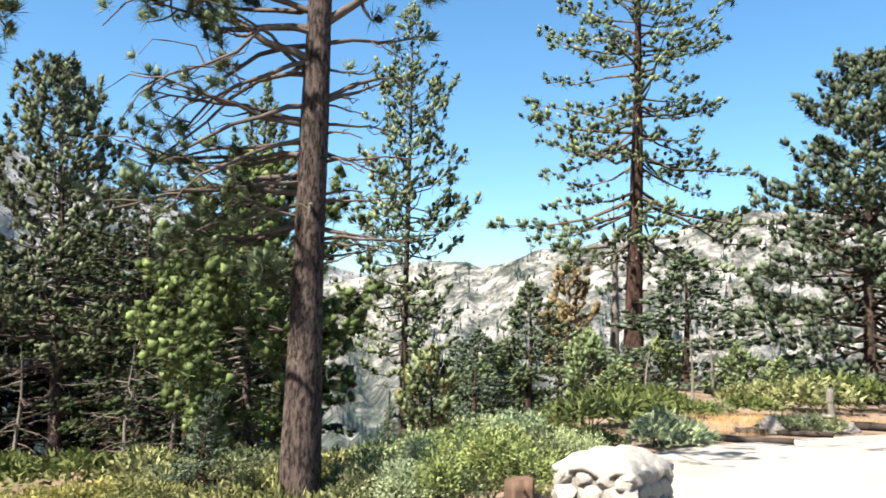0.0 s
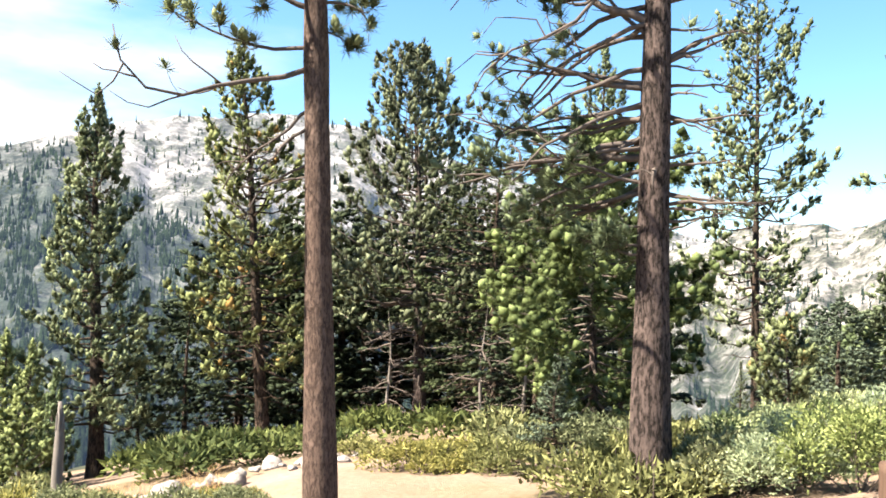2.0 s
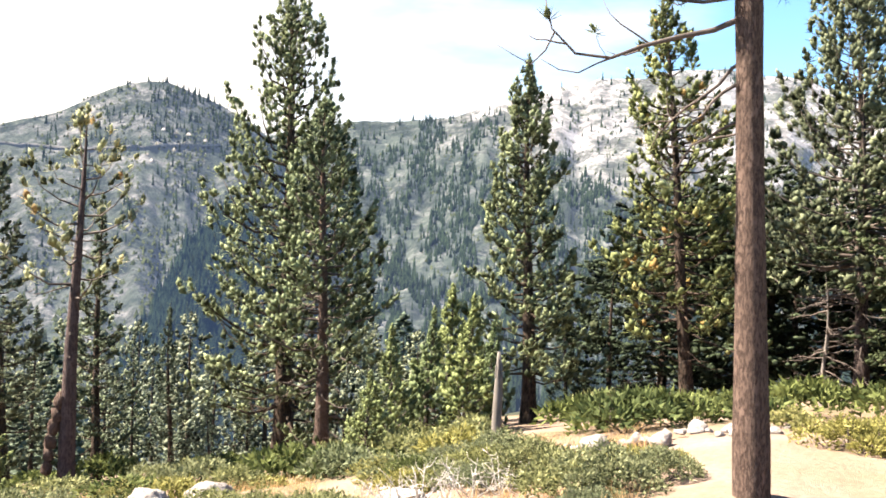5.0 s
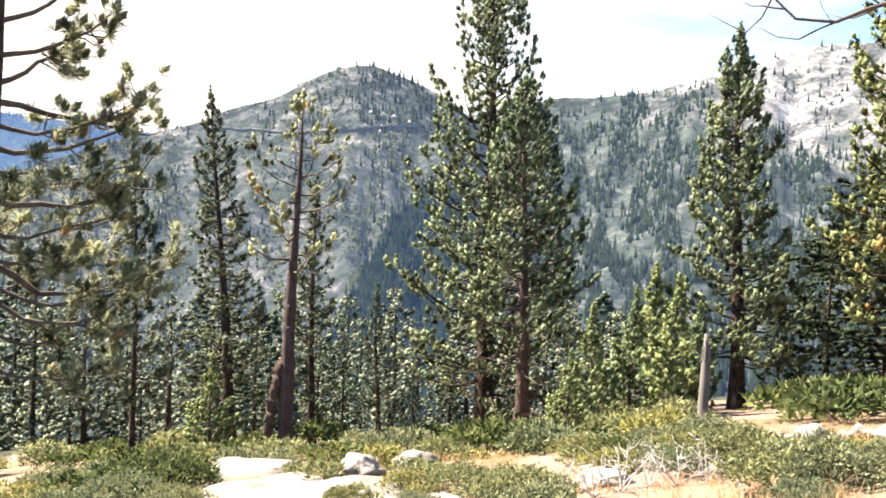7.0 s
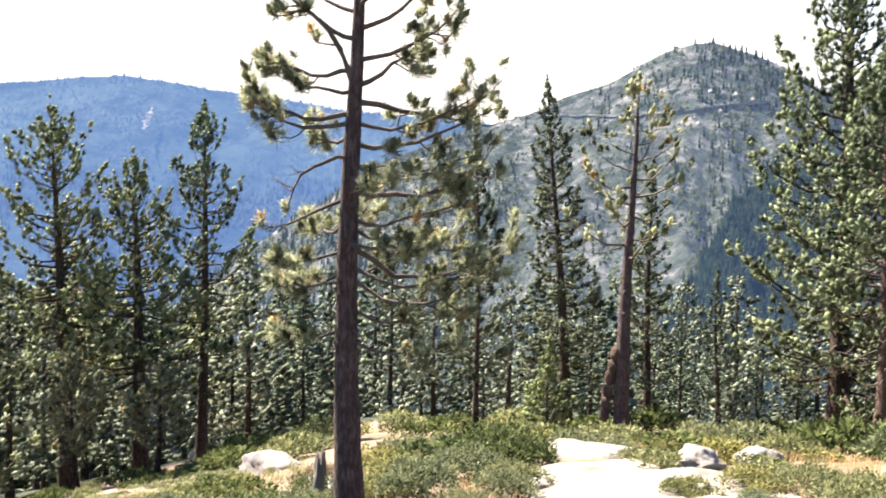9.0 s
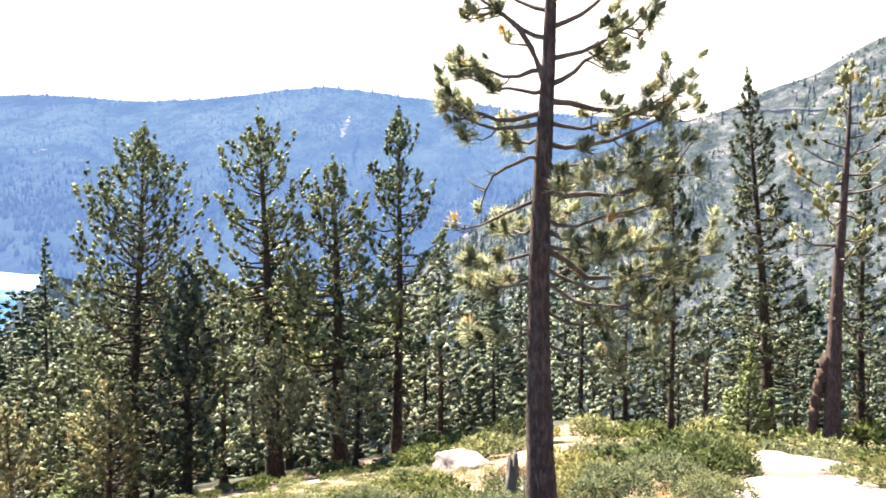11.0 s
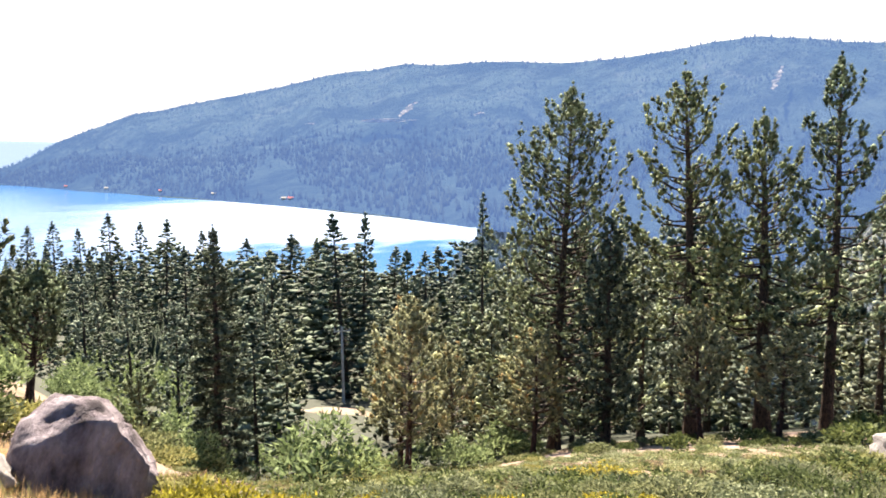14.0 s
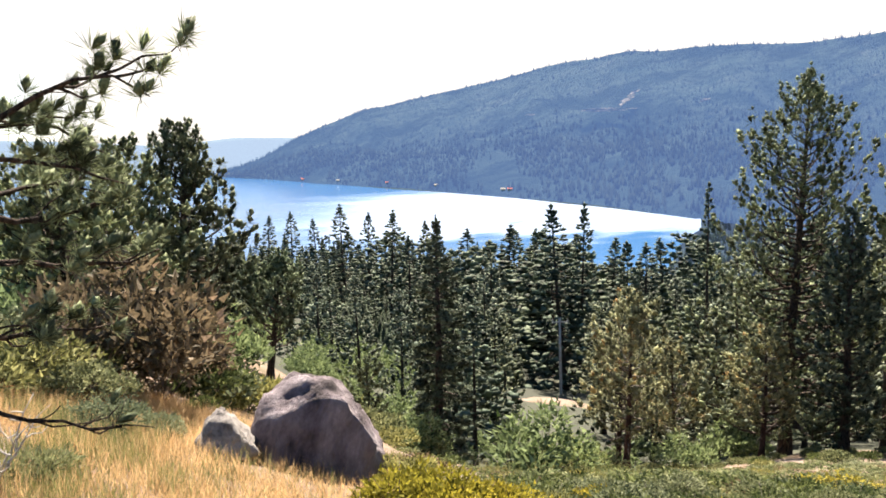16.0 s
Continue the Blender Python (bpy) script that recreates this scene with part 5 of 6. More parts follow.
for az, d, e in ((-130.64, 90, -6.6), (-131.07, 70, -7.9), (-139.31, 60, -7.8), (-119.15, 60, -8.5), (-115.15, 50, -6.6), (-123.65, 60, -9.8), (-129.92, 62, -10.6), (-107.19, 36, -4.9),
                 (-98.76, 38, -4.7), (-93.52, 34, -3.9), (-91.28, 40, -5.3), (-88.31, 42, -4.8), (-84.56, 36, -3.7), (-81.78, 34, -4.6), (-76.94, 32, -5.5), (-136.56, 48, -8.9), (-141.78, 60, -7), (-116.61, 34, -10)):
    replant(pine_m, az, d, e)
for az, d, e in ((-133.09, 60, -9.5), (-140.97, 75, -6.3), (-110.64, 45, -3.7), (-71.78, 34, -4.4), (-66.26, 40, -5.8), (-59.47, 40, -7.1), (-52.06, 36, -5.8), (-90.27, 50, -5.8), (-79.41, 45, -4)):
    replant(fir_c, az, d, e)
for az, d, e in ((-114.05, 27, -11.1), (-119.04, 30, -12), (-122.81, 34, -11.8), (-103.49, 25, -9.5), (-98.98, 24, -10.7)):
    replant(pine_r, az, d, e)

# young trees beyond the bushes by the gravel lot
pine_g = tree("pine_tree", 9.43, 25, 0.7, dia=0.14, crown=(0.03, 1.15), profile="cone", limbs=56, tufts=7, blades=10, needle=0.3, width=0.036, up=(0, 50), leaves=m_needle_bright,
              wood=m_bark_grey, seed=91, label="bushy green young pine beyond the bushes", dead=6)
for az, d, e in ((14.03, 27, 0.9), (18.22, 24, 0.2), (20.61, 22, -0.6), (22.61, 23, -1.1), (3.43, 27, -0.3), (11.02, 24, -1.1)):
    replant(pine_g, az, d, e)
tree("pine_tree", -0.37, 19, -1.1, dia=0.1, crown=(0.05, 0.75), profile="oval", limbs=46, tufts=8, blades=14, needle=0.24, width=0.026, up=(-5, 45), leaves=m_needle_gold,
     wood=m_bark_grey, seed=93, label="young pine with yellow and brown needles", dead=8)
replant(fir_a, 2.43, 24, 0.9)
replant(fir_b, -2.95, 24, -3.3)
for az, d, e in ((15.63, 23, 1.2), (16.83, 24, 1.8), (13.02, 22, -0.2)):
    tree("dead_tree", az, d, e, dia=0.09, crown=(0.5, 0.5), profile="oval", limbs=0, leaves=m_needle_dead, wood=m_dead_wood, seed=int(az * 10), dead=16, label="thin bleached dead sapling with bare twigs", category="dead tree")
for az, d, e in ((-33.75, 30, 4.3), (-30.77, 33, 5.4), (-27.6, 29, 5.9), (-24.02, 28, 4.9), (-21.43, 31, 6), (-18.04, 28, 5.5), (-13.29, 28, 6), (-11.9, 24, 3.5), (-36.91, 27, -0.2), (-15.2, 18, 1)):
    replant(fir_d, az, d, e)
for az, d, e in ((-50.49, 19, -5), (-47.04, 22, -2.3), (-44.23, 21, -4.6), (-51.93, 17, -8)):
    replant(pine_y, az, d, e)


# ---------------------------------------------------------------- shrubs and grass
def shrub_mesh(seed, radius, height, leaves, leaf, wide, material, twigs=2):
    """The leaves of a low lobed shrub, and its stems."""
    rng = np.random.default_rng(seed)
    g, s = Geo(), Geo()
    lobes = rng.integers(6, 11)
    per = leaves // lobes
    for i in range(lobes):
        a, q = i * 2.4 + rng.random(), math.sqrt((i + 0.5) / lobes)
        c = np.array([math.cos(a) * q * radius * 0.75, math.sin(a) * q * radius * 0.75, height * (0.62 - 0.35 * q) * rng.uniform(0.8, 1.2)])
        lr = radius * rng.uniform(0.28, 0.46)
        d = rng.normal(0, 1, (per, 3))
        d[:, 2] = np.abs(d[:, 2]) * 1.1 - 0.25
        d /= np.linalg.norm(d, axis=1)[:, None]
        reach = lr * (0.45 + 0.6 * rng.random(per) ** 0.5) * (1 + 0.25 * np.sin(d[:, 0] * 7 + i) * np.cos(d[:, 1] * 6))
        p = c + d * reach[:, None] * np.array([1, 1, 0.9 * height / radius])
        p[:, 2] = np.maximum(p[:, 2], 0.02)
        g.blades(p, d + [0, 0, 0.3], leaf * (0.6 + 0.8 * rng.random(per)), wide, 0.6, rng)
        mid = c * np.array([0.5, 0.5, 0.55]) + rng.normal(0, 0.03, 3)
        s.tube(np.array([[0, 0, -0.05], mid, c, c + [0, 0, lr * 0.7]]), [0.014, 0.010, 0.006, 0.002], 4)
        for _ in range(twigs):
            tip = c + rng.normal(0, lr * 0.55, 3) + [0, 0, lr * 0.3]
            s.tube(np.array([mid, (mid + tip) / 2 + rng.normal(0, 0.03, 3), tip]), [0.006, 0.004, 0.002], 3)
    return g.mesh("leaves", material), s.mesh("stems", m_twig, True)


SHRUBS = {}
SCRUB_PLACES = {}


def shrub(kind, az, r, size=1.0, squash=1.0, turn=None):
    """Plants one shrub of a kind at a heading and distance."""
    if abs(az + 91.4) < 2.6 and 10.5 < r < 17.5:
        return None
    if kind not in SHRUBS:
        seed, radius, height, n, leaf, wide, material, label = SHRUB_KINDS[kind]
        SHRUBS[kind] = [shrub_mesh(seed + k * 100, radius, height, *((n, leaf, wide) if k < 2 else (n * 24 // 100, leaf * 1.9, wide * 2.1)), material, 2 if k < 2 else 0) for k in range(3)], label
    pair, label = SHRUBS[kind]
    t = (az * 53 + r * 31) % 360 if turn is None else turn
    if -134 < az < -93 and r < 20 and kind != "tall":
        # browsed low along the brow of the slope
        brow = float(np.interp(az, (-133, -124, -105, -99, -93), (-20.4, -20.2, -19.4, -18.3, -16.8)))
        room = max(0.12, EYE_Z + r * math.tan(radians(brow)) - ground_z(az, r))
        less = math.sqrt(min(1.0, room / (SHRUB_KINDS[kind][2] * 1.15 * size * squash)))
        size, squash = size * less, squash * less
    place = Matrix.Translation(polar(az, r, ground_z(az, r) - 0.03)) @ Matrix.Rotation(radians(t), 4, "Z") @ Matrix.Diagonal((size, size, size * squash, 1))
    if r > 15.5 or size * squash < 0.5 and r > 10:
        SCRUB_PLACES.setdefault(kind, []).append(place)
        return None
    leaves, stems = pair[2 if r > 12 else int(abs(az * 10 + r * 7)) % 2]
    root = new("shrub")
    root.matrix_world = place
    tagged(root, label, "shrub", "hillside shrubs")
    tagged(under(new("leaves", leaves), root), kind="stuff")
    tagged(under(new("stemwork", stems), root), kind="stuff")
    return root


SHRUB_KINDS = {
    "green": (1, 0.8, 0.75, 3800, 0.062, 0.032, m_leaf_green, "leafy bright green shrub on the hillside"),
    "yellow": (2, 0.7, 0.5, 3200, 0.06, 0.028, m_leaf_yellow, "low yellow-green shrub with small leaves"),
    "grey": (3, 0.65, 0.5, 3000, 0.062, 0.024, m_leaf_grey, "grey-green low shrub on sandy ground"),
    "dark": (4, 0.85, 0.7, 2800, 0.07, 0.038, m_leaf_dark, "dark green shrub in the shade of pines"),
    "gold": (9, 0.75, 0.55, 3600, 0.055, 0.03, m_leaf_gold, "low golden-yellow shrub beside a boulder"),
    "fading": (11, 0.6, 0.6, 2600, 0.06, 0.02, m_leaf_russet, "rounded brownish shrub fading among green ones"),
    "russet": (5, 1.0, 1.5, 6500, 0.06, 0.03, m_leaf_russet, "tall russet and green shrub with fading leaves"),
    "tall": (6, 1.0, 1.3, 5400, 0.066, 0.034, m_leaf_light, "tall rounded green bush on the slope"),
    "sage": (8, 0.9, 1.1, 6400, 0.058, 0.03, m_leaf_sage, "full pale grey-green bush with small leaves"),
    "rabbitbrush": (7, 0.45, 0.38, 2600, 0.045, 0.02, m_leaf_sage, "small rounded grey-green brush by the gravel"),
}

# beside the gravel lot and stone pier: a belt of bushes, taller towards the lot
_rng = random.Random(41)
for _row, _r0 in enumerate((8.7, 10.0, 11.6, 13.6, 16.5, 20.0)):
    _az = -9.5 + _row * 0.4
    while _az < (5.0 if _row == 0 else 9.5 + _row * 1.2):
        _r = _r0 + _rng.uniform(-0.5, 0.5)
        _top = float(np.interp(_az, (-10, -4, 2, 8, 9.5, 15), (-7.1, -6.0, -4.3, -3.5, -4.6, -5.0))) - _rng.uniform(0.0, 1.3)
        _tall = EYE_Z + _r * math.tan(radians(_top)) - ground_z(_az, _r)
        _k = "dark" if _az > 7 and _row > 1 else "yellow" if _az < -4 else _rng.choice(("sage", "sage", "tall", "sage", "green"))
        if _tall > 0.25:
            _high = {"tall": 1.3, "sage": 1.1, "green": 0.8, "dark": 0.75, "yellow": 0.55}[_k]
            _s = min(1.5, max(0.45, _tall / _high))
            shrub(_k, _az, _r, _s, min(1.3, max(0.6, _tall / (_high * _s))))
        _az += _rng.uniform(2.6, 3.8) * 9.5 / _r
for _k, _az, _r, _s in (("dark", 9.6, 15.2, 1.0), ("dark", 11.2, 16, 1.1), ("dark", 10.4, 18.5, 0.8), ("dark", 12.9, 17, 0.7), ("dark", 14.2, 18.5, 0.7), ("dark", 12.2, 20, 0.8), ("rabbitbrush", 13.9, 12.4, 1.3), ("rabbitbrush", 14.9, 12.9, 1.1), ("grey", 16.8, 18, 0.7), ("dark", 19, 18.5, 0.7), ("green", 20.8, 20.5, 1), ("green", 18.3, 21.5, 0.75),
                       ("green", 22.6, 19.5, 1.2), ("dark", 24.2, 21, 1.3), ("grey", 21.4, 15.3, 0.8), ("grey", 22.8, 15.7, 0.7), ("dark", 13.2, 21, 0.8), ("dark", 15.6, 17, 0.6), ("green", -10.7, 15, 0.8)):
    shrub(_k, _az, _r, _s)
# edge of the sandy clearing
for _k, _az, _r, _s in (("yellow", -22.7, 10.8, 0.95), ("yellow", -20, 11.2, 0.9), ("yellow", -17.4, 10.9, 0.95), ("green", -15.4, 12.4, 0.7), ("yellow", -26.1, 13.0, 0.6), ("green", -11.1, 12.0, 0.8),
                       ("dark", -25.2, 17, 1.1), ("dark", -20.8, 16, 1.0), ("green", -17.3, 14.5, 1.0), ("dark", -32.7, 15.5, 1.0), ("dark", -35.6, 15.0, 1.15), ("dark", -38.4, 16, 1.1), ("green", -37.1, 18, 1.1),
                       ("dark", -34.2, 18, 1.1), ("green", -33.8, 8.9, 0.55), ("green", -36.4, 8.6, 0.7), ("green", -39.2, 8.8, 0.75), ("yellow", -35, 9.8, 0.6), ("green", -41.6, 10.4, 0.7), ("grey", -37.8, 8.0, 0.5),
                       ("yellow", -40.8, 10.5, 0.8), ("yellow", -32.8, 9.8, 0.4), ("yellow", -44.5, 11.0, 0.8), ("yellow", -46, 12.5, 1.0), ("green", -43.4, 12.0, 0.7), ("dark", -28, 15, 0.8), ("green", -9.4, 13.0, 0.8), ("dark", -29.9, 17, 0.9)):
    shrub(_k, _az, _r, _s)
# the slope from the grey snag round to the boulder, growing as it will
_rng = random.Random(77)
_planted = 0
while _planted < 190:
    _az, _r = _rng.uniform(-150, -44), 7.0 + 20 * _rng.random() ** 1.3
    _in_slab = -76 < _az < -62 and _r < 13.5 or -83 < _az < -76 and _r < 9.0
    _in_grass = _az < -136 and _r < 12.5
    _sight = _az < -100 and _r < 8.2 or _az < -121 and _r < 11.5
    if -53.5 < _az < -43 and _r < 9.8:
        continue
    if _in_slab or _in_grass or _sight or abs(_az + 87.2) < 2.2 and _r < 9:
        continue
    if _az > -60:
        _k = _rng.choice(("green", "green", "yellow", "dark", "grey"))
    elif _az > -84:
        _k = _rng.choice(("green", "grey", "yellow", "dark"))
    elif _az > -118:
        _k = _rng.choice(("green", "green", "grey", "dark", "yellow", "fading"))
    else:
        _k = _rng.choice(("green", "yellow", "dark", "dark", "fading"))
    _low = 0.5 if _az < -103 else 1.0
    shrub(_k, _az, _r, _rng.uniform(0.5, 1.0) * (0.7 + 0.02 * _r) * _low, _rng.uniform(0.6, 1.1))
    _planted += 1
for _k, _az, _r, _s in (("gold", -135.6, 8.3, 1.1), ("gold", -133.2, 8.0, 1.2), ("gold", -131, 8.4, 0.9), ("gold", -129.4, 8.2, 0.8), ("yellow", -127.4, 8.6, 0.7), ("yellow", -122.0, 8.8, 0.6), ("yellow", -117.2, 8.9, 0.6), ("yellow", -136.7, 10.2, 0.9), ("tall", -127.7, 13.5, 0.95), ("tall", -125.6, 15.0, 0.7),
                       ("green", -128.9, 8.8, 0.9), ("green", -123, 9.6, 0.95), ("green", -119, 9.8, 0.95), ("tall", -147.8, 18, 1.1), ("yellow", -146.3, 15.2, 1.1), ("russet", -153.8, 12.8, 1.5), ("russet", -151.4, 13.2, 1.2), ("russet", -149.9, 14.4, 0.8), ("green", -155.4, 13.5, 1.3),
                       ("yellow", -156.4, 17, 1.6), ("dark", -149, 14.5, 0.9), ("yellow", -145.9, 15.5, 0.9), ("green", -147.5, 15, 0.9), ("green", -143.6, 17.5, 1.1), ("grey", -154.6, 9.6, 0.8),
                       ("grey", -151.7, 10.0, 0.6), ("yellow", -159.7, 11.5, 1.5), ("yellow", -157.4, 12.2, 1.3), ("green", -155.8, 11.2, 0.8), ("grey", -158.8, 7.0, 0.6), ("yellow", -137.2, 24, 1.1), ("tall", -137.4, 40, 1.6), ("tall", -140.6, 31, 1.2), ("green", -124.1, 24, 1.0)):
    shrub(_k, _az, _r, _s)


for _k, _az, _r, _s in (("green", -114.1, 9.9, 0.8), ("yellow", -111.2, 8.4, 0.6), ("green", -108, 10.2, 0.8), ("yellow", -126.5, 9.2, 0.7), ("green", -124.5, 10.2, 0.8), ("green", -120.9, 8.9, 0.7), ("grey", -115.7, 9.2, 0.8), ("green", -113, 8.8, 0.7), ("green", -109.6, 9.4, 0.8), ("grey", -106.6, 9.0, 0.7), ("green", -103.6, 9.3, 0.7), ("green", -117.5, 10.6, 0.9), ("green", -122.9, 11.2, 0.9), ("yellow", -130.2, 10.2, 0.9), ("green", -76.8, 9.5, 0.5), ("green", -79.9, 9.2, 0.35), ("grey", -75.3, 12.6, 0.5), ("tall", -160.9, 15, 1.1), ("yellow", -158.5, 14.5, 1.3), ("green", -163.4, 13, 1.2), ("tall", -158.9, 22, 1.5),
                       ("tall", -163.8, 24, 1.6), ("yellow", -154.5, 18, 1.3), ("tall", -155.9, 28, 1.6), ("tall", -147, 27, 1.4), ("green", -150.5, 18.5, 1.2), ("tall", -151.9, 32, 1.7)):
    shrub(_k, _az, _r, _s * (0.72 if -130 < _az < -103 else 1.0))
for _k, _az, _r, _s in (("grey", -80.8, 14.7, 0.6), ("green", -77.3, 12.1, 0.55), ("green", -76.2, 10.1, 0.5), ("green", -67.6, 11.3, 0.45), ("grey", -69.1, 12.3, 0.45), ("green", -58.3, 9.8, 0.6), ("green", -55.1, 9.4, 0.6),
                       ("grey", -52.8, 9.6, 0.5), ("green", -59.7, 13.9, 0.6), ("yellow", -65.4, 9.5, 0.5), ("yellow", -61.8, 10.2, 0.6), ("grey", -76.4, 10.8, 0.5), ("grey", -79.3, 12.9, 0.55), ("green", -97.2, 14.2, 0.7),
                       ("green", -100.7, 13.2, 0.7), ("green", -72.6, 14.4, 0.6), ("grey", -70.4, 14.9, 0.6), ("yellow", -66.6, 14.0, 0.6), ("yellow", -63.4, 12.6, 0.7), ("green", -62.0, 15.0, 0.8)):
    shrub(_k, _az, _r, _s)
for _i in range(46):
    _az = -119 + 24 * (_i + _rng.random()) / 46
    shrub(_rng.choice(("green", "dark", "dark")), _az, _rng.uniform(18, 28), _rng.uniform(0.3, 0.45))
for _i in range(15):
    _az = -141 + 27 * (_i + _rng.random()) / 15
    shrub(_rng.choice(("tall", "tall", "green", "yellow")), _az, _rng.uniform(17, 24 if -128.5 < _az < -123.8 else 46), _rng.uniform(0.8, 1.5))

for _i in range(22):
    _az = -143.5 + 8.5 * (_i + _rng.random()) / 22
    shrub(_rng.choice(("tall", "green", "yellow")), _az, _rng.uniform(26, 60), _rng.uniform(0.8, 1.4), 1.0)
for _i in range(16):
    _az = -101 + 24 * (_i + _rng.random()) / 16
    if abs(_az + 87.2) > 1.6:
        shrub(_rng.choice(("green", "green", "grey", "yellow")), _az, _rng.uniform(9.6, 15.2), _rng.uniform(0.6, 0.95), _rng.uniform(0.7, 1.0))
for _az, _r, _s in ((-141.6, 75, 2.7), (-139.8, 80, 3.0), (-137.0, 80, 3.1), (-137.9, 96, 3.4), (-136.2, 55, 2.0), (-138.6, 70, 2.4), (-140.7, 62, 2.1), (-142.6, 50, 1.6)):
    shrub("tall", _az, _r, _s)
for _i in range(44):
    _az = -120 + 26 * (_i + _rng.random()) / 44
    shrub(_rng.choice(("green", "dark", "grey")), _az, _rng.uniform(13.5, 20), _rng.uniform(0.7, 1.0), 0.7)
# a carpet of low brush along the brow
for _i in range(150):
    _az = -133 + 46 * (_i + _rng.random()) / 150
    _r = _rng.uniform(5.6, 15.5)
    if abs(_az + 86.8) < 1.5 or _az < -125 and _r < 7.4:
        continue
    shrub(_rng.choice(("green", "green", "grey", "dark", "dark", "fading") if _az > -106 else ("green", "gold", "dark", "dark", "dark")), _az, _r, _rng.uniform(0.55, 0.9), _rng.uniform(0.55, 0.9))
for _i in range(60):
    _az = -136 + 34 * (_i + _rng.random()) / 60
    shrub(_rng.choice(("green", "dark", "dark", "grey", "fading")), _az, _rng.uniform(10.5, 19), _rng.uniform(0.5, 0.8), _rng.uniform(0.5, 0.8))


def far_scrub():
    """The low and distant scrub, too thick to tell apart, one mass for each kind."""
    for kind, places in SCRUB_PLACES.items():
        me = SHRUBS[kind][0][2][0]
        co = np.empty(len(me.vertices) * 3, np.float32)
        me.vertices.foreach_get("co", co)
        co = co.reshape(-1, 3)
        tri = np.arange(len(co)).reshape(-1, 3)
        g = Geo()
        for m in places:
            a = np.array(m)
            g.add(co @ a[:3, :3].T + a[:3, 3], tri)
        tagged(new("low_scrub", g.mesh("low_scrub", SHRUB_KINDS[kind][6])), SHRUBS[kind][1], "scrub", kind="stuff")


far_scrub()


def grass(name, material, label, count, az0, az1, r0, r1, tall, seed, keep=lambda az, r: True):
    """Tufts of thin blades over a stretch of the hillside."""
    rng = np.random.default_rng(seed)
    c = []
    while len(c) < count:
        az, r = rng.uniform(az0, az1), math.sqrt(rng.uniform(r0 * r0, r1 * r1))
        if not keep(az, r):
            continue
        base = polar(az, r, ground_z(az, r))
        n = int(rng.integers(8, 22))
        for _ in range(n):
            c.append((base.x + rng.normal(0, 0.07), base.y + rng.normal(0, 0.07), base.z - 0.02))
    c = np.array(c[:count])
    axis = np.tile([0.0, 0.0, 1.0], (count, 1))
    g = Geo()
    g.blades(c, axis, tall * (0.5 + 0.9 * rng.random(count)), 0.008, 0.36, rng)
    tagged(new(name, g.mesh(name, material)), label, "grass", kind="stuff")


grass("dry_grass", m_grass, "dry golden grass on the bank by the boulder", 46000, -168, -136, 3.5, 13, 0.2, 5, lambda az, r: noise.noise(Vector((az * 0.12, r * 0.45, 2))) > -0.35)
grass("green_grass", m_grass_green, "thin green and yellow grass among the shrubs", 16000, -165, -84, 5, 16, 0.24, 6, lambda az, r: noise.noise(Vector((az * 0.15, r * 0.4, 7))) > 0.0)
grass("green_grass", m_grass_green, "green grass on the upper bank", 9000, -166, -150, 4.5, 10, 0.22, 16, lambda az, r: noise.noise(Vector((az * 0.2, r * 0.5, 4))) > -0.1)
grass("dry_grass", m_grass, "sparse dry grass between shrubs and rocks", 9000, -84, -34, 6, 16, 0.2, 7, lambda az, r: noise.noise(Vector((az * 0.2, r * 0.4, 9))) > 0.0 and not (-76 < az < -62 and r < 13.5))
grass("dry_grass", m_grass, "dry golden grass along the edge of the gravel", 5000, 14, 32, 14.2, 18.5, 0.13, 8, lambda az, r: r > 11.7 + (az - 12.5) * 0.40)


# ---------------------------------------------------------------- rocks
def rock_mesh(name, seed, size, material, cuts=12, rough=0.24, sub=4, lower=0.35):
    """A weathered rock: a ball cut by planes, roughened and flattened underneath."""
    rng = random.Random(seed)
    bm = bmesh.new()
    bmesh.ops.create_icosphere(bm, subdivisions=sub, radius=1.0)
    planes = []
    for _ in range(cuts):
        n = Vector((rng.uniform(-1, 1), rng.uniform(-1, 1), rng.uniform(-0.3, 1))).normalized()
        planes.append((n, rng.uniform(0.45, 0.78)))
    off = Vector((seed * 3.1, seed * 1.7, 0))
    for v in bm.verts:
        for n, d in planes:
            over = v.co.dot(n) - d
            if over > 0:
                v.co -= n * over * 0.85
        k = 1 + rough * noise.fractal(v.co * 1.8 + off, 0.75, 2.1, 6)
        v.co *= k
        v.co.z = max(v.co.z, -lower)
        v.co.x *= size[0]
        v.co.y *= size[1]
        v.co.z *= size[2]
    for f in bm.faces:
        f.smooth = True
    me = bpy.data.meshes.new(name)
    bm.to_mesh(me)
    bm.free()
    me.materials.append(material)
    return me


def rock(az, r, size, seed, label, material=None, turn=0, sink=0.0, name="rock", **kw):
    ob = new(name, rock_mesh(name, seed, size, material or m_rock, **kw))
    ob.matrix_world = Matrix.Translation(polar(az, r, ground_z(az, r) + size[2] * 0.3 - sink)) @ Matrix.Rotation(radians(-az + turn), 4, "Z")
    return tagged(ob, label, "rock")


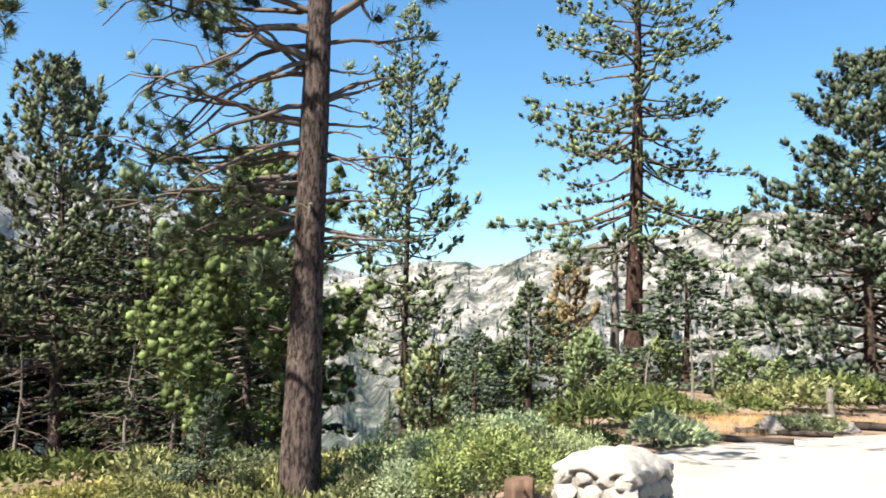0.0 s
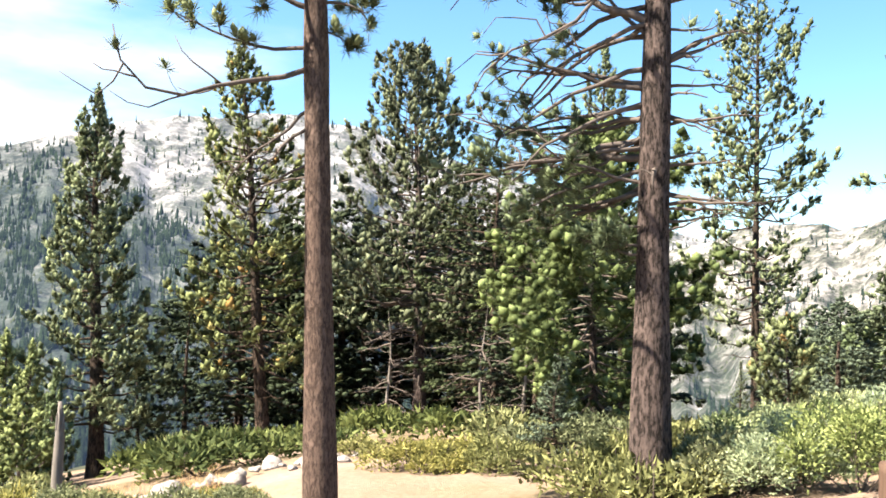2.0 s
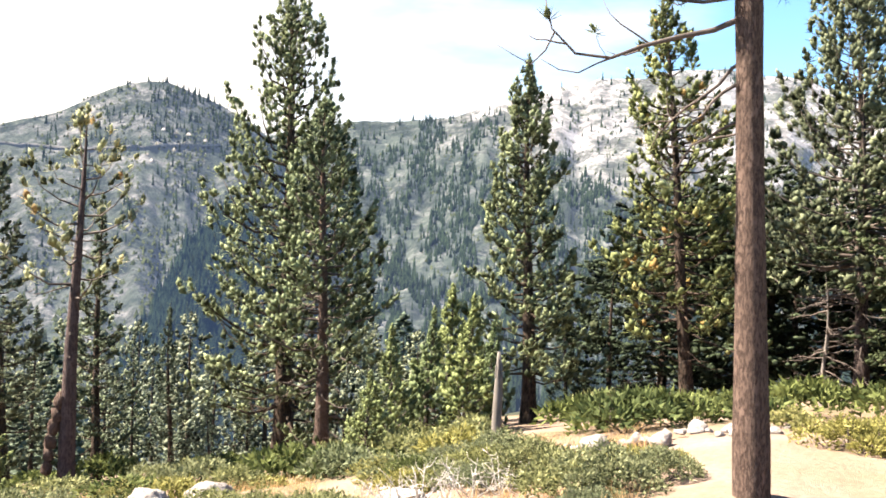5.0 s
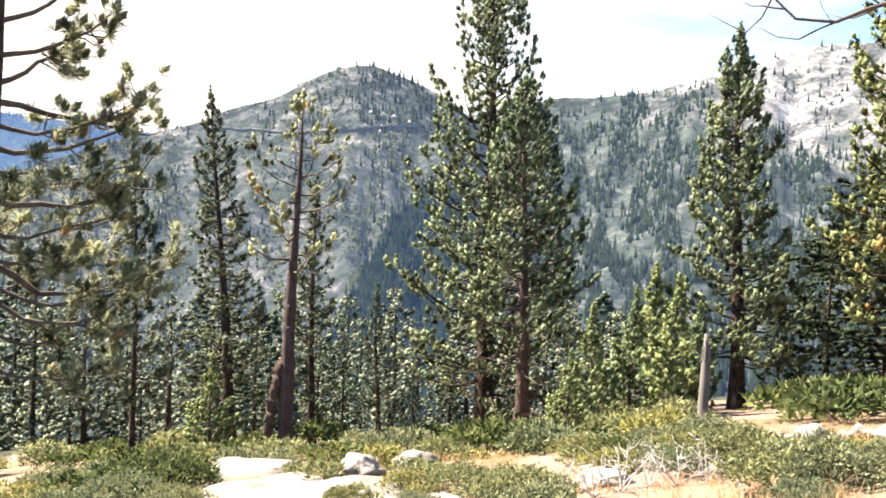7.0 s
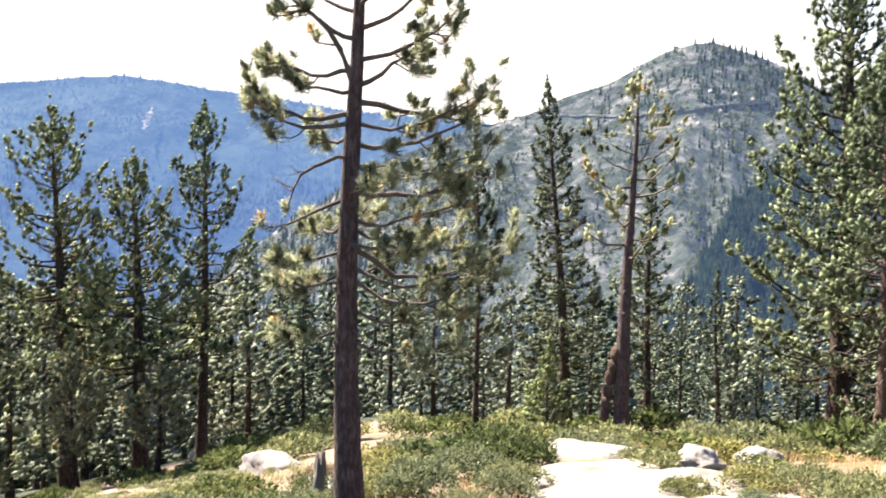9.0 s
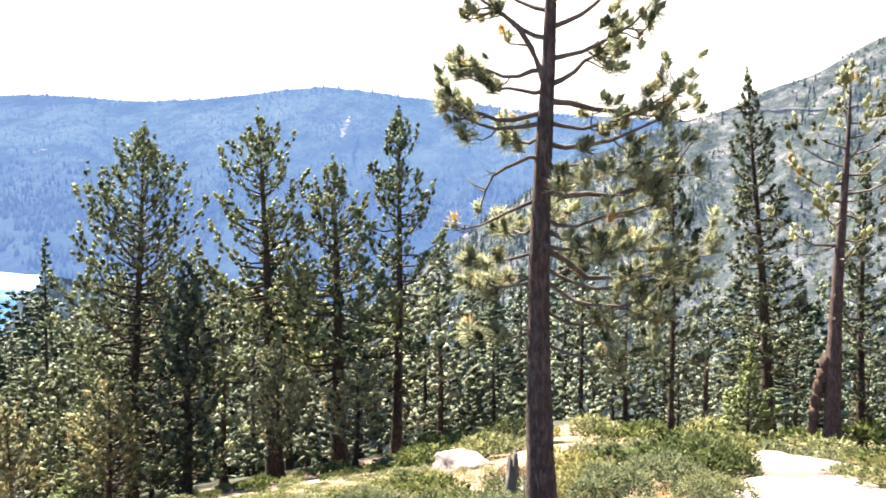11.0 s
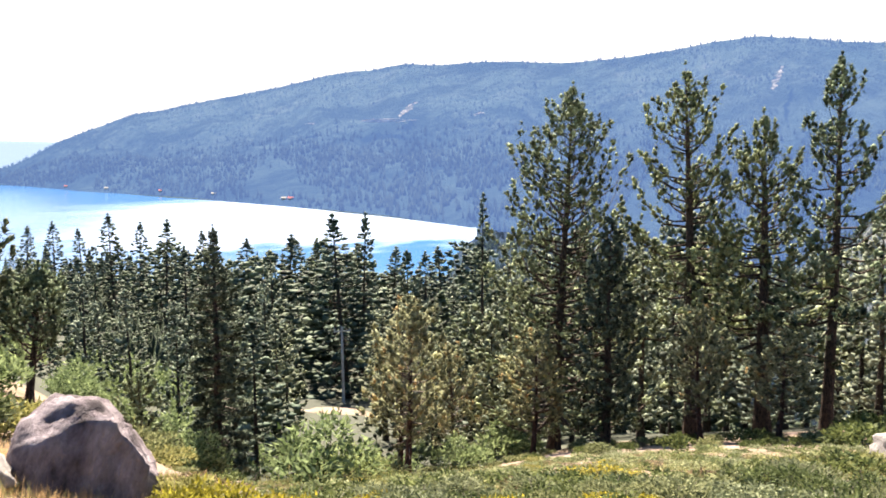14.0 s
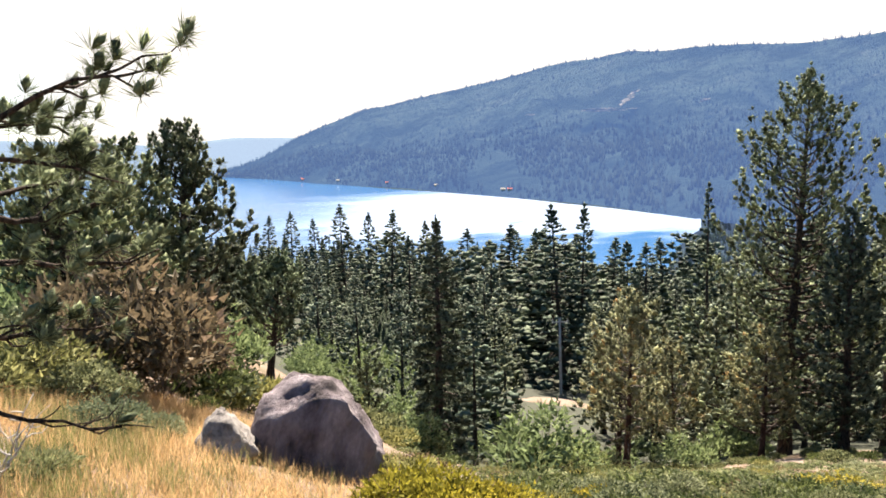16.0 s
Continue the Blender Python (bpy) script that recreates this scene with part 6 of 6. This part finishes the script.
def boulder():
    """Tall at one end and sloping down to the other, with a split near its low end."""
    bm = bmesh.new()
    bmesh.ops.create_icosphere(bm, subdivisions=5, radius=1.0)
    for v in bm.verts:
        c = v.co.copy()
        for n, d in ((Vector((0.1, -1, 0.2)).normalized(), 0.74), (Vector((0.62, 0, 0.78)).normalized(), 0.76), (Vector((-1, -0.1, 0.05)).normalized(), 0.84), (Vector((-0.1, 0.2, 1)).normalized(), 0.93), (Vector((1, -0.3, 0.2)).normalized(), 0.93)):
            over = c.dot(n) - d
            if over > 0:
                c -= n * over * 0.9
        c *= 1 + 0.11 * noise.fractal(c * 1.5 + Vector((4, 2, 1)), 0.8, 2.0, 7)
        split = abs(c.x - 0.28 - 0.12 * c.z)
        if split < 0.05 and c.z > 0.1:
            c *= 0.955
        c.z = max(c.z, -0.75)
        v.co = Vector((c.x * 0.88, c.y * 0.66, c.z * 0.98))
    for f in bm.faces:
        f.smooth = True
    me = bpy.data.meshes.new("boulder")
    bm.to_mesh(me)
    bm.free()
    me.materials.append(m_boulder)
    ob = new("boulder", me)
    az, r = -142.1, 10.4
    ob.matrix_world = Matrix.Translation(polar(az, r, ground_z(az, r) + 0.2)) @ Matrix.Rotation(radians(-az - 6), 4, "Z") @ Matrix.Rotation(radians(15), 4, "Y")
    tagged(ob, "large rounded purple-grey granite boulder in dry grass", "boulder")


boulder()
rock(-147.6, 9.8, (0.42, 0.34, 0.42), 3, "pale granite rock leaning beside a boulder")
rock(-137.3, 8.0, (0.16, 0.12, 0.10), 4, "small white stone on the bank")
rock(-136.3, 8.1, (0.12, 0.10, 0.08), 5, "small white stone on the bank")
rock(-65.3, 11.8, (0.42, 0.34, 0.26), 6, "split pale granite rock on the sandy ledge", turn=20)
rock(-61.7, 12.0, (0.44, 0.3, 0.2), 7, "flat pale granite rock beside the ledge")
rock(-76.6, 7.2, (0.32, 0.3, 0.30), 8, "grey granite rock in the shade of a pine", m_boulder)
rock(-74.6, 7.3, (0.26, 0.24, 0.22), 9, "grey granite rock in the shade of a pine", m_boulder)
rock(-91.7, 16.8, (0.72, 0.55, 0.42), 10, "smooth white granite outcrop among shrubs", sink=0.08)
rock(-83.5, 12.5, (0.16, 0.14, 0.12), 11, "small white stone among shrubs")
rock(-49.8, 9.8, (0.4, 0.3, 0.2), 12, "half-buried pale rock among dry brush")
rock(-101.6, 9.5, (0.3, 0.2, 0.14), 13, "half-buried pale rock among shrubs")
_rng = random.Random(5)
for _i in range(26):
    _az = -41 + 15 * (_i + _rng.random()) / 26
    _s = _rng.choice((0.08, 0.1, 0.13, 0.17, 0.22))
    rock(_az, 12.0 + _rng.uniform(-0.6, 1.0), (_s * 1.1, _s * 0.8, _s * 0.6), 40 + _i, "white granite stone in a row at the edge of the clearing", turn=_rng.uniform(0, 180), sub=2)
for _az, _r, _s in ((20.2, 15.1, 0.3), (21.6, 15.5, 0.34), (23.0, 15.9, 0.3), (24.2, 16.2, 0.26)):
    rock(_az, _r, (_s, _s * 0.7, _s * 0.7), int(_r * 10), "grey stone bordering the gravel lot")


def slab(az, r, long, short, rise, seed, turn, material=None):
    """A sheet of bare rock that follows the ground, with a ragged edge."""
    c = polar(az, r, 0)
    v, f = [], []
    rings, n = 10, 48
    for i in range(rings + 1):
        q = i / rings
        for j in range(n):
            a = 2 * math.pi * j / n
            edge = 1 + 0.28 * noise.fractal(Vector((math.cos(a) * 1.3 + seed, math.sin(a) * 1.3, seed)), 1, 2, 4)
            x, y = math.cos(a) * long * edge * q, math.sin(a) * short * edge * q
            t = radians(turn)
            p = Vector((c.x + x * math.cos(t) - y * math.sin(t), c.y + x * math.sin(t) + y * math.cos(t), 0))
            pa, pr = math.degrees(math.atan2(p.x, p.y)), p.length
            lump = noise.fractal(Vector((p.x * 0.35, p.y * 0.35, 0)), 1.0, 2.0, 4) * 0.10 * min(1, max(0, (pr - 3) / 6))
            p.z = ground_z(pa, pr) + lump + rise * (1 - q ** 3) + 0.05 * noise.fractal(p * 1.2, 1, 2, 4) - (0.12 if i == rings else 0)
            v.append(tuple(p))
    for i in range(rings):
        for j in range(n):
            a, b = i * n + j, i * n + (j + 1) % n
            f += [(a, a + n, b + n), (a, b + n, b)]
    g = Geo()
    g.add(v, f)
    tagged(new("granite_slab", g.mesh("granite_slab", material or m_slab, True)), "bare pale granite ledge level with the ground", "rock")


slab(-126.8, 93, 6.5, 3.5, 0.3, 9, 60, m_ground)
slab(-72.1, 13.4, 1.2, 0.9, 0.16, 1, 20)
slab(-69.1, 10.2, 1.9, 1.5, 0.08, 2, 10)
slab(-78.7, 8.0, 0.9, 0.6, 0.05, 3, 40)
slab(-63.8, 9.4, 1.4, 0.9, 0.06, 5, 30)


# ---------------------------------------------------------------- stumps, snags and fallen wood
def stump(name, az, r, tall, dia, lean, seed, label, material=None):
    """A broken trunk that ends in splinters, with roots at its foot."""
    rng = np.random.default_rng(seed)
    root = new(name)
    root.matrix_world = Matrix.Translation(polar(az, r, ground_z(az, r) - 0.06))
    tagged(root, label, "stump")
    g = Geo()
    line = bent(tall, lean, 0.04, rng, 7)
    g.tube(line, np.array([1.7, 1.15, 1.0, 0.85, 0.78, 0.6, 0.3]) * dia / 2 * (1 + rng.normal(0, 0.08, 7)), 9)
    under(new("trunk", g.mesh("trunk", material or m_dead_wood, True)), root)
    for i in range(5):
        s = Geo()
        a = i * 1.26 + rng.random()
        b = line[-2] + np.array([math.cos(a), math.sin(a), 0]) * dia * 0.3
        s.tube(np.array([b - [0, 0, 0.1], b + [0, 0, 0.05], b + [rng.normal(0, 0.02), 0, rng.uniform(0.1, 0.25)]]), [0.03, 0.02, 0.004], 4)
        under(new("splinter", s.mesh("splinter", m_dead_wood, True)), root)
    for i in range(4):
        s = Geo()
        limb = limb_line([0, 0, 0.15], i * 1.7 + rng.random(), dia * 2.2, -5, -20, rng, 5, 0.2)
        s.tube(limb, np.linspace(dia * 0.22, 0.01, 5), 5)
        under(new("root", s.mesh("root", m_dead_wood, True)), root)


stump("tree_stump", -89, 9.6, 0.72, 0.15, (-0.12, 0.02), 1, "grey broken stump leaning beside a pine")
stump("tree_stump", -43.7, 13.0, 1.55, 0.15, (-0.08, 0.02), 6, "barkless grey snag standing in shrubs")
stump("tree_stump", 23.4, 16.6, 0.72, 0.14, (0, 0), 3, "short grey post-like snag beside the lot")


def dead_brush(az, r, size, seed, label):
    """Bare white branches that fork from one foot."""
    rng = np.random.default_rng(seed)
    root = new("dead_brush")
    root.matrix_world = Matrix.Translation(polar(az, r, ground_z(az, r) - 0.03))
    tagged(root, label, "dead brush")
    for i in range(7):
        g = Geo()
        limb = limb_line([0, 0, 0], i * 0.9 + rng.random(), size * rng.uniform(0.6, 1.1), rng.uniform(25, 70), rng.uniform(20, 80), rng, 6, 0.28)
        g.tube(limb, np.linspace(0.015, 0.004, 6) * size, 5)
        for _ in range(5):
            tw = limb_line(along(limb, rng.uniform(0.35, 0.95)), rng.random() * 6.28, size * rng.uniform(0.15, 0.4), rng.uniform(0, 60), rng.uniform(10, 80), rng, 4, 0.3)
            g.tube(tw, np.linspace(0.009, 0.003, 4) * size, 4)
        under(new("branch", g.mesh("branch", m_bleached, True)), root)


for _i, (_az, _r, _s) in enumerate(((-50.2, 9.2, 0.5), (-48.5, 9.3, 0.6), (-46.7, 9.5, 0.5), (-45.1, 9.4, 0.55), (-43.3, 9.6, 0.5), (-41.7, 9.2, 0.45), (-52, 9.6, 0.45), (-88.2, 10.2, 0.5), (-160.4, 6.8, 0.7))):
    dead_brush(_az, _r, _s, 90 + _i, "bare bleached dead branches among green shrubs")


def log(az, r, long, dia, bearing, seed, label, material=None):
    rng = np.random.default_rng(seed)
    root = new("fallen_log")
    root.matrix_world = Matrix.Translation(polar(az, r, ground_z(az, r) + dia * 0.4)) @ Matrix.Rotation(radians(bearing), 4, "Z")
    tagged(root, label, "log")
    g = Geo()
    n = 12
    pts = np.stack([np.linspace(-long / 2, long / 2, n), rng.normal(0, 0.02, n), rng.normal(0, 0.012, n)], 1)
    g.tube(pts, dia / 2 * (1 + rng.normal(0, 0.06, n)) * np.linspace(1.05, 0.8, n), 9)
    under(new("trunk", g.mesh("trunk", material or m_bark_dark, True)), root)


log(17.4, 13.5, 1.9, 0.11, -30, 1, "dark log lying along the edge of the gravel", m_log)
log(20.8, 14.9, 1.4, 0.1, -20, 2, "dark log lying along the edge of the gravel", m_log)
log(25.2, 16.7, 1.6, 0.16, -20, 3, "dark log lying along the edge of the gravel", m_log)
log(-13, 9.9, 0.8, 0.05, 25, 4, "thin grey stick on the sand")


def burl():
    """A gnarled swelling low on the half-dead pine."""
    az, r = -70.2, 19.5
    z0 = ground_z(az, r)
    root = [o for o in bpy.data.objects if o.name.startswith("dead_tree") and o.matrix_world.translation.xy.length < 21][0]
    rng = random.Random(4)
    for k in range(6):
        me = rock_mesh("burl", 200 + k, (0.13, 0.12, 0.2), m_bark_light, 4, 0.3, 2, 0.9)
        ob = new("burl", me)
        left = radians(180 - az)
        ob.matrix_world = Matrix.Translation((math.cos(left) * (0.17 + 0.06 * k - 0.004 * k * k), math.sin(left) * (0.17 + 0.06 * k - 0.004 * k * k), 1.95 - 0.26 * k)) @ Matrix.Rotation(rng.random() * 6, 4, "Z")
        ob.parent = root


burl()


# ---------------------------------------------------------------- gravel lot, stone pier and post
def gravel_lot():
    v, f = [], []
    azs = np.arange(12.5, 112, 1.5)
    for az in azs:
        far = 11.3 + (az - 12.5) * 0.40 if az < 45 else 24.3
        near = max(2.0, 9.0 - (az - 12.5) * 0.6)
        for i, s in enumerate(np.linspace(0, 1, 14)):
            r = near + (far - near) * s
            e = 0.25 * noise.noise(Vector((az * 0.2, 1, i * 0.0))) if i == 13 else 0
            p = polar(az, r + e, 0)
            v.append((p.x, p.y, ground_z(az, r) + 0.03 + 0.015 * noise.noise(p * 0.7) - (0.06 if i in (0, 13) else 0)))
    for i in range(len(azs) - 1):
        for j in range(13):
            a = i * 14 + j
            f += [(a, a + 1, a + 15), (a, a + 15, a + 14)]
    g = Geo()
    g.add(v, f)
    tagged(new("gravel_lot", g.mesh("gravel_lot", m_lot, True)), "sunlit pale gravel pull-out beside the pines", "gravel", kind="structure")


gravel_lot()


def stone_pier():
    """A low square pier of rough pale stones in mortar, with a smooth cap."""
    wide, deep, tall = 0.70, 0.78, 0.60
    corner = polar(12.4, 7.0, 0)
    to_left, to_right = polar(-143, 1, 0), polar(127, 1, 0)
    c = corner - to_left * deep / 2 - to_right * wide / 2
    root = new("stone_pier")
    z0 = ground_z(11, 7.3) - 0.1
    m = Matrix((( *to_right, 0), (*(-to_left), 0), (0, 0, 1, 0), (0, 0, 0, 1))).transposed()
    m.translation = Vector((c.x, c.y, z0))
    root.matrix_world = m
    tagged(root, "low square pier of rough white stones set in mortar", "stone pier")
    bm = bmesh.new()
    bmesh.ops.create_cube(bm, size=1, matrix=Matrix.Translation((0, 0, tall / 2)) @ Matrix.Diagonal((wide - 0.1, deep - 0.1, tall, 1)))
    part("mortar_core", bm, m_mortar, root)
    rng = random.Random(12)
    shapes = [rock_mesh("stone", 60 + k, (0.66, 0.66, 0.66), m_stone, 34, 0.07, 3, 0.9) for k in range(8)]
    for me in shapes:
        me.polygons.foreach_set("use_smooth", [False] * len(me.polygons))
    # four faces: outward, along, half-extent outward, length along
    for out, run, half, length in ((Vector((0, -1, 0)), Vector((1, 0, 0)), deep / 2, wide), (Vector((1, 0, 0)), Vector((0, 1, 0)), wide / 2, deep),
                                   (Vector((0, 1, 0)), Vector((-1, 0, 0)), deep / 2, wide), (Vector((-1, 0, 0)), Vector((0, -1, 0)), wide / 2, deep)):
        z = 0.0
        while z < tall - 0.03:
            high = rng.uniform(0.10, 0.15)
            s = -length / 2
            while s < length / 2 - 0.04:
                w = min(rng.uniform(0.14, 0.26), length / 2 - s)
                ob = new("stone", rng.choice(shapes))
                p = out * (half - 0.07) + run * (s + w / 2) + Vector((0, 0, z + high / 2))
                ob.matrix_world = Matrix.Translation(p) @ Matrix((( *run, 0), (*(-out), 0), (0, 0, 1, 0), (0, 0, 0, 1))).transposed() @ Matrix.Rotation(rng.uniform(-0.1, 0.1), 4, "Y") @ Matrix.Diagonal((w * 1.24, 0.17, high * 1.32, 1))
                ob.parent = root
                s += w + 0.008
            z += high
    bm = bmesh.new()
    bmesh.ops.create_grid(bm, x_segments=14, y_segments=14, size=0.5)
    for v in bm.verts:
        e = max(abs(v.co.x), abs(v.co.y)) * 2
        v.co.x *= wide * 0.95 * (1 + 0.09 * noise.noise(v.co * 9))
        v.co.y *= deep * 0.95 * (1 + 0.05 * noise.noise(v.co * 8 + Vector((3, 3, 3))))
        v.co.z = tall + 0.13 - 0.09 * e ** 2 - 0.045 * e ** 6 + 0.045 * noise.fractal(v.co * 5, 1, 2, 5)
    lower = bm.verts[:]
    bmesh.ops.extrude_face_region(bm, geom=bm.faces[:])
    for v in lower:
        v.co.z -= 0.05
    bmesh.ops.recalc_face_normals(bm, faces=bm.faces[:])
    for f in bm.faces:
        f.smooth = True
    part("cap", bm, m_stone, root, "smooth pale stone cap")


stone_pier()


def wooden_post():
    az, r = 5.45, 7.05
    root = new("wooden_post")
    root.matrix_world = Matrix.Translation(polar(az, r, ground_z(az, r) - 0.1)) @ Matrix.Rotation(radians(18), 4, "Z")
    tagged(root, "short square weathered brown timber post", "post")
    bm = bmesh.new()
    bmesh.ops.create_cube(bm, size=1, matrix=Matrix.Translation((0, 0, 0.29)) @ Matrix.Diagonal((0.19, 0.19, 0.58, 1)))
    bmesh.ops.subdivide_edges(bm, edges=bm.edges[:], cuts=6, use_grid_fill=True)
    for v in bm.verts:
        v.co.x *= 1 - 0.05 * v.co.z + 0.03 * noise.noise(v.co * 7)
        v.co.y *= 1 - 0.05 * v.co.z + 0.03 * noise.noise(v.co * 7 + Vector((5, 0, 0)))
        if v.co.z > 0.57:
            v.co.z += 0.12 * v.co.x + 0.012 * noise.noise(v.co * 20)
    bmesh.ops.bevel(bm, geom=[e for e in bm.edges if e.calc_face_angle(0) > 0.8], offset=0.012, segments=2, affect="EDGES")
    for f in bm.faces:
        f.smooth = True
    part("timber", bm, m_post, root)
    for z, x in ((0.50, 0.0), (0.43, 0.02)):
        bm = bmesh.new()
        bmesh.ops.create_cone(bm, cap_ends=True, segments=10, radius1=0.014, radius2=0.012, depth=0.02, matrix=Matrix.Translation((x, -0.097, z)) @ Matrix.Rotation(radians(90), 4, "X"))
        part("bolt", bm, m_bark_dark, root, "dark iron bolt head")


wooden_post()


# ---------------------------------------------------------------- pole line in the forest
def utility_pole(az, r, top_el):
    root = new("utility_pole")
    z0 = ground_z(az, r) - 0.3
    h = EYE_Z + r * math.tan(radians(top_el)) - z0
    root.matrix_world = Matrix.Translation(polar(az, r, z0)) @ Matrix.Rotation(radians(-az + 12), 4, "Z")
    tagged(root, "wooden utility pole with a crossarm in a clearing", "utility pole")
    g = Geo()
    g.tube(np.array([[0, 0, 0], [0, 0, h / 2], [0, 0, h]]), [0.17, 0.15, 0.12], 10)
    under(new("pole", g.mesh("pole", m_steel, True)), root)
    bm = bmesh.new()
    bmesh.ops.create_cube(bm, size=1, matrix=Matrix.Translation((0, -0.16, h - 0.45)) @ Matrix.Diagonal((1.9, 0.12, 0.14, 1)))
    arm = part("crossarm", bm, m_steel, root)
    for x in (-0.85, 0, 0.85):
        bm = bmesh.new()
        bmesh.ops.create_cone(bm, cap_ends=True, segments=8, radius1=0.08, radius2=0.05, depth=0.3, matrix=Matrix.Translation((x, -0.16, h - 0.22)))
        part("insulator", bm, m_wall_pale, arm, "pale glass insulator")


utility_pole(-126.33, 100, -11.0)
